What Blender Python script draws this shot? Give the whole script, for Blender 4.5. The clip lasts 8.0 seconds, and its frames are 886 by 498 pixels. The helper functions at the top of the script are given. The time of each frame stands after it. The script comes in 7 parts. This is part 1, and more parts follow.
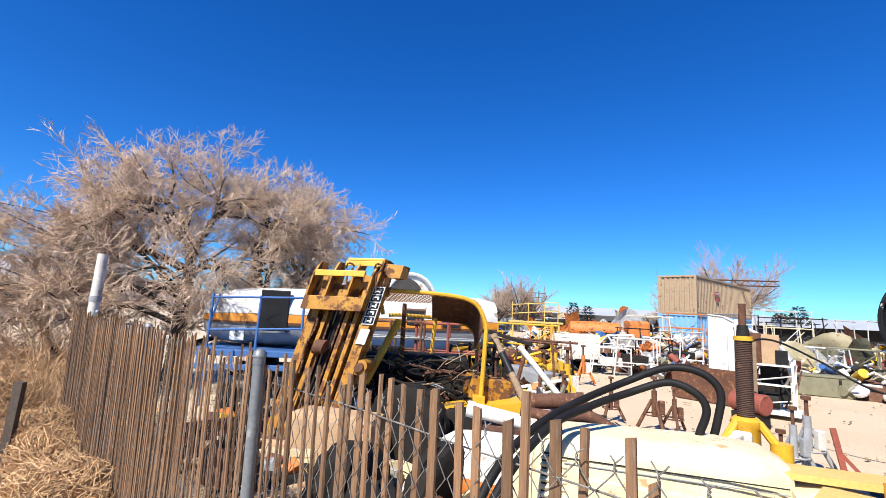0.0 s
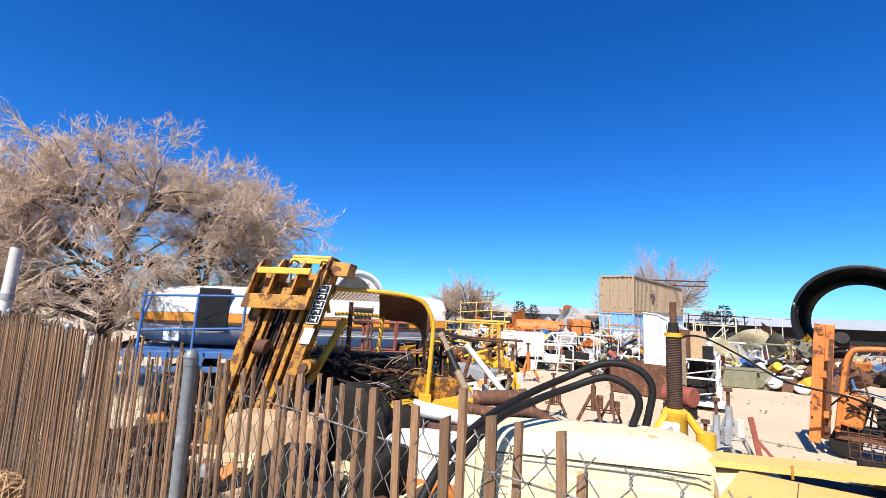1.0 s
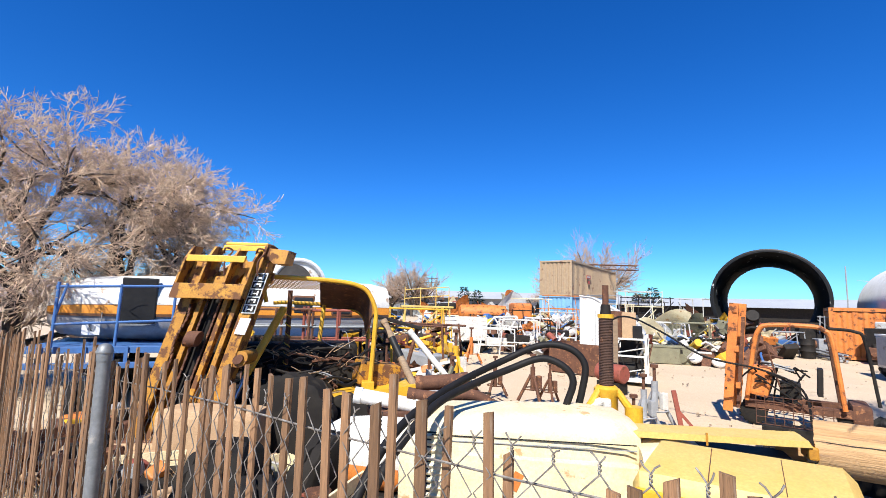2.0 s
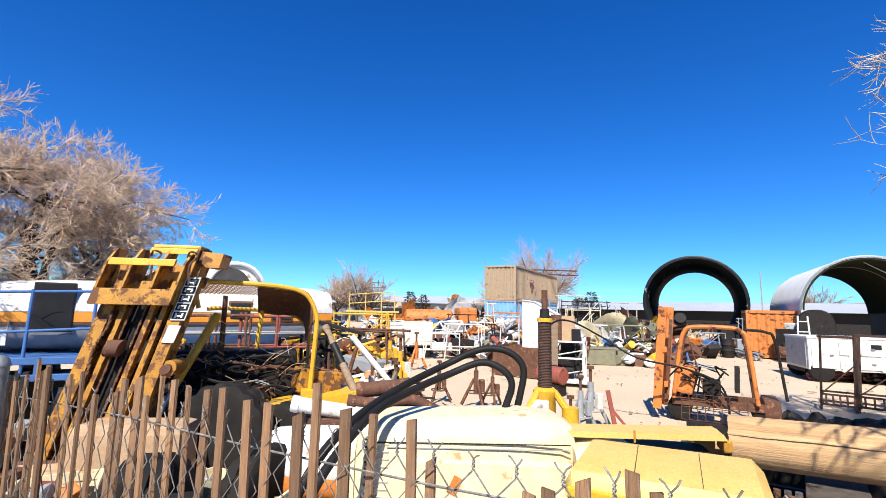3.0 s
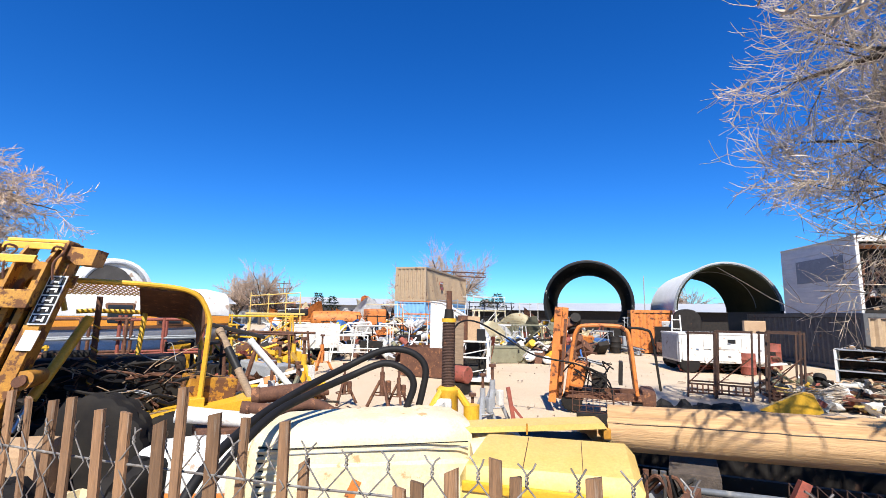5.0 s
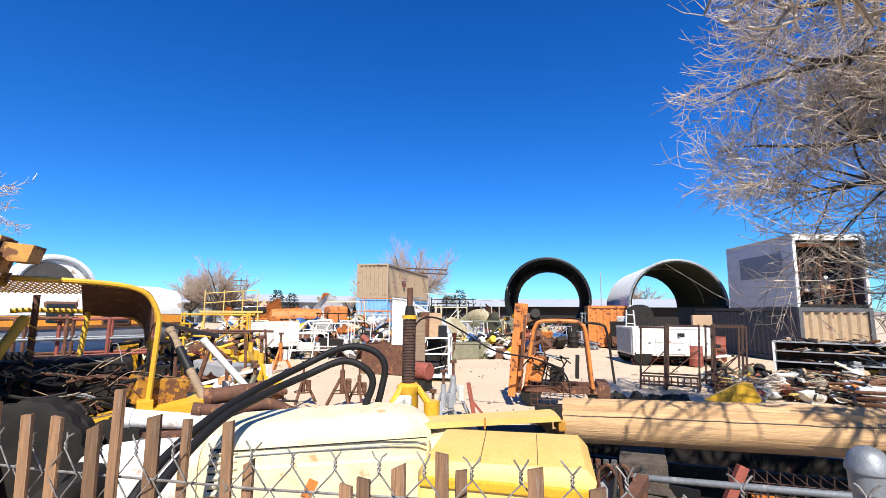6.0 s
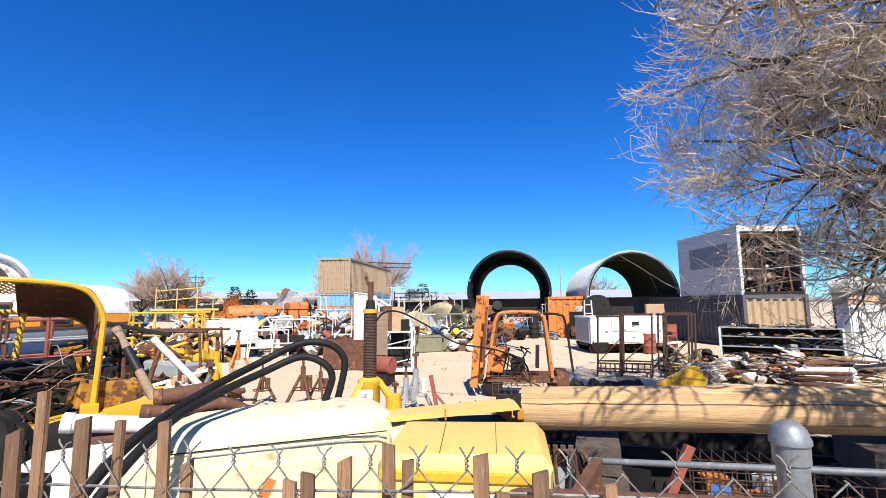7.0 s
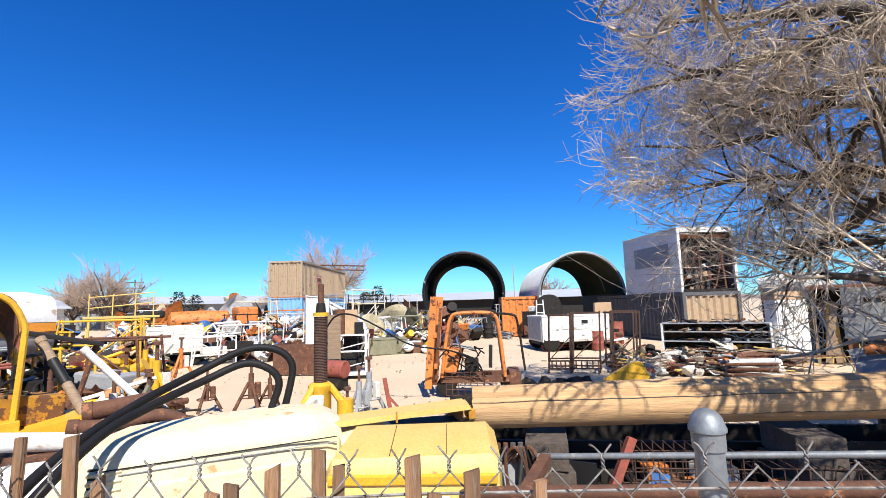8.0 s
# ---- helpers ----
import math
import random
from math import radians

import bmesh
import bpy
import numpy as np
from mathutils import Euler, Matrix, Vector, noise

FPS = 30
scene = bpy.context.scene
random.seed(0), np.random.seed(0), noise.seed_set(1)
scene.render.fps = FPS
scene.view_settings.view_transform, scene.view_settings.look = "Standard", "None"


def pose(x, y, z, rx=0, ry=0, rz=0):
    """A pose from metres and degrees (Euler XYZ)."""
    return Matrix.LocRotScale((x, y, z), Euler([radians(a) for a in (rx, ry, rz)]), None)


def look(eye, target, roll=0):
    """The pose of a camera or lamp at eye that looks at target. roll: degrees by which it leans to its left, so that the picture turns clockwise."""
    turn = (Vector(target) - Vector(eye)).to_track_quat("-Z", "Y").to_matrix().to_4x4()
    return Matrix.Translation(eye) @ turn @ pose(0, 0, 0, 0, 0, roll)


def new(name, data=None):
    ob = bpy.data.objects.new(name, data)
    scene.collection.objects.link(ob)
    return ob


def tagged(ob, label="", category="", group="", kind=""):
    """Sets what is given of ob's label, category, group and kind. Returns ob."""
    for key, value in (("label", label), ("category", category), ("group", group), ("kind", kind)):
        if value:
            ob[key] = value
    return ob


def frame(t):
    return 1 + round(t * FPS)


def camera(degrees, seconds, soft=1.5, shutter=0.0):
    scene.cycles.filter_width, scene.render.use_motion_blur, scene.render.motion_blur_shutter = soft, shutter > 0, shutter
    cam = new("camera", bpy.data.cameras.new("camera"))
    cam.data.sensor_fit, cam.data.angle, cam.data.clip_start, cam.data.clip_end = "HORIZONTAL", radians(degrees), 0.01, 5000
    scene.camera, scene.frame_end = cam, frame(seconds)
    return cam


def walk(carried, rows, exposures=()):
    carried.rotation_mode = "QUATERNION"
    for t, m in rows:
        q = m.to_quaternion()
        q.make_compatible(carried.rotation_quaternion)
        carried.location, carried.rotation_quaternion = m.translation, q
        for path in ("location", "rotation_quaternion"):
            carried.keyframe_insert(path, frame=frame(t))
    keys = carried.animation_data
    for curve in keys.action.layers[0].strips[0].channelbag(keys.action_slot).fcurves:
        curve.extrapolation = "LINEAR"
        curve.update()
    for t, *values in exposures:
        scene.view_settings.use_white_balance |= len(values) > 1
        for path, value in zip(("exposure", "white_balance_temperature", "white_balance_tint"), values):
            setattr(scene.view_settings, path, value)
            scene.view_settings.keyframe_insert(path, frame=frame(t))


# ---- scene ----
# camera and its walk
cam = camera(87.5, 8.0, soft=0.8)
walk(cam, [
    (0.0, look((0.000, 0.000, 1.650), (0.000, 9.900, 3.059), 3.00)),
    (0.5, look((0.013, 0.002, 1.649), (0.497, 9.882, 3.120), 3.10)),
    (1.0, look((0.020, 0.003, 1.649), (1.098, 9.840, 3.086), 2.85)),
    (1.5, look((0.033, 0.013, 1.646), (1.726, 9.794, 2.857), 2.19)),
    (3.0, look((0.085, 0.002, 1.652), (3.436, 9.330, 2.976), 1.33)),
    (3.5, look((0.102, -0.006, 1.651), (4.004, 9.097, 3.036), 1.30)),
    (4.0, look((0.117, -0.014, 1.650), (4.524, 8.847, 3.085), 1.08)),
    (4.5, look((0.125, -0.018, 1.647), (4.879, 8.663, 3.078), 0.96)),
    (6.0, look((0.145, -0.041, 1.647), (5.885, 8.038, 2.979), 0.52)),
    (6.5, look((0.160, -0.044, 1.644), (6.253, 7.774, 2.962), -0.10)),
    (7.0, look((0.170, -0.051, 1.641), (6.553, 7.554, 2.836), -0.59)),
    (7.5, look((0.188, -0.060, 1.638), (6.990, 7.180, 2.784), -1.10)),
    (8.0, look((0.200, -0.067, 1.637), (7.289, 6.880, 2.851), -1.61)),
], exposures=[(0.0, 0.8), (8.0, 0.8)])

# sky and sun
SUN_BEARING, SUN_UP = 213.0, 47.0
world = bpy.data.worlds.new("world")
scene.world = world
world.use_nodes = True
wn, wl = world.node_tree.nodes, world.node_tree.links
sky = wn.new("ShaderNodeTexSky")
sky.sky_type, sky.sun_disc = "NISHITA", False
sky.sun_elevation, sky.sun_rotation = radians(SUN_UP), radians(SUN_BEARING)
sky.altitude, sky.air_density, sky.dust_density, sky.ozone_density = 900, 1.0, 0.2, 2.5
sat = wn.new("ShaderNodeHueSaturation")
sat.inputs["Saturation"].default_value = 1.35
wl.new(sky.outputs[0], sat.inputs["Color"])
tint = wn.new("ShaderNodeMix")
tint.data_type, tint.blend_type = "RGBA", "MULTIPLY"
tint.inputs[0].default_value, tint.inputs[7].default_value = 1.0, (0.40, 0.84, 1.32, 1)
wl.new(sat.outputs[0], tint.inputs[6])
wl.new(tint.outputs[2], wn["Background"].inputs[0])
wn["Background"].inputs[1].default_value = 0.078
sun = new("sun", bpy.data.lights.new("sun", "SUN"))
sun.data.energy, sun.data.angle, sun.data.color = 5.0, radians(0.5), (1.0, 0.95, 0.87)
_b, _e = radians(SUN_BEARING), radians(SUN_UP)
sun.matrix_world = look((math.sin(_b) * math.cos(_e) * 50, math.cos(_b) * math.cos(_e) * 50, math.sin(_e) * 50), (0, 0, 0))


# materials
def mat(name, col, col2=None, rough=0.6, metal=0.0, scale=6.0, bump=0.15, wear=None, wear_amount=0.4, wear_scale=3.0,
        stretch=(1, 1, 1), fine=60.0, rand=0.0, per_island=False):
    """Two tones mixed by noise at two scales, wear spots of a third, fine relief."""
    m = bpy.data.materials.new(name)
    m.use_nodes = True
    n, l = m.node_tree.nodes, m.node_tree.links
    b = n["Principled BSDF"]
    b.inputs["Roughness"].default_value, b.inputs["Metallic"].default_value = rough, metal
    col2 = col2 or tuple(c * 0.75 for c in col)
    tc, mp = n.new("ShaderNodeTexCoord"), n.new("ShaderNodeMapping")
    mp.inputs["Scale"].default_value = stretch
    l.new(tc.outputs["Object"], mp.inputs[0])

    def noise_at(s, detail, rgh=0.6):
        t = n.new("ShaderNodeTexNoise")
        t.inputs["Scale"].default_value, t.inputs["Detail"].default_value, t.inputs["Roughness"].default_value = s, detail, rgh
        l.new(mp.outputs[0], t.inputs["Vector"])
        return t

    def mixed(fac, a, c):
        x = n.new("ShaderNodeMix")
        x.data_type = "RGBA"
        for sock, v in ((x.inputs[0], fac), (x.inputs[6], a), (x.inputs[7], c)):
            if isinstance(v, bpy.types.NodeSocket):
                l.new(v, sock)
            elif isinstance(v, tuple):
                sock.default_value = (*v[:3], 1)
            else:
                sock.default_value = v
        return x.outputs[2]

    def ramp(src, lo, hi):
        r = n.new("ShaderNodeMapRange")
        r.inputs[1].default_value, r.inputs[2].default_value = lo, hi
        l.new(src, r.inputs[0])
        return r.outputs[0]

    big, small = noise_at(scale, 4), noise_at(fine, 3, 0.7)
    out = mixed(ramp(big.outputs[0], 0.35, 0.65), col, col2)
    out = mixed(ramp(small.outputs[0], 0.35, 0.9), out, tuple(c * 0.7 for c in col2))
    if wear:
        spots = noise_at(wear_scale, 8, 0.68)
        f = ramp(spots.outputs[0], 0.75 - 0.4 * wear_amount, 0.80 - 0.4 * wear_amount)
        out = mixed(f, out, wear)
        rr = n.new("ShaderNodeMapRange")
        rr.inputs[3].default_value, rr.inputs[4].default_value = rough, 0.9
        l.new(f, rr.inputs[0])
        l.new(rr.outputs[0], b.inputs["Roughness"])
        if metal > 0:
            inv = n.new("ShaderNodeMapRange")
            inv.inputs[3].default_value, inv.inputs[4].default_value = metal, 0.0
            l.new(f, inv.inputs[0])
            l.new(inv.outputs[0], b.inputs["Metallic"])
    if rand:
        if per_island:
            src = n.new("ShaderNodeNewGeometry").outputs["Random Per Island"]
        else:
            src = n.new("ShaderNodeObjectInfo").outputs["Random"]
        hs = n.new("ShaderNodeHueSaturation")
        r = n.new("ShaderNodeMapRange")
        r.inputs[3].default_value, r.inputs[4].default_value = 1 - rand, 1 + rand
        l.new(src, r.inputs[0])
        l.new(r.outputs[0], hs.inputs["Value"])
        l.new(out, hs.inputs["Color"])
        out = hs.outputs[0]
    l.new(out, b.inputs["Base Color"])
    if max(col) < 0.05:
        b.inputs["Specular IOR Level"].default_value = 0.2
    bp = n.new("ShaderNodeBump")
    bp.inputs["Strength"].default_value, bp.inputs["Distance"].default_value = bump, 0.01
    l.new(small.outputs[0], bp.inputs["Height"])
    l.new(bp.outputs[0], b.inputs["Normal"])
    return m


RUST = (0.12, 0.045, 0.02)
YELLOW = mat("yellow_paint", (0.50, 0.245, 0.02), (0.36, 0.155, 0.015), 0.6, wear=(0.13, 0.055, 0.022), wear_amount=0.62, wear_scale=7)
YELLOW_CLEAN = mat("brighter_yellow_paint", (0.72, 0.42, 0.03), (0.62, 0.34, 0.025), 0.45, wear=(0.3, 0.16, 0.05), wear_amount=0.3, wear_scale=5)
YELLOW_PALE = mat("faded_yellow_paint", (0.68, 0.48, 0.15), (0.62, 0.42, 0.11), 0.55, wear=(0.35, 0.2, 0.07), wear_amount=0.28, wear_scale=4)
CREAM = mat("cream_paint", (0.76, 0.68, 0.46), (0.68, 0.57, 0.34), 0.5, wear=(0.50, 0.30, 0.14), wear_amount=0.36, wear_scale=5)
WHITE = mat("white_paint", (0.76, 0.75, 0.71), (0.62, 0.61, 0.57), 0.5, wear=(0.36, 0.27, 0.2), wear_amount=0.38, wear_scale=5)
WHITE_DULL = mat("weathered_white_paint", (0.70, 0.68, 0.62), (0.52, 0.50, 0.46), 0.7, wear=(0.25, 0.17, 0.11), wear_amount=0.4, wear_scale=5)
# silver skin; darkened for the shade and reflections low on the fuselage
SILVER = mat("dull_silver_skin", (0.36, 0.36, 0.365), (0.28, 0.28, 0.29), 0.5, 0.2, wear=(0.25, 0.23, 0.2), wear_amount=0.3)
BLUE = mat("blue_paint", (0.06, 0.17, 0.42), (0.05, 0.13, 0.33), 0.5, wear=(0.25, 0.2, 0.18), wear_amount=0.35)
BLUE_LIGHT = mat("light_blue_container_paint", (0.22, 0.45, 0.68), (0.18, 0.38, 0.60), 0.6, wear=(0.2, 0.12, 0.08), wear_amount=0.27)
TAN = mat("tan_container_paint", (0.42, 0.31, 0.19), (0.34, 0.24, 0.145), 0.65, wear=(0.16, 0.08, 0.05), wear_amount=0.36, wear_scale=1.5)
ORANGE = mat("orange_paint", (0.66, 0.22, 0.04), (0.50, 0.15, 0.03), 0.6, wear=RUST, wear_amount=0.45, wear_scale=6)
ORANGE_STRIPE = mat("orange_stripe_paint", (0.75, 0.30, 0.03), (0.68, 0.25, 0.03), 0.5)
BROWN_STRIPE = mat("brown_stripe_paint", (0.16, 0.07, 0.03), (0.12, 0.05, 0.02), 0.5)
RUSTY = mat("rusty_steel", (0.17, 0.075, 0.04), (0.10, 0.045, 0.028), 0.85, 0.2, scale=8, bump=0.35, wear=(0.25, 0.11, 0.05), wear_amount=0.45, wear_scale=12)
RED_RUST = mat("red_primer_steel", (0.33, 0.08, 0.05), (0.22, 0.06, 0.04), 0.75, wear=RUST, wear_amount=0.4, wear_scale=8)
# grimy steel; its near-black also stands in for shade in places
DARK = mat("grimy_steel_and_shade", (0.014, 0.013, 0.012), (0.028, 0.024, 0.021), 0.7, 0.1, wear=(0.08, 0.045, 0.03), wear_amount=0.34, wear_scale=9)
GREY = mat("grey_paint", (0.33, 0.34, 0.35), (0.26, 0.27, 0.28), 0.6, wear=(0.16, 0.12, 0.1), wear_amount=0.35)
GREY_GREEN = mat("olive_grey_paint", (0.22, 0.21, 0.13), (0.17, 0.16, 0.1), 0.7, wear=RUST, wear_amount=0.36)
GALV = mat("galvanised_steel", (0.24, 0.255, 0.265), (0.17, 0.185, 0.195), 0.55, 0.4, scale=14, bump=0.12, wear=(0.25, 0.245, 0.23), wear_amount=0.35, wear_scale=9)
RUSTY_DARK = mat("dark_rusty_tube", (0.085, 0.042, 0.026), (0.05, 0.026, 0.018), 0.85, 0.1, scale=8, bump=0.3, wear=(0.16, 0.07, 0.035), wear_amount=0.35, wear_scale=12)
WIRE = mat("weathered_galvanised_wire", (0.28, 0.27, 0.25), (0.15, 0.13, 0.115), 0.6, 0.3, scale=30, bump=0.2)
RUBBER = mat("black_rubber", (0.008, 0.008, 0.009), (0.014, 0.013, 0.013), 0.62, scale=8, bump=0.1)
TYRE = mat("dusty_tyre_rubber", (0.011, 0.010, 0.010), (0.021, 0.018, 0.015), 0.85, scale=6, bump=0.3)
SLAT = mat("weathered_fence_lath", (0.27, 0.150, 0.075), (0.16, 0.088, 0.045), 0.9, scale=5, bump=0.6, stretch=(14, 14, 1), fine=16, rand=0.4, wear=(0.25, 0.19, 0.135), wear_amount=0.38, wear_scale=2.5)
WOOD = mat("weathered_timber", (0.57, 0.36, 0.175), (0.44, 0.265, 0.12), 0.85, scale=2.2, bump=0.5, stretch=(1, 14, 14), fine=7, wear=(0.34, 0.21, 0.11), wear_amount=0.46, wear_scale=2.6)
PLANK = mat("grey_brown_board", (0.34, 0.24, 0.15), (0.24, 0.17, 0.11), 0.9, scale=3, bump=0.5, stretch=(1, 9, 9), fine=14, rand=0.25)
BARK = mat("dark_bark", (0.11, 0.085, 0.065), (0.065, 0.05, 0.04), 0.95, scale=14, bump=0.8)
TWIG = mat("pale_bare_twigs", (0.62, 0.52, 0.40), (0.40, 0.32, 0.23), 0.9, scale=5, bump=0.2, rand=0.45, per_island=True)
TWIG_DULL = mat("grey_brown_bare_twigs", (0.70, 0.53, 0.39), (0.54, 0.40, 0.285), 0.9, scale=5, bump=0.2, rand=0.4, per_island=True)
TWIG_FAR = mat("far_brown_twigs", (0.50, 0.37, 0.28), (0.38, 0.28, 0.21), 0.95, scale=2, bump=0.0, rand=0.2, per_island=True)
STRAW = mat("dry_straw_weeds", (0.64, 0.42, 0.225), (0.42, 0.255, 0.125), 0.95, scale=3, bump=0.0, rand=0.35, per_island=True)
PINE = mat("dark_evergreen", (0.045, 0.07, 0.035), (0.03, 0.05, 0.025), 0.9, scale=2, bump=0.0, rand=0.3, per_island=True)
SAND = mat("pale_desert_sand", (0.60, 0.475, 0.33), (0.53, 0.41, 0.275), 0.95, scale=0.5, bump=0.6, fine=35, wear=(0.42, 0.32, 0.21), wear_amount=0.34, wear_scale=0.9)
HILL = mat("far_dry_hills", (0.30, 0.22, 0.17), (0.24, 0.18, 0.15), 1.0, scale=0.02, bump=0.0, fine=0.3)
ROOF = mat("far_metal_roof", (0.42, 0.44, 0.46), (0.36, 0.38, 0.40), 0.6, scale=0.4, bump=0.0)
# pale wear spots: whitish patches plus painted glints of lit ribs
CULVERT = mat("dark_corrugated_steel", (0.010, 0.011, 0.012), (0.018, 0.018, 0.018), 0.45, 0.0, scale=2, bump=0.1, wear=(0.40, 0.40, 0.38), wear_amount=0.30, wear_scale=2.5, stretch=(1, 3, 1))
QUONSET = mat("pale_quonset_steel", (0.66, 0.67, 0.66), (0.56, 0.57, 0.55), 0.5, 0.2, scale=1.5, bump=0.05)
# olive taken near black: the shade inside the arches is in this colour
QUONSET_IN = mat("shaded_olive_lining", (0.035, 0.04, 0.024), (0.025, 0.028, 0.018), 0.8, scale=1.5, bump=0.05)
# dark cloth; also colours in the shade of the van, cowling mouth and mat
CLOTH = mat("dark_cloth_and_shade", (0.045, 0.042, 0.04), (0.08, 0.074, 0.068), 0.9, scale=4, bump=0.4)
CARD = mat("tan_scrap_board", (0.50, 0.34, 0.2), (0.40, 0.26, 0.15), 0.9, scale=4, bump=0.2)
# black paint; also stands for the shade in the fuselage doorway
BLACK = mat("black_paint_and_void_shade", (0.012, 0.012, 0.013), (0.02, 0.02, 0.02), 0.5)
GLASSY = mat("dark_window_glass", (0.02, 0.025, 0.03), (0.03, 0.035, 0.04), 0.08, bump=0.0)
CHROME = mat("bare_bright_metal", (0.6, 0.6, 0.6), (0.5, 0.5, 0.5), 0.3, 0.9)
SIGN_WHITE = mat("white_sign_plate", (0.78, 0.78, 0.75), (0.7, 0.7, 0.67), 0.5)
RED = mat("faded_red_paint", (0.45, 0.09, 0.06), (0.36, 0.07, 0.05), 0.6, wear=RUST, wear_amount=0.35)


# building helpers
def part(name, bm, material, parent=None, label="", smooth=False):
    """Links a bmesh as one mesh object, under a thing or a part where one is given."""
    me = bpy.data.meshes.new(name)
    bmesh.ops.recalc_face_normals(bm, faces=bm.faces)
    if smooth:
        for f in bm.faces:
            f.smooth = True
        for e in bm.edges:
            if len(e.link_faces) == 2 and e.calc_face_angle(0) > 0.7:
                e.smooth = False
    bm.to_mesh(me)
    bm.free()
    me.materials.append(material)
    ob = new(name, me)
    if parent:
        ob.parent = parent
    if label:
        ob["label"] = label
    return ob


def thing(name, m, label, category, group="", kind=""):
    ob = new(name)
    ob.empty_display_size = 0.2
    ob.matrix_world = m
    return tagged(ob, label, category, group, kind)


def B():
    return bmesh.new()


def box(bm, c, s, r=(0, 0, 0), bev=0.0):
    """A box at centre c of size s, turned by r degrees, with bevelled edges."""
    m = pose(*c, *r) @ Matrix.Diagonal((*s, 1))
    v = bmesh.ops.create_cube(bm, size=1, matrix=m)["verts"]
    if bev:
        e = list({e for x in v for e in x.link_edges})
        bmesh.ops.bevel(bm, geom=e, offset=bev, segments=2, affect="EDGES", profile=0.6)
    return bm


def tube(bm, pts, r, seg=8, closed=False):
    """A round tube swept along points; r a radius or one for each point."""
    pts = [Vector(p) for p in pts]
    n = len(pts)
    rs = r if isinstance(r, (list, tuple)) else [r] * n
    rings, up = [], Vector((0.13, 0.21, 0.97)).normalized()
    for i, p in enumerate(pts):
        d = (pts[(i + 1) % n] - pts[i - 1]) if closed else (pts[min(i + 1, n - 1)] - pts[max(i - 1, 0)])
        d.normalize()
        a = d.cross(up)
        if a.length < 0.05:
            a = d.cross(Vector((1, 0, 0)))
        a.normalize()
        c = d.cross(a)
        up = c if abs(c.dot(up)) > 0.2 and c.dot(up) > 0 else (-c if abs(c.dot(up)) > 0.2 else up)
        b2 = up - d * up.dot(d)
        b2.normalize()
        a2 = d.cross(b2)
        rings.append([bm.verts.new(p + (a2 * math.cos(2 * math.pi * k / seg) + b2 * math.sin(2 * math.pi * k / seg)) * rs[i]) for k in range(seg)])
    for i in range(n if closed else n - 1):
        q, w = rings[i], rings[(i + 1) % n]
        for k in range(seg):
            bm.faces.new((q[k], q[(k + 1) % seg], w[(k + 1) % seg], w[k]))
    if not closed:
        bm.faces.new(rings[0])
        bm.faces.new(rings[-1][::-1])
    return bm


def cyl(bm, a, b, r, r2=None, seg=16):
    return tube(bm, [a, b], [r, r if r2 is None else r2], seg)


def curve(pts, n=8):
    """Points on a smooth line through the given ones."""
    p = [Vector(q) for q in pts]
    p = [p[0] * 2 - p[1], *p, p[-1] * 2 - p[-2]]
    out = []
    for i in range(1, len(p) - 2):
        for k in range(n):
            t = k / n
            out.append(0.5 * (2 * p[i] + (p[i + 1] - p[i - 1]) * t + (2 * p[i - 1] - 5 * p[i] + 4 * p[i + 1] - p[i + 2]) * t * t
                              + (3 * p[i] - p[i - 1] - 3 * p[i + 1] + p[i + 2]) * t ** 3))
    return [*out, p[-2]]


def prism(bm, outline, depth, m=Matrix()):
    """An outline in local x, z pushed along local y by depth."""
    a = [bm.verts.new(m @ Vector((x, 0, z))) for x, z in outline]
    b = [bm.verts.new(m @ Vector((x, depth, z))) for x, z in outline]
    n = len(outline)
    bm.faces.new(a)
    bm.faces.new(b[::-1])
    for i in range(n):
        bm.faces.new((a[i], b[i], b[(i + 1) % n], a[(i + 1) % n]))
    return bm


def lathe(bm, profile, m=Matrix(), seg=20):
    """A profile of radius, height turned round local z."""
    rings = [[bm.verts.new(m @ Vector((r * math.cos(2 * math.pi * k / seg), r * math.sin(2 * math.pi * k / seg), z))) for k in range(seg)] for r, z in profile]
    for q, w in zip(rings, rings[1:]):
        for k in range(seg):
            bm.faces.new((q[k], q[(k + 1) % seg], w[(k + 1) % seg], w[k]))
    bm.faces.new(rings[0][::-1])
    bm.faces.new(rings[-1])
    return bm


def loft(bm, rings):
    """Closed rings of equal count joined to a skin with capped ends."""
    rr = [[bm.verts.new(p) for p in ring] for ring in rings]
    n = len(rr[0])
    for q, w in zip(rr, rr[1:]):
        for k in range(n):
            bm.faces.new((q[k], q[(k + 1) % n], w[(k + 1) % n], w[k]))
    bm.faces.new(rr[0][::-1])
    bm.faces.new(rr[-1])
    return bm


def rounded(w, h, r, n=4):
    """A rounded rectangle as x, z points round its centre."""
    out = []
    for cx, cz, a0 in ((w / 2 - r, h / 2 - r, 0), (-w / 2 + r, h / 2 - r, 90), (-w / 2 + r, -h / 2 + r, 180), (w / 2 - r, -h / 2 + r, 270)):
        out += [(cx + r * math.cos(radians(a0 + 90 * k / n)), cz + r * math.sin(radians(a0 + 90 * k / n))) for k in range(n + 1)]
    return out


def frame_of(bm, pairs, r=0.02, square=True):
    """Straight bars between pairs of points."""
    for a, b in pairs:
        tube(bm, [a, b], r, 4 if square else 8)
    return bm


def mesh_from(name, verts, faces, material, parent=None, label="", smooth=False):
    me = bpy.data.meshes.new(name)
    me.from_pydata(verts, [], faces)
    me.materials.append(material)
    if smooth:
        me.polygons.foreach_set("use_smooth", [True] * len(me.polygons))
    ob = new(name, me)
    if parent:
        ob.parent = parent
    if label:
        ob["label"] = label
    return ob


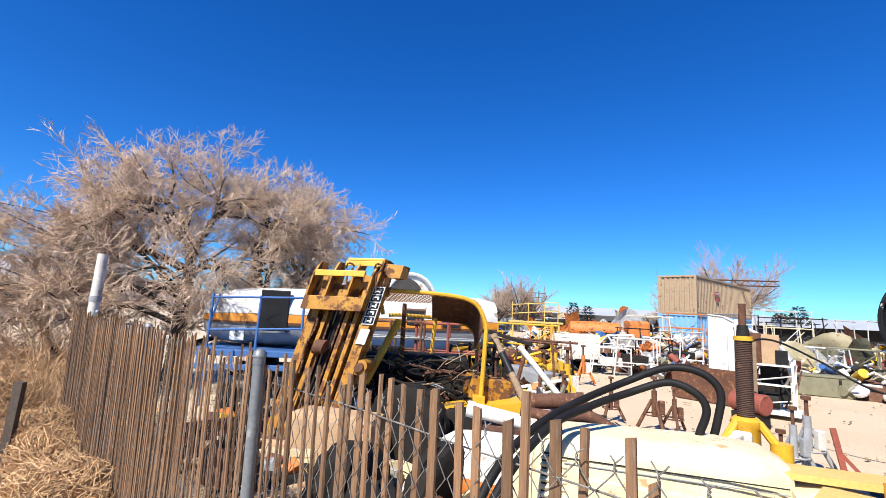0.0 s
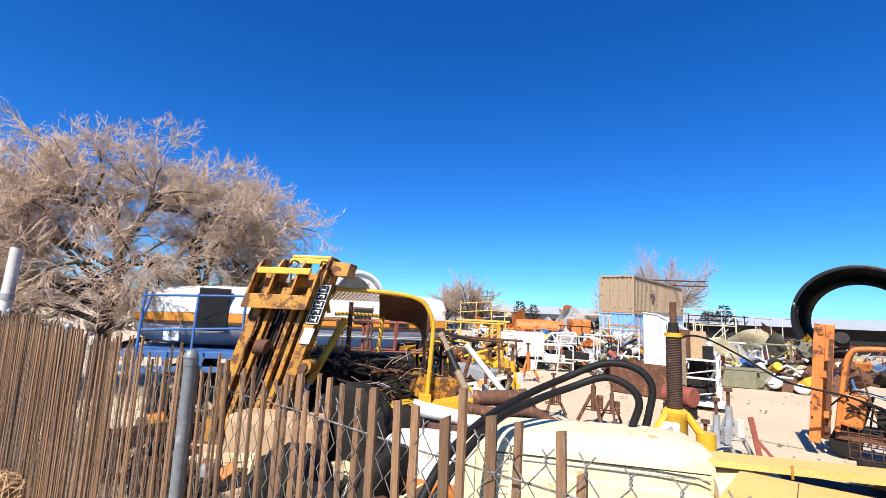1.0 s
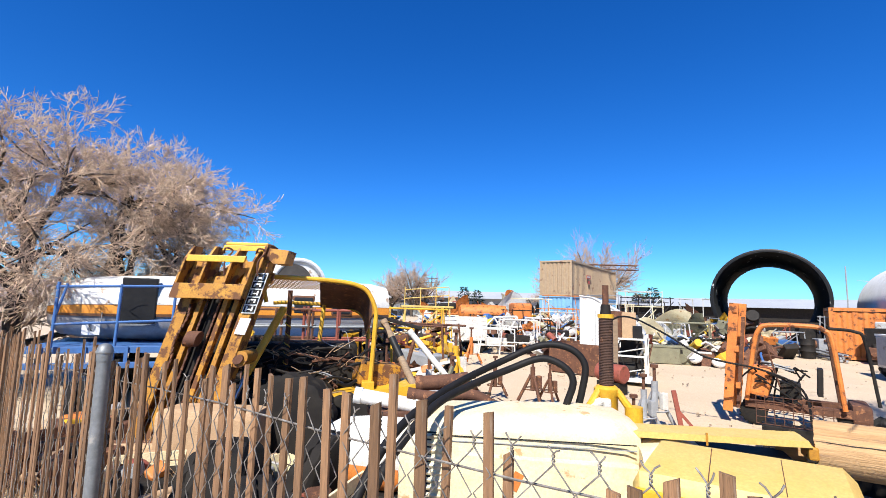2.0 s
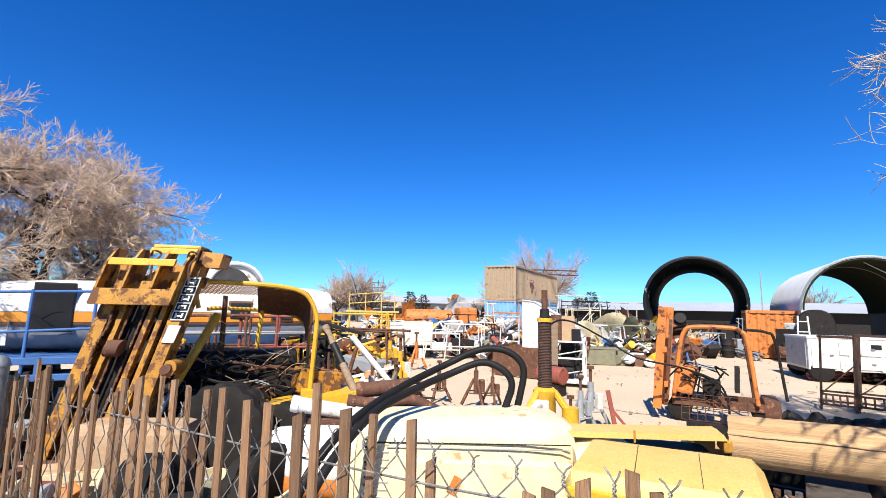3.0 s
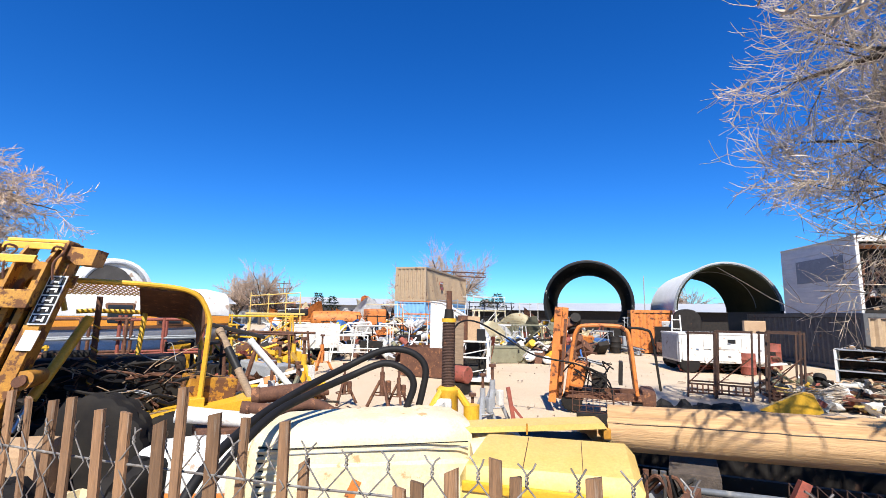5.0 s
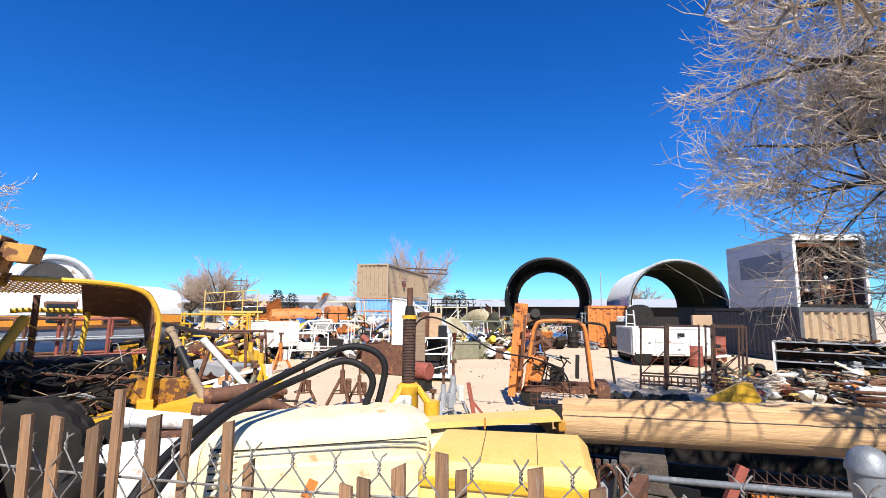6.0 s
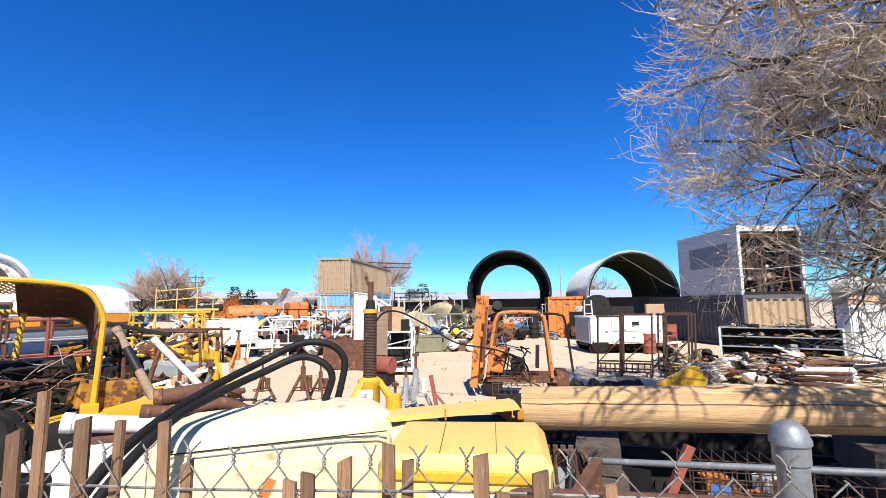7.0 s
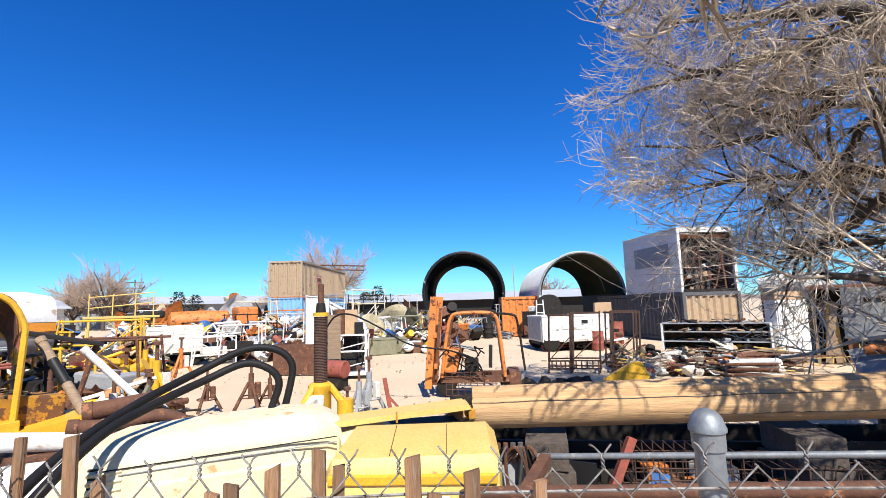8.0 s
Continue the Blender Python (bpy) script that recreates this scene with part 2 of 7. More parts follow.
def wheel(parent, c, r, w, axis=0.0, rim=WHITE_DULL):
    """A tyre with tread and a dished rim; axis: the axle's turn about z in degrees."""
    m = pose(*c, 90, 0, axis)
    n = 48
    prof = [(0.55, -0.5), (0.72, -0.5), (0.84, -0.46), (0.93, -0.44), (1.0, -0.34), (1.0, -0.04), (0.955, -0.02), (0.955, 0.02), (1.0, 0.04), (1.0, 0.34), (0.93, 0.44), (0.84, 0.46), (0.72, 0.5), (0.55, 0.5)]
    rings = []
    for j, (q, z) in enumerate(prof):
        cut = [0.0 if q < 0.9 or (k + (1 if z > 0 else 0)) % 3 else 0.055 for k in range(n)]
        rings.append([m @ Vector((r * (q - cut[k]) * math.cos(2 * math.pi * k / n), r * (q - cut[k]) * math.sin(2 * math.pi * k / n), z * w)) for k in range(n)])
    bm = loft(B(), rings)
    t = part("tyre", bm, TYRE, parent, smooth=True)
    bm = lathe(B(), [(0.01, -w * 0.3), (r * 0.2, -w * 0.3), (r * 0.28, -w * 0.1), (r * 0.5, -w * 0.16), (r * 0.57, -w * 0.46), (r * 0.57, w * 0.46), (r * 0.5, w * 0.16), (r * 0.2, w * 0.2), (0.01, w * 0.2)], m, 20)
    part("rim", bm, rim, parent, smooth=True)
    return t


def sweep_all(lines):
    """Many tapered tubes as one list of vertices and faces."""
    verts, faces = [], []
    for pts, rad, seg in lines:
        base, n = len(verts), len(pts)
        a = None
        for i in range(n):
            d = pts[min(i + 1, n - 1)] - pts[max(i - 1, 0)]
            d.normalize()
            if a is None:
                a = d.cross(Vector((0.3, 0.2, 0.93)))
                if a.length < 0.05:
                    a = d.cross(Vector((1, 0, 0)))
            a = a - d * a.dot(d)
            a.normalize()
            b = d.cross(a)
            for k in range(seg):
                w = 2 * math.pi * k / seg
                verts.append(pts[i] + (a * math.cos(w) + b * math.sin(w)) * rad[i])
        for i in range(n - 1):
            for k in range(seg):
                q, w = base + i * seg, base + (i + 1) * seg
                faces.append((q + k, q + (k + 1) % seg, w + (k + 1) % seg, w + k))
    return verts, faces


def grow(rng, out, p, d, length, rad, lev, cfg):
    """One branch and all that grows from it, as swept lines sorted by level."""
    n = cfg["segs"][lev]
    pts, dirs = [p.copy()], [d.copy()]
    for i in range(n):
        w = cfg["wob"][lev]
        d = d + Vector((rng.uniform(-w, w), rng.uniform(-w, w), rng.uniform(-w, w) + cfg["lift"][lev]))
        d.normalize()
        p = p + d * (length / n)
        pts.append(p.copy())
        dirs.append(d.copy())
    end = cfg["taper"][lev]
    rads = [rad * (1 - (1 - end) * i / n) for i in range(n + 1)]
    out[lev].append((pts, rads, cfg["sides"][lev]))
    if lev + 1 < len(cfg["segs"]):
        kids(rng, out, pts, dirs, rads, length, lev, cfg)


def kids(rng, out, pts, dirs, rads, length, lev, cfg):
    n = len(pts) - 1
    for k in range(cfg["kids"][lev]):
        f = rng.uniform(cfg["from"][lev], 1.0) * n
        i = min(int(f), n - 1)
        q = pts[i].lerp(pts[i + 1], f - i)
        axis = dirs[i + 1].cross(Vector((rng.uniform(-1, 1), rng.uniform(-1, 1), rng.uniform(-1, 1))))
        if axis.length < 1e-3:
            continue
        c = dirs[i + 1].copy()
        c.rotate(Matrix.Rotation(radians(rng.uniform(*cfg["spread"][lev])), 3, axis.normalized()))
        r = rads[i] * cfg["thin"][lev]
        grow(rng, out, q, c, length * cfg["ratio"][lev] * rng.uniform(0.6, 1.15), max(r, cfg["least"]), lev + 1, cfg)


def bare_tree(name, seed, base, lean, height, trunk_r, cfg, label, bark=BARK, twig=TWIG, limbs=()):
    rng = random.Random(seed)
    t = thing(name, pose(*base), label, "tree")
    out = [[] for _ in cfg["segs"]]
    d = Vector(lean).normalized()
    grow(rng, out, Vector((0, 0, -0.05)), d, height, trunk_r, 0, cfg)
    for pts, r0, r1, *own in limbs:
        q = curve([Vector(x) - Vector(base) for x in pts], 4)
        dirs = [(q[min(i + 1, len(q) - 1)] - q[max(i - 1, 0)]).normalized() for i in range(len(q))]
        rads = [r0 + (r1 - r0) * i / (len(q) - 1) for i in range(len(q))]
        out[0].append((q, rads, 7))
        c = own[0] if own else cfg
        kids(rng, out, q, dirs, rads, c.get("limb", 2.2), 0, c)
    for nm, lines, material in (("trunk", out[0] + out[1], bark), ("crown", [x for lv in out[2:] for x in lv], twig)):
        v, f = sweep_all(lines)
        mesh_from(nm, v, f, material, t, smooth=True)
    return t

# ground, one sheet to the horizon
def make_ground():
    rng = random.Random(3)
    xs = [-900, -400, -150, -60] + [-30 + 1.0 * i for i in range(81)] + [80, 150, 400, 900]
    ys = [-900, -300, -80, -30] + [-10 + 1.0 * i for i in range(61)] + [80, 150, 400, 900]
    verts, faces = [], []
    for y in ys:
        for x in xs:
            z = 0.0
            if -30 <= x <= 50 and -10 <= y <= 50:
                z = 0.05 * noise.noise(Vector((x * 0.35, y * 0.35, 0))) - 0.02
            verts.append((x, y, z))
    n = len(xs)
    for j in range(len(ys) - 1):
        for i in range(n - 1):
            faces.append((j * n + i, j * n + i + 1, (j + 1) * n + i + 1, (j + 1) * n + i))
    g = mesh_from("ground", verts, faces, SAND, smooth=True)
    tagged(g, "pale dry desert sand with stains and tracks", "ground", kind="structure")


make_ground()


def at(bearing, dist):
    b = radians(bearing)
    return math.sin(b) * dist, math.cos(b) * dist


def far_hill(bearing, dist, width, height, seed):
    rng = random.Random(seed)
    x, y = at(bearing, dist)
    n, top = 40, []
    for i in range(n + 1):
        f = i / n
        top.append(max(0.5, height * math.sin(math.pi * f) ** 0.8 * (0.75 + 0.35 * noise.noise(Vector((f * 5, seed, 0))))))
    rows = [(-1.0, 0.0), (-0.4, 0.55), (0.0, 1.0), (0.6, 0.5), (1.2, 0.0)]
    verts, faces = [], []
    for dy, fz in rows:
        for i in range(n + 1):
            verts.append(((i / n - 0.5) * width, dy * height * 4, top[i] * fz + (0.1 * height * noise.noise(Vector((i * 0.7, dy * 3, seed))) if 0 < fz < 1 else 0) - 0.3))
    for j in range(len(rows) - 1):
        for i in range(n):
            a = j * (n + 1) + i
            faces.append((a, a + 1, a + n + 2, a + n + 1))
    h = mesh_from("backdrop_hill", verts, faces, HILL, smooth=True)
    h.matrix_world = pose(x, y, 0, 0, 0, -bearing)
    tagged(h, "low dry brown hills on the horizon", "hill", kind="structure")


far_hill(62, 700, 500, 24, 1)
far_hill(-48, 260, 240, 24, 2)
far_hill(10, 850, 700, 10, 4)


def low_building(bearing, dist, length, height, depth, turn, label, wall=WHITE_DULL):
    x, y = at(bearing, dist)
    t = thing("low_building", pose(x, y, 0, 0, 0, turn - bearing), label, "building", "far low buildings")
    part("wall", box(B(), (0, 0, height * 0.35), (length, depth, height * 0.7)), wall, t)
    part("roof", prism(B(), [(-depth * 0.6, height * 0.7), (depth * 0.6, height * 0.7), (0, height)], length + 1, pose(-(length + 1) / 2, 0, 0, 0, 0, -90)), ROOF, t)
    for k in range(int(length / 6)):
        w = part("window", box(B(), (-length / 2 + 3 + 6 * k, -depth / 2 - 0.02, height * 0.4), (1.6, 0.08, 0.9)), GLASSY, t)
    return t


low_building(17, 74, 58, 3.9, 8, 4, "long low shed with a pale grey metal roof", GREY)
# near-black solid wall stands for the shade under this roof
low_building(52, 58, 40, 3.2, 8, -6, "long open shed with a pale grey metal roof, its shade a dark wall", DARK)
low_building(-8, 62, 30, 3.4, 8, 0, "low shed with a pale grey metal roof", WHITE_DULL)
low_building(-43.5, 36, 7, 3.6, 5, 20, "small white house with dark windows beyond the weeds", WHITE)


# containers
def corrugated_side(bm, length, height, y, pitch=0.28, deep=0.035):
    """One trapezoid-ribbed sheet along x with its foot at z 0."""
    xs, n = [], int(length / pitch)
    p = length / n
    pts = []
    for i in range(n):
        x0 = -length / 2 + i * p
        pts += [(x0, 0), (x0 + p * 0.3, 0), (x0 + p * 0.5, deep), (x0 + p * 0.8, deep)]
    pts.append((length / 2, 0))
    prev = None
    for x, d in pts:
        a, b = bm.verts.new((x, y + d, 0.0)), bm.verts.new((x, y + d, height))
        if prev:
            bm.faces.new((prev[0], a, b, prev[1]))
        prev = (a, b)
    return bm


def shipping_container(m, length, paint, label, height=2.55, width=2.44, deep=0.035, end_paint=None):
    t = thing("shipping_container", m, label, "container")
    b = corrugated_side(B(), length - 0.2, height - 0.3, 0, 0.28, deep)
    bmesh.ops.translate(b, verts=b.verts, vec=(0, -width / 2 + 0.03, 0.15))
    part("side_panel", b, paint, t)
    b = corrugated_side(B(), length - 0.2, height - 0.3, 0, 0.28, deep)
    bmesh.ops.rotate(b, verts=b.verts, matrix=Matrix.Rotation(math.pi, 3, "Z"))
    bmesh.ops.translate(b, verts=b.verts, vec=(0, width / 2 - 0.03, 0.15))
    part("side_panel", b, paint, t)
    for sx, turn in ((-1, -90), (1, 90)):
        b = corrugated_side(B(), width - 0.2, height - 0.3, 0, 0.28, deep)
        bmesh.ops.transform(b, verts=b.verts, matrix=pose(sx * (length / 2 - 0.03), 0, 0.15, 0, 0, turn))
        part("end_panel", b, end_paint or paint, t)
    part("roof", box(B(), (0, 0, height - 0.05), (length - 0.1, width - 0.1, 0.05)), paint, t)
    part("floor", box(B(), (0, 0, 0.12), (length - 0.1, width - 0.1, 0.06)), DARK, t)
    for sx in (-1, 1):
        for sy in (-1, 1):
            part("corner_post", box(B(), (sx * (length / 2 - 0.06), sy * (width / 2 - 0.06), height / 2), (0.14, 0.14, height), bev=0.01), paint, t)
    for sy in (-1, 1):
        for z in (0.08, height - 0.06):
            part("rail", box(B(), (0, sy * (width / 2 - 0.05), z), (length, 0.1, 0.13)), paint, t)
    for sx in (-1, 1):
        for z in (0.08, height - 0.06):
            part("rail", box(B(), (sx * (length / 2 - 0.05), 0, z), (0.1, width, 0.13)), paint, t)
    return t


CX, CY, CT = 20.26, 35.01, -48.0
blue_box = shipping_container(pose(CX, CY, 0, 0, 0, CT + 90), 12.0, BLUE_LIGHT, "light blue corrugated steel container at the bottom of a stack", deep=0.06)
tan_box = shipping_container(pose(CX, CY, 2.56, 0, 0, CT + 90), 12.0, TAN, "tan rusty corrugated steel container on a blue one", deep=0.07)
part("red_mark", box(B(), (-2.2, -1.24, 1.55), (1.0, 0.02, 0.28)), RED, tan_box, "faded red painted mark")
part("red_mark", box(B(), (-2.1, -1.24, 1.15), (0.5, 0.02, 0.25)), RED, tan_box, "faded red painted mark")
part("pale_mark", box(B(), (-2.2, -1.25, 1.56), (0.8, 0.015, 0.12)), WHITE_DULL, tan_box, "worn pale lettering band")


# bent pipe and arch sections
def corrugated_arc(bm, r, length, a0, a1, thick=0.05, waves=9, n=48, deep=0.05):
    """A ribbed arc of pipe along local y; angles from +x towards +z."""
    rows = []
    m = waves * 4
    for j in range(m + 1):
        y = length * j / m
        dr = deep * math.sin(2 * math.pi * waves * j / m)
        rows.append([(r + dr, y, k) for k in range(n + 1)])
    def skin(off):
        g = [[bm.verts.new(((q + off) * math.cos(radians(a0 + (a1 - a0) * k / n)), y, (q + off) * math.sin(radians(a0 + (a1 - a0) * k / n)))) for q, y, k in row] for row in rows]
        for u, w in zip(g, g[1:]):
            for k in range(n):
                bm.faces.new((u[k], u[k + 1], w[k + 1], w[k]))
        return g
    o, i = skin(thick), skin(0)
    for u, w in ((o[0], i[0]), (o[-1], i[-1])):
        for k in range(n):
            bm.faces.new((u[k], u[k + 1], w[k + 1], w[k]))
    for u, w in ((0, 0), (n, n)):
        for j in range(m):
            bm.faces.new((o[j][u], o[j + 1][u], i[j + 1][w], i[j][w]))
    return bm


px, py = at(48.35, 27.0)
pipe = thing("culvert_pipe_section", pose(px, py, 2.36, 0, 0, -48.6), "section of huge black corrugated steel culvert pipe lying open-ended", "pipe")
part("shell", corrugated_arc(B(), 2.26, 8.0, -90, 270, 0.06, 13, 64, 0.09), CULVERT, pipe, smooth=True)
part("flange", corrugated_arc(B(), 2.30, 0.10, -90, 270, 0.06, 1, 64), CULVERT, pipe, smooth=True)

hut = thing("quonset_arch", pose(21.3, 11.1, 0, 0, 0, -47), "half-round quonset arch, pale outside and dark inside", "steel arch")
part("outer_skin", corrugated_arc(B(), 2.05, 7.5, 0, 180, 0.03, 22), QUONSET, hut, smooth=True)
# inner skin carries the inside's shade as a dark colour
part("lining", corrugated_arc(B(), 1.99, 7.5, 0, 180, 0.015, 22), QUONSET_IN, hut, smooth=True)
part("rim", corrugated_arc(B(), 2.05, 0.08, 0, 180, 0.05, 1), GALV, hut, smooth=True)
seam = part("seam_rib", corrugated_arc(B(), 1.965, 0.06, 5, 150, 0.02, 1), GALV, hut, "pale seam rib under the lining", True)
seam.location.y = 2.6
for o in hut.children:
    o.location.z = 2.0
part("low_wall", box(B(), (-2.05, 3.7, 1.0), (0.12, 7.4, 2.0)), QUONSET, hut)
# wall seen from inside, darkened to match the shaded lining
part("low_wall", box(B(), (2.05, 3.7, 1.0), (0.12, 7.4, 2.0)), DARK, hut)

px, py = at(55.2, 25.0)
orange_box = shipping_container(pose(px, py, 0, 0, 0, -48), 2.1, ORANGE, "orange rusty corrugated steel box beside a big pipe", 1.98, 2.0)

# box-van body on a long dark bin
# dark grey holds the long side's shade; the lit ends are tan
BIN_SHADED = mat("shaded_bin_side_grey", (0.10, 0.105, 0.11), (0.07, 0.07, 0.072), 0.7, wear=(0.2, 0.13, 0.08), wear_amount=0.32)
_w = radians(-38)
bin_ = shipping_container(pose(20.0 - math.sin(_w) * 3.4, 5.14 + math.cos(_w) * 3.4, 0, 0, 0, 52), 7.0, BIN_SHADED, "corrugated steel container, sides darkened for shade and ends tan, with a van body on top", 1.88, 2.4, 0.075, TAN)


def van_body(m, length, width, height):
    t = thing("van_body", m, "grey weathered box-van body, open at one end, on steel bins", "van body")
    th = 0.05
    # open end at -y; walls run along y
    wall = part("side_wall", box(B(), (-width / 2 + 0.02, length / 2, height / 2), (0.02, length, height)), SIDE_GREY, t)
    for k in range(int(height / 0.19)):
        part("board", box(B(), (-width / 2, length / 2, 0.1 + 0.19 * k), (th - 0.02, length, 0.182), bev=0.006), SIDE_GREY, wall)
    part("side_wall", box(B(), (width / 2, length / 2, height / 2), (th, length, height)), SIDE_GREY, t)
    part("patch_panel", box(B(), (-width / 2 - 0.035, length * 0.45, height * 0.62), (0.02, length * 0.62, height * 0.34)), PATCH_GREY, t, "darker grey painted-over sign patch")
    part("back_wall", box(B(), (0, length, height / 2), (width, th, height)), SIDE_GREY, t)
    part("roof", box(B(), (0, length / 2, height + 0.03), (width + 0.06, length + 0.04, 0.06), bev=0.015), WHITE_DULL, t)
    part("floor", box(B(), (0, length / 2, 0.03), (width, length, 0.08)), RUSTY, t)
    # dark sheets added inside: the deep interior's shade as colour
    part("bulkhead", box(B(), (0, 1.25, height / 2), (width - 0.08, 0.04, height - 0.1)), CLOTH, t, "added dark partition standing for the shade deep inside")
    part("inner_lining", box(B(), (width / 2 - 0.05, 0.62, height / 2), (0.03, 1.2, height - 0.1)), CLOTH, t, "added dark sheet standing for the shade on the inner wall")
    part("ceiling_lining", box(B(), (0, 0.62, height - 0.03), (width - 0.1, 1.2, 0.03)), CLOTH, t)
    for x0, z0, x1, z1 in ((-1.0, 0.2, 0.1, 1.9), (-0.95, 1.75, 1.0, 1.2), (-0.2, 0.35, 1.0, 0.65), (0.45, 0.2, 1.0, 1.6), (-0.95, 1.25, 0.2, 1.35)):
        part("brace", tube(B(), [(x0, 0.2, z0), (x1, 0.34, z1)], 0.028, 4), RUSTY, t)
    for k in range(9):
        part("bolt", box(B(), (-width / 2 + 0.2 + k * (width - 0.4) / 8, -0.085, height - 0.07), (0.05, 0.012, 0.035)), DARK, t)
    for x in (-width / 2, width / 2):
        part("door_post", box(B(), (x, -0.03, height / 2), (0.11, 0.1, height), bev=0.01), WHITE, t, "white end-frame post")
    part("header", box(B(), (0, -0.03, height - 0.08), (width, 0.1, 0.16), bev=0.01), WHITE, t, "white end-frame header")
    part("sill", box(B(), (0, -0.03, 0.05), (width, 0.1, 0.1), bev=0.01), DARK, t)
    part("beam", box(B(), (0.1, 0.25, height - 0.28), (width - 0.3, 0.05, 0.15)), ORANGE, t, "rust-orange cross beam")
    for x, z0, tilt in ((-0.85, 0.9, 8), (-0.1, 0.9, 0), (0.9, 0.9, -4)):
        part("upright", box(B(), (x, 0.3, z0), (0.07, 0.05, 1.7), (0, tilt, 0)), RUSTY, t)
    for z in (0.55, 0.95, 1.3):
        part("shelf", box(B(), (-0.3, 0.9, z), (1.3, 0.6, 0.03)), RUSTY, t)
    rng = random.Random(5)
    for k in range(14):
        s = rng.uniform(0.1, 0.28)
        z = rng.choice((0.1, 0.57, 0.97))
        b = box(B(), (0, 0, 0), (s, s * 0.8, s * rng.uniform(0.5, 1)), bev=0.02)
        o = part("stored_part", b, rng.choice((WHITE_DULL, RUSTY, DARK, CARD, WHITE)), t)
        o.location = (rng.uniform(-0.9, 0.8), rng.uniform(0.4, 0.9), z + s * 0.4)
        o.rotation_euler = (rng.uniform(-0.4, 0.4), rng.uniform(-0.4, 0.4), rng.uniform(0, 3))
    return t


PATCH_GREY = mat("painted_over_patch", (0.24, 0.26, 0.29), (0.19, 0.21, 0.24), 0.7, scale=3, bump=0.2, wear=(0.36, 0.37, 0.38), wear_amount=0.35)
SIDE_GREY = mat("weathered_grey_boards", (0.62, 0.63, 0.64), (0.50, 0.51, 0.53), 0.8, scale=1.5, bump=0.3, stretch=(1, 1, 4), wear=(0.55, 0.54, 0.52), wear_amount=0.4, wear_scale=2)
van_body(pose(20.0, 5.14, 1.89, 0, 0, -38), 4.0, 2.3, 2.45)


# trees
CFG_BUSHY = dict(segs=(5, 6, 5, 4, 4), wob=(0.16, 0.22, 0.24, 0.2, 0.16), lift=(0.03, -0.02, -0.04, -0.01, 0.04), taper=(0.25, 0.35, 0.3, 0.35, 0.5),
                 sides=(9, 7, 5, 3, 3), kids=(8, 9, 8, 5), spread=((25, 80), (25, 75), (20, 65), (15, 50)), ratio=(0.78, 0.56, 0.52, 0.58), thin=(0.62, 0.5, 0.5, 0.55),
                 least=0.0056)
CFG_BUSHY["from"] = (0.3, 0.25, 0.15, 0.1)
CFG_LIMB = dict(CFG_BUSHY, kids=(14, 10, 8, 5), limb=1.6)
bare_tree("bare_tree", 11, (-5.35, 9.6, 0), (0.06, 0, 1), 2.2, 0.18, CFG_BUSHY, "leafless spreading tree with dense pale twigs behind the fence", twig=TWIG_DULL,
          limbs=(([(-5.35, 9.6, 0.7), (-5.25, 9.65, 2.3), (-5.42, 9.57, 3.1), (-5.7, 9.4, 3.6), (-6.0, 9.2, 3.75)], 0.13, 0.03, CFG_LIMB),
                 ([(-5.3, 9.6, 2.3), (-5.9, 9.25, 2.6), (-6.5, 8.85, 2.65), (-7.0, 8.5, 2.3)], 0.09, 0.025, CFG_LIMB),
                 ([(-5.4, 9.55, 2.9), (-5.8, 9.3, 3.4), (-6.3, 9.0, 3.45), (-6.7, 8.7, 3.0)], 0.07, 0.022, CFG_LIMB),
                 ([(-5.35, 9.6, 1.4), (-6.0, 9.2, 1.85), (-6.7, 8.7, 1.9), (-7.2, 8.3, 1.5)], 0.08, 0.02, CFG_LIMB),
                 ([(-5.35, 9.6, 1.2), (-5.9, 9.0, 1.5), (-6.4, 8.5, 1.5), (-6.9, 8.1, 1.2)], 0.06, 0.02, CFG_LIMB),
                 ([(-5.3, 9.6, 1.8), (-4.9, 9.3, 2.3), (-4.6, 9.2, 2.5), (-4.3, 9.2, 2.3)], 0.06, 0.02, CFG_LIMB),
                 ([(-5.3, 9.6, 2.6), (-5.0, 9.8, 3.3), (-4.9, 9.85, 3.8), (-5.0, 9.8, 4.0)], 0.08, 0.022, CFG_LIMB)))
bare_tree("bare_tree", 23, (-4.2, 11.0, 0), (0.05, 0, 1), 1.6, 0.15, CFG_BUSHY, "leafless tree with drooping pale twigs behind a fuselage", twig=TWIG_DULL,
          limbs=(([(-4.2, 11.0, 1.4), (-4.4, 10.8, 2.4), (-4.1, 10.7, 2.9), (-3.3, 10.9, 3.0), (-2.7, 11.0, 2.6)], 0.10, 0.03, CFG_LIMB),
                 ([(-4.2, 11.0, 1.8), (-4.3, 10.6, 2.9), (-4.0, 10.5, 3.5), (-3.6, 10.6, 3.7)], 0.09, 0.025, CFG_LIMB),
                 ([(-4.2, 11.0, 1.7), (-3.9, 10.8, 2.9), (-3.3, 10.7, 3.5), (-2.9, 10.8, 3.4)], 0.07, 0.025, CFG_LIMB),
                 ([(-4.2, 11.0, 1.4), (-4.3, 10.4, 2.2), (-3.7, 10.5, 2.8), (-3.1, 10.7, 2.5), (-2.8, 10.7, 2.1)], 0.08, 0.025, CFG_LIMB)))
bare_tree("bare_tree", 31, (-6.9, 9.0, 0), (-0.1, -0.1, 1), 1.5, 0.10, CFG_BUSHY, "low leafless bushy tree with tangled twigs by the fence", twig=TWIG_DULL)

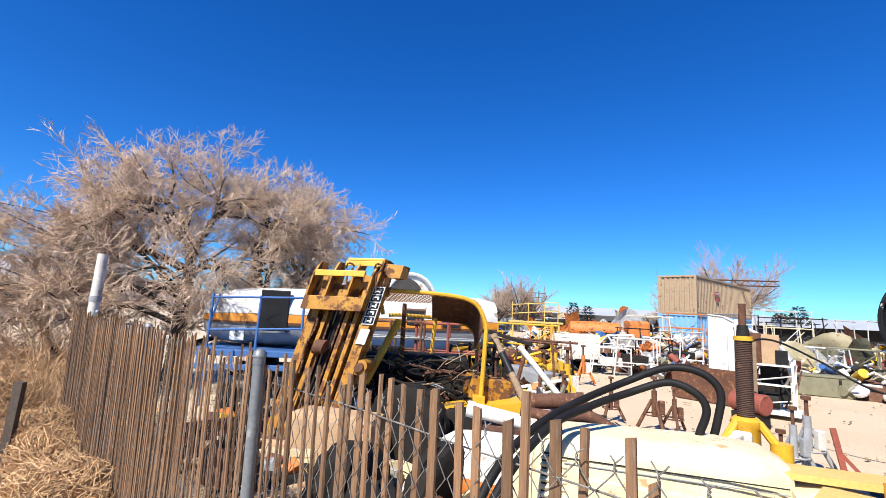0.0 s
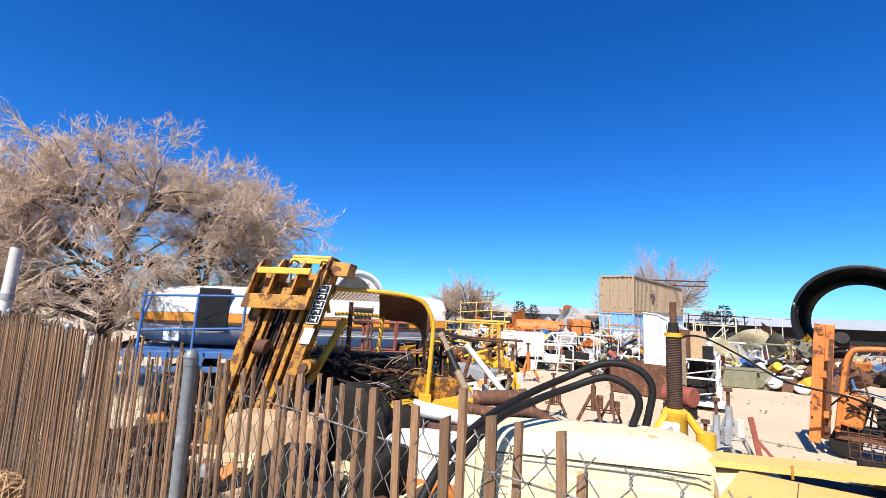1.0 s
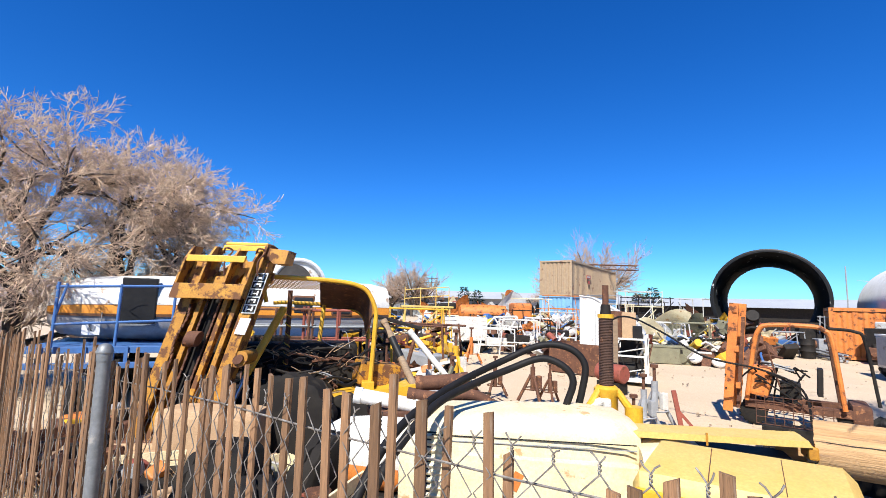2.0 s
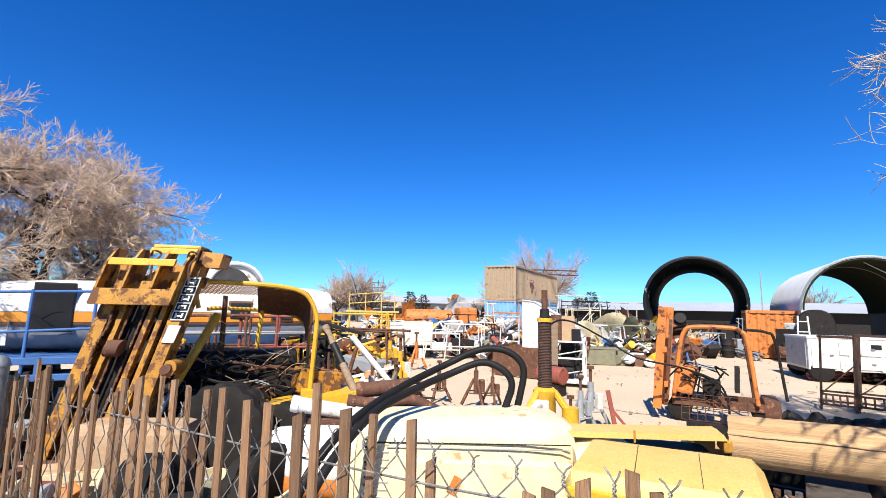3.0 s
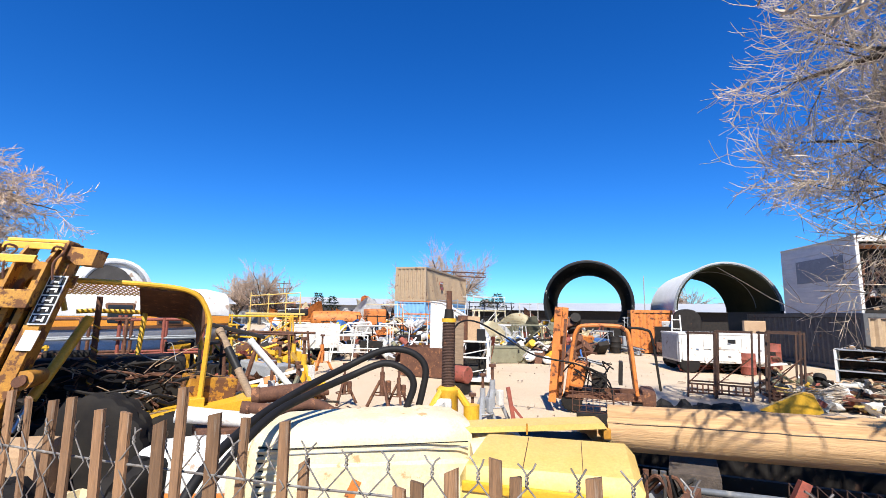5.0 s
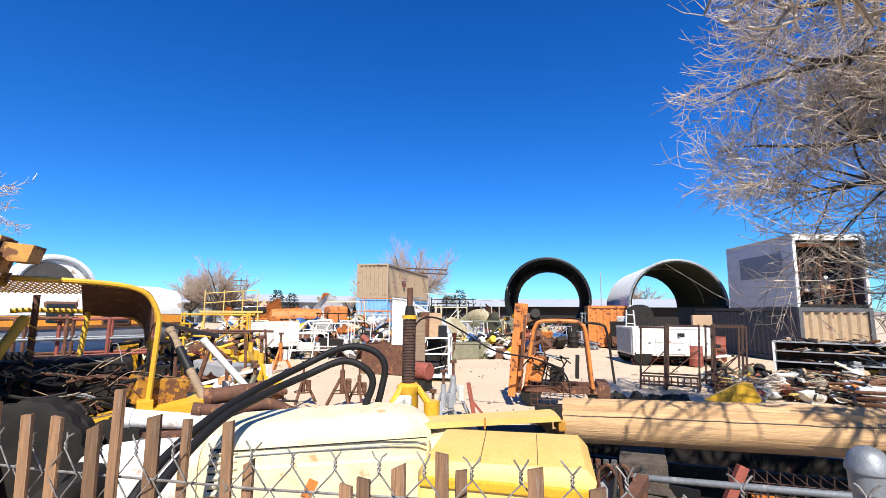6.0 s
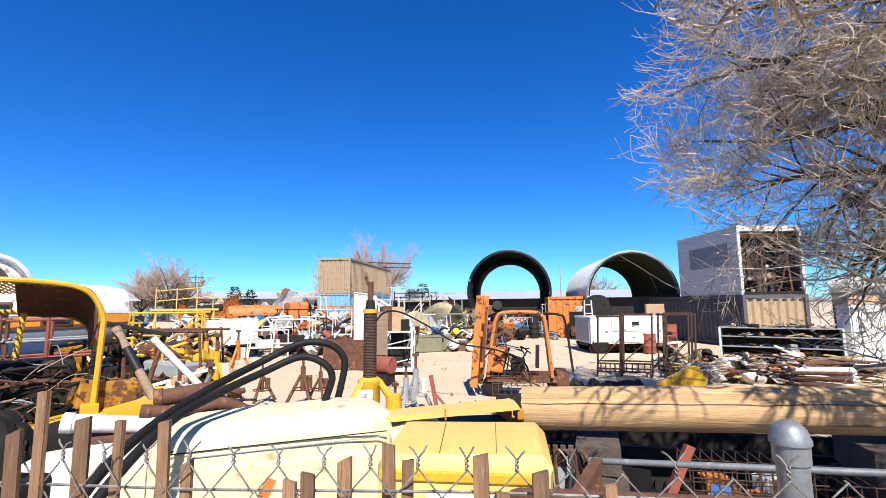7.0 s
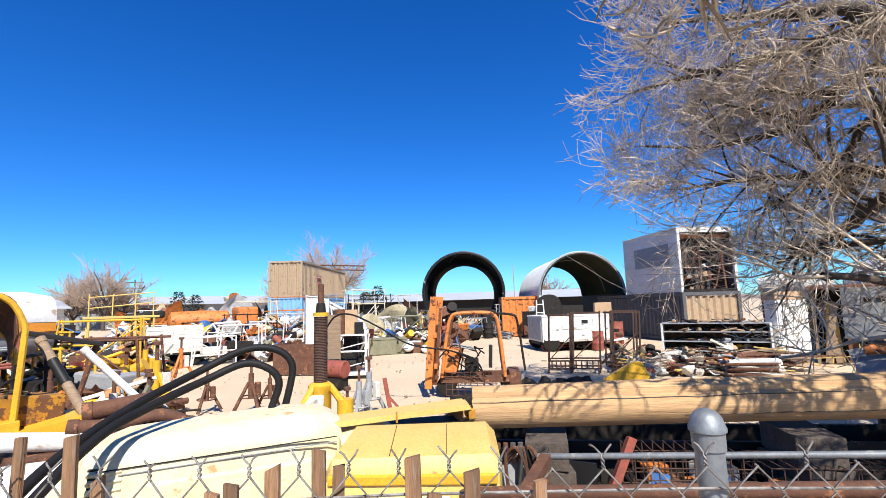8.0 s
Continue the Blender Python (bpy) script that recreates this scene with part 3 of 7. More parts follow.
CFG_FAR = dict(segs=(4, 5, 4, 3), wob=(0.14, 0.2, 0.2, 0.18), lift=(0.04, 0.06, 0.05, 0.06), taper=(0.6, 0.4, 0.3, 0.5), sides=(6, 5, 3, 3), kids=(14, 15, 13),
               spread=((20, 62), (20, 60), (15, 50)), ratio=(1.25, 0.5, 0.5), thin=(0.6, 0.5, 0.5), least=0.016)
CFG_FAR["from"] = (0.35, 0.2, 0.1)
for seed, bearing, dist, h, lean in ((41, 9.6, 62, 3.1, 0.0), (42, 7.2, 66, 2.7, -0.1), (48, 11.0, 64, 2.5, 0.1), (43, 32.3, 52, 3.9, 0.12), (44, 28.6, 56, 2.9, -0.1), (45, 58.0, 60, 2.2, 0.0),
                                     (46, -1.5, 60, 1.6, 0.0), (47, 2.8, 75, 1.7, 0.0)):
    bare_tree("bare_tree", seed, (*at(bearing, dist), 0), (lean, 0, 1), h, 0.2, CFG_FAR, "distant leafless brown tree against the sky", twig=TWIG_FAR)

CFG_NEAR = dict(segs=(6, 8, 7, 6, 4), wob=(0.1, 0.2, 0.22, 0.22, 0.18), lift=(0.02, 0.0, 0.02, 0.03, 0.04), taper=(0.5, 0.35, 0.35, 0.4, 0.6),
                sides=(9, 7, 5, 4, 3), kids=(15, 7, 5, 3), spread=((25, 70), (20, 65), (20, 65), (20, 60)), ratio=(0.74, 0.72, 0.66, 0.62), thin=(0.42, 0.5, 0.5, 0.6),
                least=0.0048, limb=1.35)
CFG_OVER = dict(CFG_NEAR, kids=(10, 6, 4, 2), least=0.006, limb=1.25)
CFG_OVER["from"] = (0.3, 0.2, 0.12, 0.1)
CFG_NEAR["from"] = (0.12, 0.15, 0.12, 0.1)
CFG_SHADE = dict(CFG_NEAR, kids=(19, 8, 5, 2), least=0.011, limb=1.5)
CFG_SHOOT = dict(CFG_NEAR, kids=(16, 5, 5, 3), spread=((50, 95), (12, 40), (20, 55), (20, 60)), lift=(0.02, 0.10, 0.05, 0.03, 0.03), limb=1.9)
bare_tree("bare_tree", 52, (6.8, -1.6, 0), (0, 0, 1), 3.2, 0.22, dict(CFG_NEAR, kids=(8, 6, 5, 3)), "large leafless tree reaching over the yard with tangled twigs",
          limbs=(([(6.8, -1.6, 2.6), (7.2, -0.29, 4.7), (7.17, 0.55, 5.15), (7.0, 1.5, 5.45), (6.88, 1.95, 5.55)], 0.11, 0.018, CFG_NEAR),
                 ([(6.8, -1.6, 2.6), (7.2, -0.26, 4.5), (7.19, 0.32, 4.65), (7.12, 1.0, 4.67), (6.94, 1.84, 4.69), (6.75, 2.4, 4.63)], 0.11, 0.016, CFG_NEAR),
                 ([(6.8, -1.6, 2.3), (7.2, -0.23, 4.1), (7.19, 0.28, 3.9), (7.15, 0.74, 3.68), (7.0, 1.59, 3.66), (6.75, 2.3, 3.8)], 0.10, 0.012, CFG_NEAR),
                 ([(6.8, -1.6, 1.9), (7.2, -0.09, 2.95), (7.18, 0.48, 3.05), (7.06, 1.32, 3.14), (6.9, 1.9, 3.12)], 0.09, 0.012, CFG_NEAR),
                 ([(6.8, -1.6, 2.1), (7.3, -0.16, 3.55), (7.3, 0.2, 3.3), (7.2, 0.65, 2.95), (7.1, 1.18, 2.7)], 0.08, 0.014, CFG_NEAR),
                 ([(6.8, -1.6, 1.9), (7.2, -0.5, 2.95), (7.2, 0.0, 2.64), (7.18, 0.45, 2.3), (7.14, 0.83, 2.2)], 0.10, 0.04, CFG_SHOOT),
                 ([(6.8, -1.6, 2.8), (5.9, -1.3, 4.0), (5.2, -0.7, 4.6), (4.7, 0.1, 4.9)], 0.08, 0.022, CFG_OVER),
                 ([(6.8, -1.6, 2.7), (6.6, -0.3, 4.6), (6.4, 0.5, 5.2), (6.25, 1.1, 5.2)], 0.08, 0.02, CFG_NEAR),
                 ([(6.8, -1.6, 2.4), (7.9, -0.2, 3.9), (8.1, 0.8, 4.2), (8.0, 1.8, 4.4)], 0.08, 0.02, CFG_NEAR),
                 ([(6.8, -1.6, 2.0), (5.5, -2.3, 3.1), (4.1, -2.0, 3.55), (3.25, -1.45, 3.7), (2.8, -0.8, 3.75), (2.55, -0.3, 3.85)], 0.12, 0.04, CFG_SHADE),
                 ([(6.8, -1.6, 2.4), (5.6, -2.6, 3.6), (4.3, -2.8, 4.2), (3.4, -2.3, 4.4), (2.9, -1.7, 4.5)], 0.12, 0.04, CFG_SHADE),
                 ([(6.8, -1.6, 2.2), (5.6, -2.0, 2.8), (4.4, -2.1, 3.1), (3.6, -1.7, 3.25)], 0.10, 0.035, CFG_SHADE),
                 ([(6.8, -1.6, 1.6), (7.2, -0.4, 2.15), (7.3, 0.4, 2.2), (7.2, 1.0, 2.05)], 0.07, 0.02, CFG_OVER),
                 ([(6.8, -1.6, 1.8), (7.5, -0.9, 2.3), (8.0, -0.3, 2.4), (8.4, 0.3, 2.1)], 0.06, 0.012, CFG_OVER)))


# the chain-link fence with wooden laths
FENCE_AT, FENCE_DIR, FENCE_IN = Vector((0.90, 0.14, 0)), Vector((-0.693, 0.721, 0)), Vector((0.721, 0.693, 0))
FENCE_M = Matrix(((-0.693, 0.721, 0, 0.90), (0.721, 0.693, 0, 0.14), (0, 0, 1, 0), (0, 0, 0, 1)))
S0, S1, FENCE_H, PITCH = -1.6, 7.6, 1.445, 0.0675


def chain_link_fence():
    """Local x runs along the fence, y into the yard."""
    rng = random.Random(8)
    t = thing("chain_link_fence", FENCE_M, "rusty chain-link fence threaded with weathered brown wooden laths", "fence")
    for s, h, lean in ((-0.036, 1.455, 0.6), (2.14, 1.47, 1.6), (4.05, 1.47, 1.5), (6.2, 1.5, -1.0), (-2.0, 1.47, 0.0)):
        m = pose(s, -0.03 if 2 < s < 3 else 0.031, 0, 0, lean, 0)
        b = cyl(B(), m @ Vector((0, 0, -0.1)), m @ Vector((0, 0, h)), 0.0195 if 2 < s < 3 else 0.019, seg=20)
        post = part("post", b, GALV, t, "galvanised steel tube post", True)
        lathe(b := B(), [(0.0215, -0.026), (0.022, -0.003), (0.0245, -0.0015), (0.0245, 0.004), (0.0225, 0.008), (0.020, 0.017), (0.014, 0.024), (0.006, 0.028), (0.0015, 0.029)],
              m @ pose(0, 0, h), 24)
        part("cap", b, GALV, post, "domed galvanised post cap", True)
    # woven wires with twisted tips
    lines = []
    w = PITCH / 2
    n = int((S1 - S0) / w)
    rows = int(FENCE_H / w)
    for i in range(n):
        x = S0 + i * w
        pts = []
        for k in range(rows + 1):
            z = FENCE_H - 0.03 - k * w * 1.08
            if z < 0.02 or (x > 3.0 and z < 0.35):
                break
            side = 1 if (k + i) % 2 else -1
            wob = 0.005 * noise.noise(Vector((x * 3, z * 3, 2)))
            pts.append(Vector((x + side * w / 2 + wob, side * 0.003 + wob, z + 0.012 * noise.noise(Vector((x * 1.3, z, 5))))))
        lines.append((pts, [0.00135] * len(pts), 3 if x > 2.6 else 6))
    for i in range(0, n, 2):
        x = S0 + i * w - w / 2
        if x > 6:
            break
        if x < 0.3 and (i // 2) % 2:
            continue
        x += 0.005 * noise.noise(Vector((x * 3, (FENCE_H - 0.03) * 3, 2)))
        z = FENCE_H - 0.03 + 0.012 * noise.noise(Vector((x * 1.3, FENCE_H - 0.03, 5)))
        tw = [Vector((x + 0.0019 * math.cos(a * 1.25), 0.0019 * math.sin(a * 1.25), z + a * 0.0026)) for a in range(7)]
        tw2 = [Vector((x - 0.0019 * math.cos(a * 1.25), -0.0019 * math.sin(a * 1.25), z + a * 0.0026)) for a in range(7)]
        for q, sg in ((tw, 1), (tw2, -1)):
            q += [q[-1] + Vector((sg * rng.uniform(0.004, 0.009), rng.uniform(-0.004, 0.004), rng.uniform(0.005, 0.010)))]
            q += [q[-1] + Vector((sg * rng.uniform(0.002, 0.007), rng.uniform(-0.004, 0.004), rng.uniform(0.002, 0.009)))]
            lines.append((q, [0.0014] * len(q), 5))
    v, f = sweep_all(lines)
    tagged(mesh_from("woven_wire", v, f, WIRE, t, "woven weathered wire mesh with twisted tips", True), kind="stuff")
    for z, y in ((FENCE_H - 0.062, 0.006), (0.75, 0.008)):
        b = tube(B(), [(S0 + 0.4 * k, y, z + 0.006 * math.sin(k * 1.7)) for k in range(int((S1 - S0) / 0.4))], 0.0021, 5)
        part("tension_wire", b, WIRE, t)
    # laths
    meshes = []
    for k in range(7):
        b = B()
        h, w, th = 1.5, 0.0175 + 0.0025 * (k % 3), 0.007
        cut = rng.uniform(-0.0035, 0.0035) if k < 5 else 0.005
        zs = [0, 0.5, 1.0, h - 0.05, h]
        ring = []
        for z in zs:
            bow = 0.004 * math.sin(z * 2 + k)
            e = cut if z == h else 0
            ring.append([(bow - w / 2, -th / 2, z + e), (bow + w / 2, -th / 2, z - e), (bow + w / 2, th / 2, z - e), (bow - w / 2, th / 2, z + e)])
        loft(b, ring)
        me = bpy.data.meshes.new("slat")
        bmesh.ops.recalc_face_normals(b, faces=b.faces)
        b.to_mesh(me)
        b.free()
        me.materials.append(SLAT)
        meshes.append(me)
    near = [(0.226, 1.407), (0.318, 1.424), (0.36, 1.39), (0.393, 1.44), (0.49, 1.424), (0.52, 1.443), (0.588, 1.42), (0.626, 1.412), (0.655, 1.398), (0.822, 1.415), (0.855, 1.475), (0.95, 1.469),
            (0.994, 1.475), (1.05, 1.517), (1.08, 1.46), (1.172, 1.466), (1.202, 1.476), (1.29, 1.487), (1.331, 1.477), (1.363, 1.474), (1.421, 1.476), (1.483, 1.484), (1.524, 1.489), (1.55, 1.44),
            (1.595, 1.48), (1.662, 1.471), (1.694, 1.438), (1.732, 1.431), (1.804, 1.48), (1.883, 1.462), (1.927, 1.48)]
    s = 1.97
    while s < 7.5:
        near.append((s, 1.47 + rng.uniform(-0.05, 0.035) + (0.05 * noise.noise(Vector((s * 1.3, 0, 7))) if s > 3 else 0)))
        s += rng.uniform(0.014, 0.032) if s > 2.9 else rng.uniform(0.024, 0.058)
    for s, top in near:
        o = new("slat", rng.choice(meshes))
        o.parent = t
        lean = rng.gauss(0, 0.9) + (1.2 if s > 1.2 else 0.4)
        o.matrix_basis = pose(s - 0.026 * (lean * 0.6) + (0.012 * math.sin(s * 9) if s > 1.95 else 0), rng.uniform(-0.003, 0.005), top - 1.5, rng.gauss(0, 0.5), lean * 0.6, rng.uniform(-20, 20)) @ Matrix.Diagonal((0.64 if s > 1.95 else 0.92, 1, 1, 1))
    return t


chain_link_fence()


# a tall white tube and a short dark post by the weeds
t = thing("white_pole", pose(-3.80, 5.10, 0, 0, 1.5, 0), "thick leaning white weathered pole beside the fence", "pole")
part("shaft", cyl(B(), (0, 0, 0), (0, 0, 2.12), 0.055, 0.052, 18), WHITE_DULL, t, smooth=True)
part("collar", cyl(B(), (0, 0, 1.6), (0, 0, 1.66), 0.06, seg=18), GREY, t, smooth=True)
t = thing("wooden_post", pose(-3.84, 4.40, 0, 0, 2, 15), "short dark weathered wooden post among dry weeds", "post")
part("shaft", loft(B(), [[(x * (0.62 + 0.02 * k), y * 0.62, z) for x, y in ((-0.055, -0.05), (0.05, -0.055), (0.06, 0.05), (-0.05, 0.06))] for k, z in enumerate((0, 0.3, 0.6, 0.84))]), BARK, t)


# the yellow rough-terrain forklift
def forklift_mast_truck():
    t = thing("rough_terrain_forklift", pose(-1.0, 5.45, 0), "worn yellow rough-terrain forklift with a tilted mast and open canopy", "forklift")
    yaw = radians(-13)
    m = Matrix(((math.cos(yaw), -math.sin(yaw), 0.245, -0.48), (math.sin(yaw), math.cos(yaw), 0.07, -0.25), (0, 0, 0.965, 0), (0, 0, 0, 1)))

    def tilted(bm):
        bmesh.ops.transform(bm, verts=bm.verts, matrix=m)
        return bm

    mast = part("mast", tilted(box(B(), (0, 0.1, 0.22), (0.80, 0.08, 0.16), bev=0.008)), YELLOW, t)
    for x, sg in ((-0.36, 1), (0.30, -1)):
        part("mast_rail", tilted(box(B(), (x - sg * 0.045, 0.05, 1.06), (0.03, 0.19, 2.12), bev=0.005)), YELLOW, mast, "yellow steel channel rail, rusty at the edges")
        part("rail_flange", tilted(box(B(), (x, -0.05, 1.06), (0.12, 0.025, 2.12), bev=0.004)), YELLOW, mast)
        part("rail_flange", tilted(box(B(), (x, 0.14, 1.06), (0.12, 0.025, 2.12), bev=0.004)), YELLOW, mast)
    for x in (-0.20, 0.06, 0.17):
        part("inner_rail", tilted(box(B(), (x, -0.02, 1.12), (0.05, 0.09, 2.0), bev=0.005)), YELLOW, mast)
    # dark plate added behind the rails to give their gaps shade
    part("mast_back", tilted(box(B(), (-0.03, 0.16, 1.0), (0.60, 0.02, 1.7))), DARK, mast)
    for x, r in ((-0.08, 0.045), (0.115, 0.025)):
        part("lift_cylinder", tilted(cyl(B(), (x, 0.06, 0.1), (x, 0.06, 1.7), r, seg=14)), DARK, mast, smooth=True)
    for x in (-0.13, 0.0):
        b = B()
        for k in range(34):
            box(b, (x, -0.05, 0.3 + k * 0.045), (0.022 if k % 2 else 0.014, 0.02, 0.04))
        part("lift_chain", tilted(b), RUSTY, mast)
    for z in (0.6, 1.95):
        part("crossbar", tilted(box(B(), (0, 0.11, z), (0.80, 0.04, 0.12), bev=0.006)), YELLOW, mast)
    b = B()
    for k in range(22):
        box(b, (-0.27 + 0.02 * math.sin(k * 0.4), -0.10, 1.62 - k * 0.03), (0.022 if k % 2 else 0.012, 0.014 if k % 2 else 0.024, 0.038), (0, 12 * math.sin(k * 0.5), 0))
    part("loose_chain", tilted(b), RUSTY, mast)
    # carriage at the top
    car = part("carriage", tilted(box(B(), (-0.10, -0.19, 1.78), (0.72, 0.035, 0.16), bev=0.006)), YELLOW, t, "chipped yellow carriage with rusted faces")
    part("carriage_bar", tilted(box(B(), (-0.14, -0.19, 2.13), (0.60, 0.035, 0.07), bev=0.006)), YELLOW_CLEAN, car)
    for x in (-0.45, -0.22, 0.04, 0.26):
        b = prism(B(), [(-0.20, 1.71), (0.02, 1.71), (0.06, 2.27), (-0.12, 2.27), (-0.20, 2.12)], 0.022, m @ pose(x, 0, 0, 0, 0, 90))
        part("gusset", b, YELLOW, car)
    part("slant_plate", tilted(box(B(), (0.0, -0.05, 1.97), (0.20, 0.02, 0.40), (0, 38, 0), bev=0.004)), YELLOW, car)
    part("top_box", tilted(box(B(), (0.08, 0.0, 2.31), (0.44, 0.24, 0.03), bev=0.006)), YELLOW_CLEAN, car)
    part("top_box_side", tilted(box(B(), (0.08, -0.115, 2.26), (0.46, 0.025, 0.06), bev=0.005)), YELLOW_CLEAN, car)
    part("top_box_side", tilted(box(B(), (0.30, 0.02, 2.16), (0.03, 0.30, 0.30), bev=0.006)), YELLOW, car)
    part("top_hood", tilted(prism(B(), [(0, 0), (0.22, -0.02), (0.22, -0.17), (0.10, -0.17), (0, -0.10)], 0.26, pose(0.32, -0.10, 2.27))), YELLOW, car)
    for x in (-0.12, 0.22):
        b = tube(B(), curve([(x, -0.13, 2.2), (x + 0.04, -0.2, 2.25), (x + 0.1, -0.16, 2.22), (x + 0.08, -0.2, 2.1), (x + 0.12, -0.18, 1.95)], 6), 0.010, 6)
        part("rusty_link", tilted(b), RUSTY, car)
    part("pivot_boss", tilted(cyl(B(), (0.40, -0.05, 1.08), (0.40, 0.22, 1.08), 0.085, seg=18)), YELLOW, mast, smooth=True)
    part("pivot_pin", tilted(cyl(B(), (0.40, -0.08, 1.08), (0.40, 0.25, 1.08), 0.05, seg=14)), RUSTY, mast, smooth=True)
    part("sheave", tilted(cyl(B(), (-0.16, -0.12, 1.28), (-0.04, -0.12, 1.28), 0.08, seg=18)), RUSTY, mast, smooth=True)
    # white plate with black bars down the front of the right rail
    plate = part("name_plate", tilted(box(B(), (0.335, -0.072, 1.775), (0.135, 0.014, 0.44), bev=0.003)), SIGN_WHITE, mast, "white plate with worn black lettering bars")
    for k in range(5):
        part("black_bar", tilted(box(B(), (0.335, -0.081, 1.945 - k * 0.085), (0.115, 0.008, 0.072), bev=0.002)), BLACK, plate)
        for dx in (-0.028, 0.03):
            part("white_bar", tilted(box(B(), (0.335 + dx, -0.087, 1.945 - k * 0.085), (0.016, 0.006, 0.05 - 0.014 * (k % 2)), bev=0.001)), SIGN_WHITE, plate)
        part("white_bar", tilted(box(B(), (0.335, -0.087, 1.945 - k * 0.085 + (0.012 if k % 2 else -0.006)), (0.046, 0.006, 0.013), bev=0.001)), SIGN_WHITE, plate)
    part("paper_tag", tilted(box(B(), (0.33, -0.075, 1.42), (0.11, 0.01, 0.17), (0, 3, 0))), SIGN_WHITE, mast, "torn white paper label")
    # hanging chain and tilt ram
    b = B()
    for k in range(26):
        p0 = Vector((-0.05, 0.3, 1.75 - k * 0.052))
        bmesh.ops.create_cube(b, size=1, matrix=pose(*p0, 0, 0, 90 * (k % 2) + 20) @ Matrix.Diagonal((0.03, 0.012, 0.055, 1)))
    part("hanging_chain", b, RUSTY, t)
    part("tilt_ram", cyl(B(), (0.50, 0.35, 1.55), (0.20, -0.05, 0.85), 0.045, seg=12), YELLOW_CLEAN, t, smooth=True)
    part("tilt_ram_rod", cyl(B(), (0.20, -0.05, 0.85), (0.12, -0.16, 0.6), 0.025, seg=10), CHROME, t, smooth=True)
    # canopy: mesh front, bent sheet roof, bent side
    prof = [(0.90, 1.885), (1.15, 1.865)] + [(1.32 + 0.20 * math.cos(radians(a)), 1.665 + 0.20 * math.sin(radians(a))) for a in range(85, -1, -17)] + [(1.535, 1.52)]
    inner = [(x - 0.014 if x > 1.3 else x, z - 0.02) for x, z in prof][::-1]
    cm = Matrix(((1, 0, 0, 0), (0, 1, 0, 0.10), (0, -0.30, 1, 0), (0, 0, 0, 1)))
    can = part("canopy", prism(B(), prof + inner, 0.95, cm), YELLOW, t, "bent yellow sheet-steel canopy, darkened brown beneath")
    # brown skin added below the sheet: the underside's shade as colour
    part("canopy_lining", prism(B(), [(x - (0.018 if x > 1.3 else 0), z - 0.026) for x, z in prof] + [(x - (0.028 if x > 1.3 else 0), z - 0.036) for x, z in prof][::-1], 0.93, Matrix.Translation((0, 0.01, 0)) @ cm), RUSTY, can, "brown skin added for the shaded underside of the canopy")
    b = B()
    for k in range(24):
        tube(b, [(-0.32 + k * 0.05, 0.12, 1.90), (-0.12 + k * 0.05, 1.0, 1.80)], 0.008, 4)
        tube(b, [(-0.12 + k * 0.05, 0.12, 1.905), (-0.32 + k * 0.05, 1.0, 1.805)], 0.008, 4)
    part("canopy_mesh", b, YELLOW_CLEAN, can, "yellow expanded-metal canopy grille")
    for y, dz in ((0.10, 0.0), (1.05, -0.29)):
        tube(b := B(), curve([(-0.36 if dz == 0 else 0.3, y, 1.90 + dz), (0.3 if dz == 0 else 0.5, y, 1.91 + dz), (1.1, y, 1.885 + dz), (1.42, y, 1.80 + dz), (1.55, y, 1.58 + dz), (1.56, y, 1.45 + dz)], 6), 0.026, 8)
        part("canopy_edge", b, YELLOW_CLEAN, can, smooth=True)
    part("canopy_leg", tube(B(), curve([(1.56, 0.10, 1.46), (1.545, 0.10, 1.1), (1.52, 0.08, 0.62)], 5), 0.028, 8), YELLOW_CLEAN, t, smooth=True)
    part("leg_foot", box(B(), (1.50, 0.10, 0.64), (0.14, 0.16, 0.22), bev=0.01), YELLOW_CLEAN, t)
    part("canopy_leg", tube(B(), [(0.95, 0.95, 1.62), (0.92, 0.9, 1.2), (0.88, 0.85, 0.7)], 0.028, 8), YELLOW_CLEAN, t, smooth=True)
    part("rear_leg_band", tube(B(), [(0.55 + 0.034 * math.cos(k * 1.1), 0.5 + 0.034 * math.sin(k * 1.1), 1.55 - k * 0.02) for k in range(45)], 0.008, 4), YELLOW_CLEAN, t)
    part("canopy_leg", cyl(B(), (0.55, 0.5, 1.77), (0.55, 0.5, 0.6), 0.028, seg=10), RUSTY, t, smooth=True)
    part("canopy_leg", tube(B(), [(0.10, 0.12, 1.90), (0.30, 0.12, 1.75), (0.33, 0.12, 1.62)], 0.024, 8), YELLOW_CLEAN, t, smooth=True)
    # chassis, engine and fenders
    part("chassis", box(B(), (0.75, 0.6, 0.46), (2.2, 0.9, 0.22), bev=0.02), DARK, t)
    # oversized dark block: engine grime plus the shade under the canopy
    part("engine", box(B(), (0.72, 0.85, 0.82), (1.35, 0.55, 0.62), bev=0.05), DARK, t, "grimy engine block, blackened for the shade under the canopy")
    part("seat", box(B(), (0.30, 0.95, 0.95), (0.45, 0.12, 0.5), (12, 0, 0), bev=0.04), DARK, t, "torn black seat")
    rng = random.Random(12)
    for k in range(120):
        p0 = Vector((rng.uniform(0.1, 1.45), rng.uniform(0.1, 0.55), rng.uniform(0.55, 1.12)))
        p1 = p0 + Vector((rng.uniform(-0.5, 0.5), rng.uniform(-0.2, 0.2), rng.uniform(-0.15, 0.2)))
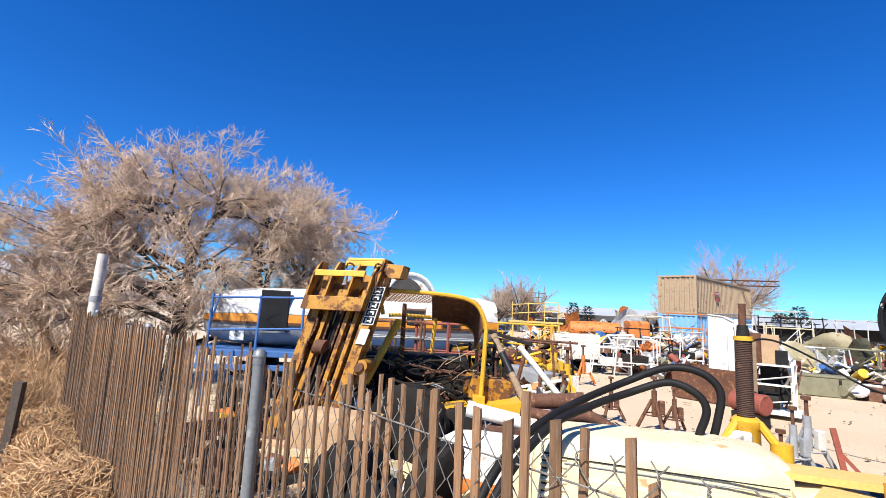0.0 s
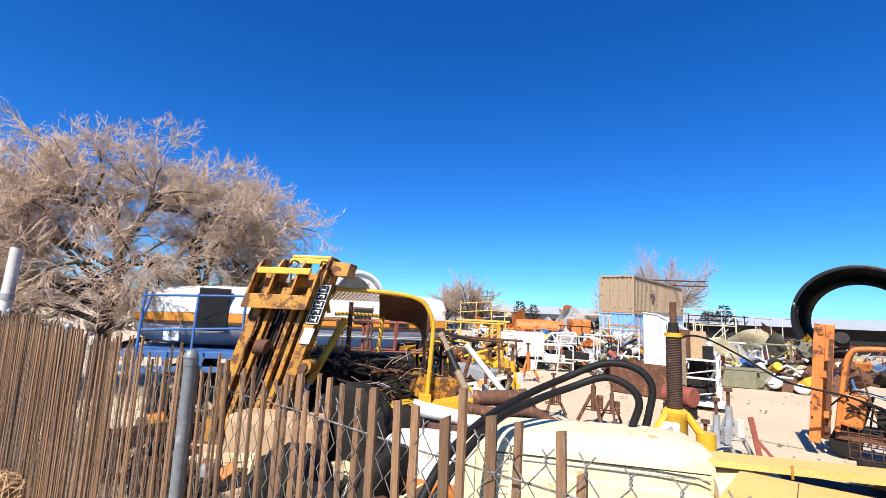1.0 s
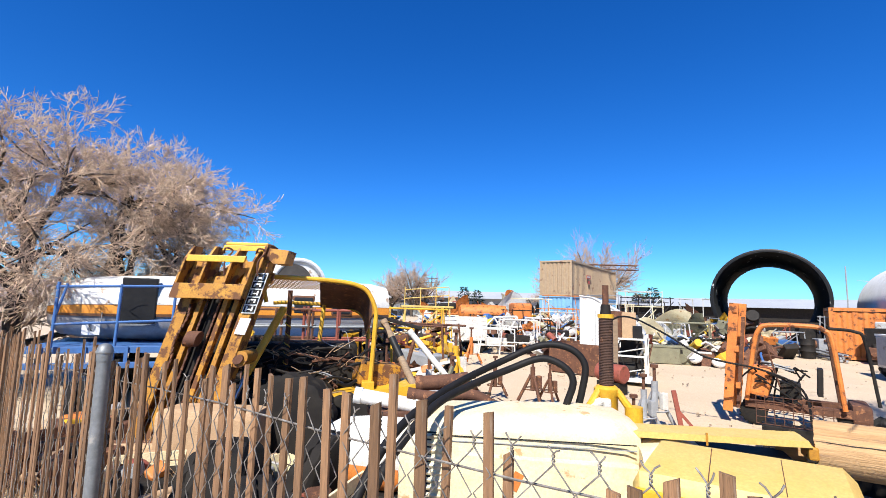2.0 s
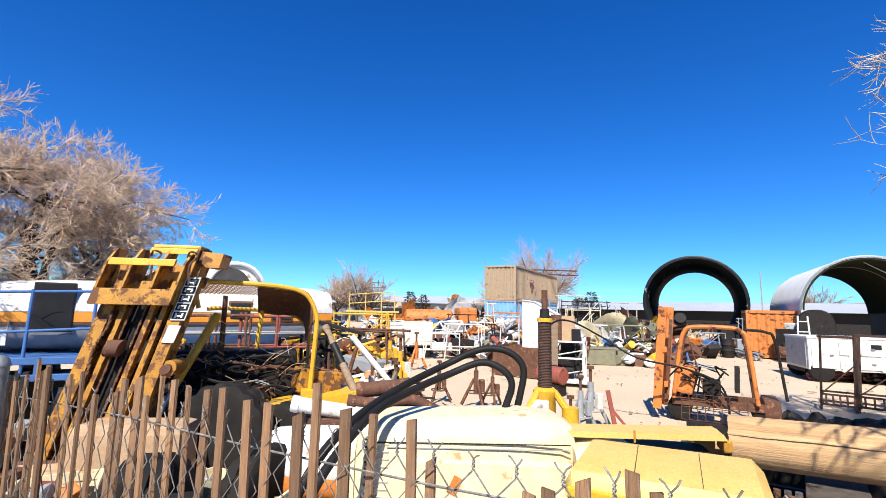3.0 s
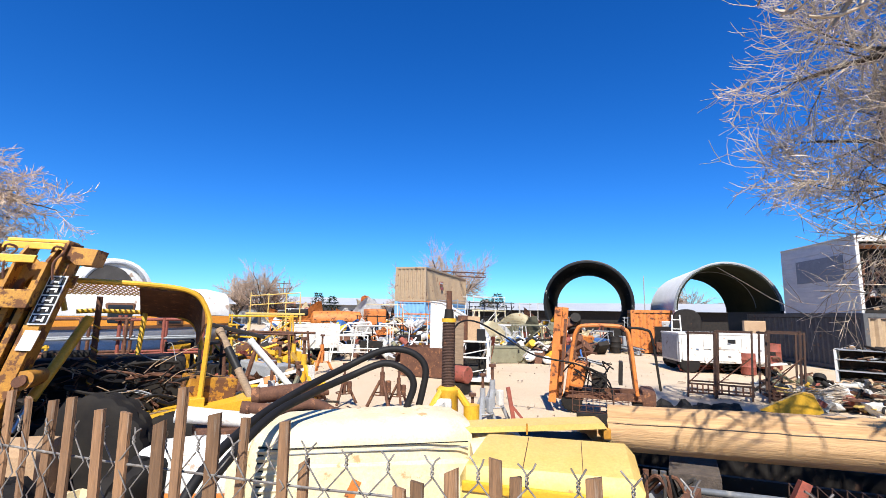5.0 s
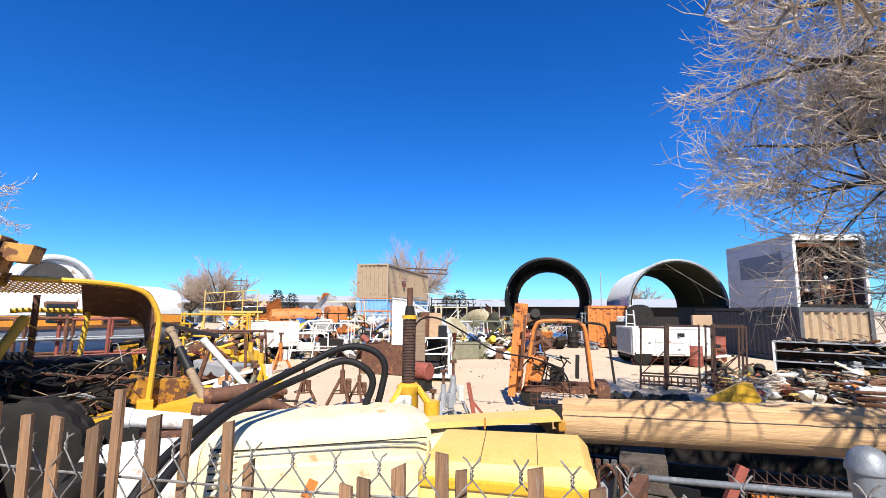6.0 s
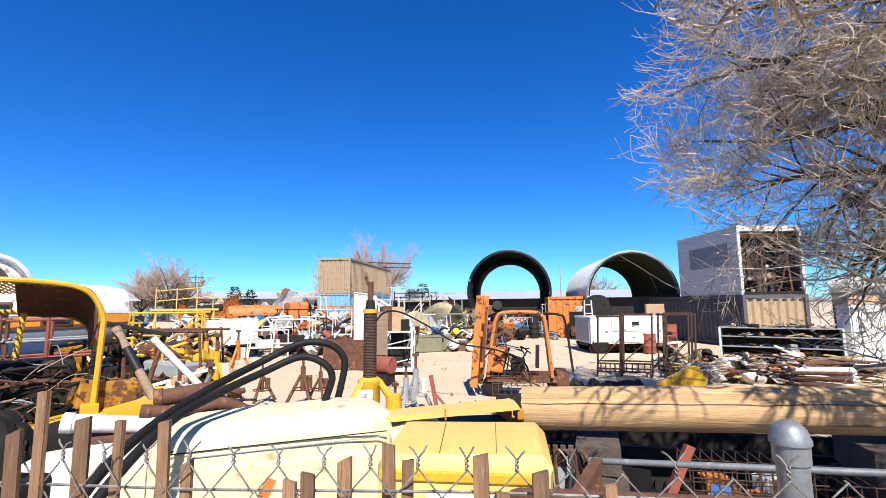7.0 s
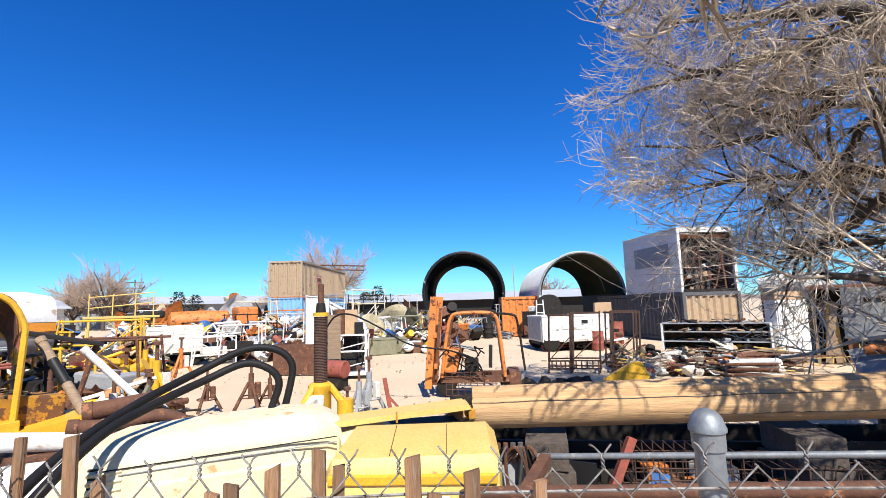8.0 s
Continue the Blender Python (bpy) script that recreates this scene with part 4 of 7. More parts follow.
        part("linkage_rod", tube(B(), curve([p0, (p0 + p1) / 2 + Vector((0, 0, rng.uniform(-0.08, 0.08))), p1], 4), rng.uniform(0.005, 0.022) if k < 46 else rng.uniform(0.003, 0.009), 5), rng.choice((DARK, DARK, RUSTY, RUBBER, RUBBER) if k < 46 else (RUSTY, PLANK, GREY, CARD, DARK)), t)
    for y in (0.05,):
        part("fender", prism(B(), [(0.9, 0.56), (2.05, 0.74), (2.10, 0.70), (2.06, 0.58), (1.0, 0.44)], 0.55, pose(0, y - 0.15, 0)), YELLOW_CLEAN, t)
    part("fender_box", box(B(), (1.62, 0.35, 0.80), (0.5, 0.35, 0.26), (0, 8, 10), bev=0.02), YELLOW, t)
    part("axle_casing", box(B(), (0.02, -0.52, 0.33), (0.92, 0.42, 0.58), (0, 0, -14), bev=0.07), CARD, t, "dusty tan-yellow front axle casing")
    for x, y, r, w in ((0.72, -0.35, 0.46, 0.30), (1.30, -0.2, 0.34, 0.24), (0.3, 1.35, 0.46, 0.30)):
        wheel(t, (x, y, r - 0.01), r, w, -28, YELLOW)
    return t


forklift_mast_truck()


# long pipes leaning by the forklift
def pipe_thing(name, a, b, r, material, label, category="pipe", bend=None, seg=16):
    mid = (Vector(a) + Vector(b)) / 2
    t = thing(name, Matrix.Translation(Vector((mid.x, mid.y, min(a[2], b[2])))), label, category)
    o = Vector((mid.x, mid.y, min(a[2], b[2])))
    pts = [Vector(a) - o, Vector(b) - o] if not bend else curve([Vector(q) - o for q in (a, *bend, b)], 6)
    part("shaft", tube(B(), pts, r, seg), material, t, smooth=True)
    for e, q in ((pts[0], pts[1]), (pts[-1], pts[-2])):
        d = (q - e).normalized()
        part("end_ring", tube(B(), [e - d * 0.01, e + d * 0.05], r * 1.12, seg), material, t, smooth=True)
    return t


# cream tractor hood with louvred nose
def tractor_hood():
    m = pose(0.72, 3.36, 0.0, 0, 0, -22.5)
    t = thing("tractor_hood", m, "sun-bleached cream tractor with a rounded engine hood and louvred nose", "tractor")
    rings = []
    for x, zt, w in ((0.0, 0.80, 0.50), (0.05, 0.90, 0.56), (0.18, 0.945, 0.60), (0.6, 0.965, 0.60), (1.1, 0.985, 0.58), (1.32, 0.97, 0.54), (1.42, 0.92, 0.46)):
        h = zt - 0.30
        rings.append([(x, y, 0.30 + h / 2 + z) for y, z in rounded(w, h, 0.14, 5)])
    part("engine_hood", loft(B(), rings), CREAM, t, smooth=True)
    part("seam", box(B(), (0.75, -0.303, 0.83), (1.25, 0.008, 0.005), (0, -1.0, 0)), DARK, t)
    part("trim_strip", box(B(), (0.80, -0.304, 0.80), (1.15, 0.008, 0.004), (0, -1.0, 0)), GREY, t)
    part("side_panel", box(B(), (0.86, -0.278, 0.42), (1.06, 0.06, 0.62), bev=0.02), CREAM, t)
    nose = part("nose", loft(B(), [[(x, y * s, 0.52 + z * s) for y, z in rounded(0.56, 0.62, 0.12, 4)] for x, s in ((0.02, 1.0), (-0.06, 0.96), (-0.10, 0.85))]), CREAM, t, smooth=True)
    for k in range(11):
        for y in (-0.292,):
            part("louvre", box(B(), (0.16, y, 0.36 + k * 0.045), (0.16, 0.03, 0.018), (30, 0, 0), bev=0.003), CREAM, nose)
            part("louvre_gap", box(B(), (0.16, y + 0.012, 0.36 + k * 0.045 + 0.018), (0.15, 0.022, 0.010)), BLACK, nose)
    part("rust_patch", box(B(), (0.66, -0.3075, 0.58), (0.06, 0.008, 0.11), (0, 25, 0)), ORANGE, t, "bare rust-orange patch")
    part("cowl", loft(B(), [[(x, -0.02 + y, zt / 2 + 0.2 + z) for y, z in rounded(0.7, zt, 0.12, 4)] for x, zt in ((1.40, 0.62), (1.6, 0.66), (1.95, 0.60), (2.05, 0.50))]), CREAM, t, smooth=True)
    part("frame_rail", box(B(), (0.9, 0, 0.22), (2.2, 0.4, 0.12), bev=0.01), DARK, t)
    for x, y in ((0.2, -0.2), (0.2, 0.2), (1.8, -0.25), (1.8, 0.25)):
        part("stand_leg", box(B(), (x, y, 0.09), (0.1, 0.1, 0.2)), DARK, t)
    return t


tractor_hood()

t = thing("white_tank", pose(0.36, 3.72, 0, 0, 0, -20), "rounded white tank with an orange-rusted underside", "tank")
part("shell", loft(B(), [[(x, y * s, 0.55 + z * s) for y, z in rounded(0.44, 0.46, 0.2, 6)] for x, s in ((-0.32, 0.35), (-0.29, 0.7), (-0.2, 0.92), (0.0, 1.0), (0.3, 1.0), (0.42, 0.8))]), WHITE, t, smooth=True)
part("rust_belly", loft(B(), [[(x, y * s, 0.45 + z * s * 0.8) for y, z in rounded(0.43, 0.42, 0.18, 6)] for x, s in ((-0.325, 0.3), (-0.29, 0.72), (-0.2, 0.95), (0.0, 1.02), (0.3, 1.0))]), ORANGE, t, "rusted orange belly", True)
part("cradle", box(B(), (0, 0, 0.14), (0.5, 0.4, 0.3), bev=0.01), DARK, t)


# the yellow engine cover
def yellow_cover():
    t = thing("engine_cover", pose(1.98, 1.93, 0, 0, 0, -46), "dented pale yellow steel engine cover with a paper label", "machine")
    b = loft(B(), [[(x, y, z) for x, z in pts] for y, pts in (
        (-0.26, [(-0.42, 0.30), (0.42, 0.30), (0.43, 0.80), (0.38, 0.84), (-0.40, 0.82), (-0.43, 0.78)]),
        (-0.22, [(-0.43, 0.30), (0.43, 0.30), (0.45, 0.83), (0.40, 0.89), (-0.41, 0.88), (-0.44, 0.82)]),
        (0.16, [(-0.40, 0.30), (0.43, 0.30), (0.45, 0.90), (0.40, 0.955), (-0.36, 0.945), (-0.40, 0.88)]),
        (0.28, [(-0.38, 0.30), (0.42, 0.30), (0.43, 0.88), (0.38, 0.925), (-0.34, 0.92), (-0.38, 0.86)]))])
    part("cover", b, YELLOW_PALE, t, smooth=True)
    for x in (-0.12, 0.17):
        part("seam", box(B(), (x, -0.03, 0.917), (0.004, 0.36, 0.006), (9.7, 0, 0)), RUSTY, t)
    part("front_lip", box(B(), (0.0, -0.268, 0.79), (0.84, 0.02, 0.05), (8, 0.6, 0), bev=0.008), YELLOW_CLEAN, t)
    lab = part("paper_label", box(B(), (0.0, -0.272, 0.60), (0.36, 0.006, 0.22)), SIGN_WHITE, t, "weathered white paper label with printed bars")
    for k in range(3):
        part("printed_bar", box(B(), (-0.01, -0.277, 0.665 - 0.06 * k), (0.28 - 0.04 * k, 0.004, 0.022)), GREY, lab)
    part("base", box(B(), (0, 0, 0.16), (0.8, 0.48, 0.32), bev=0.01), DARK, t)
    return t


yellow_cover()
t = thing("dozer_blade", pose(2.25, 2.42, 0, 0, 0, -34), "bent pale yellow steel blade lying behind the engine cover", "blade")
part("blade", prism(B(), [(-0.72, 0.885), (0.50, 0.955), (0.52, 0.92), (0.2, 0.90), (-0.7, 0.85)], 0.22, pose(0, 0, 0)), YELLOW_PALE, t)
part("rib", box(B(), (0.0, -0.004, 0.905), (0.012, 0.01, 0.07)), YELLOW, t)
part("pedestal", box(B(), (0.2, 0.15, 0.42), (0.5, 0.3, 0.82), bev=0.02), DARK, t)
part("end_cap", box(B(), (0.525, 0.08, 0.885), (0.05, 0.14, 0.07), bev=0.01), YELLOW, t)


# the heavy timber log on scrap
def heavy_log():
    a, b = Vector((2.82, 2.23, 0.90)), Vector((5.19, -0.87, 1.01))
    d = (b - a)
    length = d.length
    m = Matrix.Translation(a) @ d.to_track_quat("X", "Z").to_matrix().to_4x4()
    t = thing("timber_pole", m, "heavy weathered wooden pole with drying cracks lying on scrap", "log")
    rings, n = [], 28
    for i in range(26):
        x = length * i / 25
        row = []
        for k in range(n):
            w = 2 * math.pi * k / n
            r = 0.147 + 0.006 * noise.noise(Vector((x * 0.9, math.cos(w) * 1.5, math.sin(w) * 1.5)))
            if k == 11:
                r -= 0.022
            row.append((x + (0.01 * noise.noise(Vector((k * 0.8, 1, 1))) if i in (0, 25) else 0), r * math.cos(w), r * math.sin(w)))
        rings.append(row)
    part("trunk", loft(B(), rings), WOOD, t, smooth=True)
    for w0, x0, x1 in ((2.75, 0.0, 2.6), (3.6, 1.4, 4.0), (2.2, 2.2, 3.8), (-0.35, 0.0, 2.8), (-0.9, 1.5, 3.9)):
        pts = []
        for k in range(34):
            x = x0 + (x1 - x0) * k / 33
            w = w0 + 0.05 * noise.noise(Vector((x * 3.1, w0, 0))) + 0.03 * noise.noise(Vector((x * 9.0, w0, 3)))
            pts.append((x, 0.147 * math.cos(w), 0.147 * math.sin(w)))
        part("drying_crack", tube(B(), pts, [0.004 * math.sin(math.pi * (k + 0.5) / 34) ** 0.5 for k in range(34)], 5), BARK, t)
    return t


heavy_log()
t = thing("timber_block", pose(2.84, 2.42, 0.0, 0, 0, -38), "short sawn timber block behind the pole", "timber")
part("block", box(B(), (0, 0, 0.455), (0.16, 0.16, 0.91), bev=0.01), WOOD, t)


# two thick black hoses
def hose(pts, r):
    o = Vector((pts[0][0], pts[0][1], 0))
    t = thing("hose", Matrix.Translation(o), "thick black rubber hose bent in a high arc", "hose", "black hoses")
    line = curve([Vector(p) - o for p in pts], 8)
    part("tube", tube(B(), line, r, 14), RUBBER, t, smooth=True)
    for e, q in ((line[0], line[1]), (line[-1], line[-2])):
        d = (q - e).normalized()
        part("coupling", tube(B(), [e - d * 0.06, e + d * 0.02], r * 1.15, 14), DARK, t, smooth=True)


hose([(0.02, 2.30, 0.10), (0.16, 2.40, 0.55), (0.33, 2.56, 0.85), (0.57, 2.84, 1.0), (0.90, 3.12, 1.12), (1.31, 3.32, 1.25), (1.57, 3.24, 1.37), (1.75, 3.15, 1.36), (1.85, 3.10, 1.25), (1.83, 3.11, 1.05), (1.77, 3.14, 0.80)], 0.025)
hose([(0.08, 2.26, 0.10), (0.22, 2.36, 0.55), (0.38, 2.52, 0.83), (0.69, 2.86, 1.03), (1.00, 3.08, 1.12), (1.30, 3.20, 1.20), (1.53, 3.15, 1.285), (1.67, 3.08, 1.24), (1.73, 3.05, 1.14), (1.69, 3.07, 0.98), (1.64, 3.09, 0.80)], 0.025)


# the yellow screw jack
def screw_jack():
    t = thing("screw_jack", pose(2.83, 4.36, 0, 0, 0, -30), "tall yellow screw jack with a rusty threaded column", "jack")
    prof = []
    for k in range(44):
        z = 0.86 + k * 0.016
        prof += [(0.073, z), (0.068, z + 0.008)]
    part("screw_column", lathe(B(), prof, seg=18), RUSTY_DARK, t, "rusty brown threaded column", True)
    part("neck", cyl(B(), (0, 0, 1.56), (0, 0, 1.70), 0.06, 0.045, 14), DARK, t, smooth=True)
    part("collar", cyl(B(), (0, 0, 1.56), (0, 0, 1.60), 0.082, seg=18), YELLOW_CLEAN, t, smooth=True)
    part("tip", cyl(B(), (0, 0, 1.70), (0, 0, 1.90), 0.032, seg=12), RUSTY, t, smooth=True)
    body = part("body", lathe(B(), [(0.17, 0.0), (0.17, 0.05), (0.10, 0.12), (0.09, 0.45), (0.11, 0.50), (0.11, 0.78), (0.125, 0.80), (0.125, 0.85), (0.09, 0.88)], seg=18), YELLOW_CLEAN, t, smooth=True)
    for a in (100, 220, 340):
        c, s = math.cos(radians(a)), math.sin(radians(a))
        part("leg", tube(B(), [(0.1 * c, 0.1 * s, 0.84), (0.24 * c, 0.24 * s, 0.66), (0.40 * c, 0.40 * s, 0.04)], [0.035, 0.04, 0.05], 8), YELLOW_CLEAN, t, smooth=True)
    part("oil_tank", cyl(B(), (0.25, -0.06, 0.30), (0.25, -0.06, 0.70), 0.085, seg=18), YELLOW_CLEAN, t, "glossy yellow oil cylinder", True)
    part("valve_block", box(B(), (-0.03, -0.15, 0.60), (0.13, 0.10, 0.34), bev=0.025), WHITE_DULL, t, "dirty white valve block")
    b = tube(B(), curve([(-0.05, -0.17, 0.74), (-0.14, -0.2, 0.68), (-0.16, -0.19, 0.55), (-0.12, -0.16, 0.42)], 6), 0.03, 8)
    part("elbow", b, WHITE_DULL, t, smooth=True)
    for z in (0.60, 0.64, 0.68, 0.72):
        part("fin", cyl(B(), (-0.08, -0.2, z), (-0.08, -0.08, z), 0.05, seg=10), WHITE_DULL, t)
    part("foot_plate", cyl(B(), (0, 0, 0), (0, 0, 0.03), 0.30, seg=20), RUSTY, t)
    return t


screw_jack()


# the aircraft fuselage on a blue trailer
def fuselage():
    t = thing("aircraft_fuselage", pose(-2.1, 9.35, 0, 0, 0, 9), "old white and grey aircraft fuselage with orange and brown stripes", "aircraft")
    st = [(-2.35, 0.10, 1.42), (-2.30, 0.30, 1.42), (-2.15, 0.43, 1.43), (-1.8, 0.50, 1.44), (-1.0, 0.54, 1.45), (0.0, 0.56, 1.46), (1.0, 0.56, 1.47), (2.0, 0.55, 1.48), (2.9, 0.52, 1.5), (3.2, 0.46, 1.5)]

    def ring(x, r, zc, a0, a1, n, off):
        out = []
        for k in range(n + 1):
            w = radians(a0 + (a1 - a0) * k / n)
            c, s = math.cos(w), math.sin(w)
            e = 0.7
            out.append((x, math.copysign(abs(c) ** e, c) * r * 1.25 + off * c, zc + math.copysign(abs(s) ** e, s) * r + off * s))
        return out

    def band(name, a0, a1, mat_, label, off, x0=0, n=6):
        """A strip of skin between two angles on the camera's side (cosine negative)."""
        b = B()
        rows = [[b.verts.new(p) for p in ring(x, r, zc, a0, a1, n, off)] for x, r, zc in st[x0:]]
        for u, w in zip(rows, rows[1:]):
            for k in range(n):
                b.faces.new((u[k], u[k + 1], w[k + 1], w[k]))
        return part(name, b, mat_, t, label, True)

    b = loft(B(), [ring(x, r, zc, 0, 352.5, 47, 0) for x, r, zc in st])
    # lower hull's shade under the high sun is put into its grey
    part("hull", b, SILVER, t, "grey lower hull, darkened for its shade and reflections", True)
    band("roof_skin", 20, 175, WHITE, "white upper skin", 0.012, n=30)
    band("orange_stripe", 178, 184.5, ORANGE_STRIPE, "orange stripe", 0.02)
    band("brown_stripe", 184.7, 188, BROWN_STRIPE, "brown stripe", 0.02)
    band("pale_stripe", 168, 177.5, WHITE, "white stripe", 0.02)
    # solid black slab on the hull gives the doorway its shade
    part("door_opening", box(B(), (-1.02, -0.66, 1.57), (0.50, 0.12, 0.74), bev=0.02), BLACK, t, "black slab standing for the shade in the open doorway")
    part("door_sill", box(B(), (-1.02, -0.72, 1.185), (0.54, 0.05, 0.035), bev=0.006), GALV, t)
    for x in (1.55, 2.25):
        w = part("window", box(B(), (x, -0.69, 1.56), (0.34, 0.06, 0.30), bev=0.03), GLASSY, t)
        part("window_frame", box(B(), (x, -0.685, 1.56), (0.40, 0.05, 0.36), bev=0.03), BROWN_STRIPE, w)
    for x in (-1.5, 0.3, 1.3):
        part("panel_seam", box(B(), (x, -0.69, 1.2), (0.008, 0.03, 0.35)), GREY, t)
    s = part("sign", box(B(), (-1.62, -0.70, 1.13), (0.24, 0.02, 0.22), bev=0.004), SIGN_WHITE, t, "small square white sign with a dark mark")
    part("mark", box(B(), (-1.61, -0.713, 1.13), (0.09, 0.006, 0.09), (0, 20, 0)), GREY, s)
    part("mark", box(B(), (-1.63, -0.713, 1.15), (0.03, 0.006, 0.14), (0, -20, 0)), BLACK, s)
    return t


fuselage()
t = thing("flat_trailer", pose(-2.0, 9.0, 0, 0, 0, 9), "blue steel flat trailer under an aircraft fuselage", "trailer")
part("bed", box(B(), (0, 0, 0.84), (4.6, 1.7, 0.10), bev=0.01), BLUE, t)
for k in range(9):
    part("stake", box(B(), (-2.1 + 0.52 * k, -0.86, 0.74), (0.05, 0.03, 0.30)), BLUE, t)
part("side_rail", box(B(), (0, -0.88, 0.62), (4.6, 0.05, 0.09), bev=0.01), BLUE, t)
part("undercarriage", box(B(), (0, 0, 0.5), (3.4, 0.9, 0.16)), DARK, t)
for x in (-1.2, 1.2):
    for y in (-0.7, 0.7):
        wheel(t, (x, y, 0.36), 0.37, 0.2, 90, WHITE_DULL)

t = thing("pipe_railing", pose(-3.1, 8.0, 0, 0, 0, 16), "blue painted steel pipe railing in front of a fuselage", "railing")
for x in (-0.75, 0.0, 0.72):
    part("post", cyl(B(), (x, 0, 0), (x + 0.03, 0, 1.82), 0.022, seg=10), BLUE, t, smooth=True)
for z in (1.26, 1.80):
    part("rail", cyl(B(), (-0.75, 0, z - 0.05), (0.78, 0, z + 0.02), 0.02, seg=10), BLUE, t, smooth=True)
part("brace", cyl(B(), (-0.74, 0, 1.25), (-0.62, 0, 1.80), 0.018, seg=8), BLUE, t, smooth=True)

for x0, col, lab in ((-1.25, RUSTY, "rusty steel pipe rack stacked behind a forklift"), (-0.35, RED_RUST, "dull red steel pipe rack behind a forklift")):
    t = thing("pipe_rack", pose(x0, 7.4, 0, 0, 0, -4), lab, "rack", "pipe racks")
    for x in (0, 0.5, 0.98):
        for y in (0, 0.5):
            part("upright", cyl(B(), (x, y, 0), (x, y, 1.56 - 0.05 * x), 0.022, seg=8), col, t, smooth=True)
    for z in (0.65, 1.05, 1.25, 1.5):
        for y in (0, 0.5):
            part("rail", cyl(B(), (-0.05, y, z), (1.02, y, z + 0.02), 0.018, seg=8), col if z != 1.25 else GALV, t, smooth=True)

t = thing("aircraft_nose", pose(-0.80, 11.0, 0, 0, 0, 12), "white rounded aircraft cowling with its mouth's shade as a dark plate, behind a fuselage", "aircraft part")
part("shell", loft(B(), [[(x * s, y, 1.3 + z * s2) for x, z in rounded(1.3, 2.6, 0.62, 8)] for y, s, s2 in ((-0.5, 0.86, 0.95), (-0.45, 0.96, 0.985), (0, 1, 1), (0.8, 1, 1), (1.3, 0.85, 0.9))]), WHITE, t, smooth=True)
part("mouth_ring", tube(B(), [(x * 0.80, -0.52, 1.3 + z * 0.92) for x, z in rounded(1.3, 2.6, 0.62, 8)], 0.035, 6, True), GREY, t, smooth=True)
# thin dark plate on the closed shell acts as the hollow's shade
part("mouth", loft(B(), [[(x * 0.70 - 0.12, y, 1.3 + z * 0.87) for x, z in rounded(1.3, 2.6, 0.62, 8)] for y in (-0.53, -0.47)]), CLOTH, t, "dark plate standing for the shade in the mouth", True)
# leaning timbers, pipes and a dark board by the forklift
pipe_thing("white_pipe", (1.10, 6.35, 1.28), (1.66, 6.15, 0.62), 0.04, WHITE, "white painted pipe leaning on scrap")
t = pipe_thing("leaning_post", (0.70, 5.95, 1.42), (1.12, 5.3, 0.5), 0.042, PLANK, "weathered round post leaning with a burnt black middle", "post")
part("burnt_band", tube(B(), [(-0.12, 0.186, 0.723), (-0.02, 0.031, 0.504)], 0.0445, 16), BLACK, t, "charred black band", True)
pipe_thing("pink_pipe", (0.28, 3.95, 0.90), (0.80, 3.83, 0.82), 0.058, WHITE, "faded pinkish white pipe lying on scrap")
pipe_thing("cast_steel_lever", (0.70, 3.86, 0.92), (1.38, 3.66, 0.84), 0.045, RUSTY, "rusty cast steel arm lying on a tractor", bend=((0.93, 3.80, 0.90), (1.19, 3.72, 0.93)))
pipe_thing("rusty_tube", (0.82, 4.15, 0.95), (1.25, 4.05, 0.99), 0.065, RUSTY, "short rusty tube on a heap")
t = thing("dark_board", pose(0.98, 6.7, 1.385, 0, 14, -8), "weathered dark board propped on pipes", "board")
part("board", box(B(), (0, 0, 0), (0.72, 0.25, 0.045), bev=0.008), DARK, t)
part("prop", cyl(B(), (0.3, 0, -1.45), (0.3, 0, 0), 0.03, seg=8), RUSTY, t, smooth=True)
t = thing("scrap_stand", pose(1.0, 4.0, 0, 0, 0, 10), "rusty scrap steel stand under loose pipes", "stand")
part("top", box(B(), (0, 0, 0.76), (1.2, 0.3, 0.06), bev=0.01), RUSTY, t)
for x in (-0.5, 0.5):
    for y in (-0.12, 0.12):
        part("leg", box(B(), (x, y, 0.37), (0.06, 0.06, 0.76)), RUSTY, t)


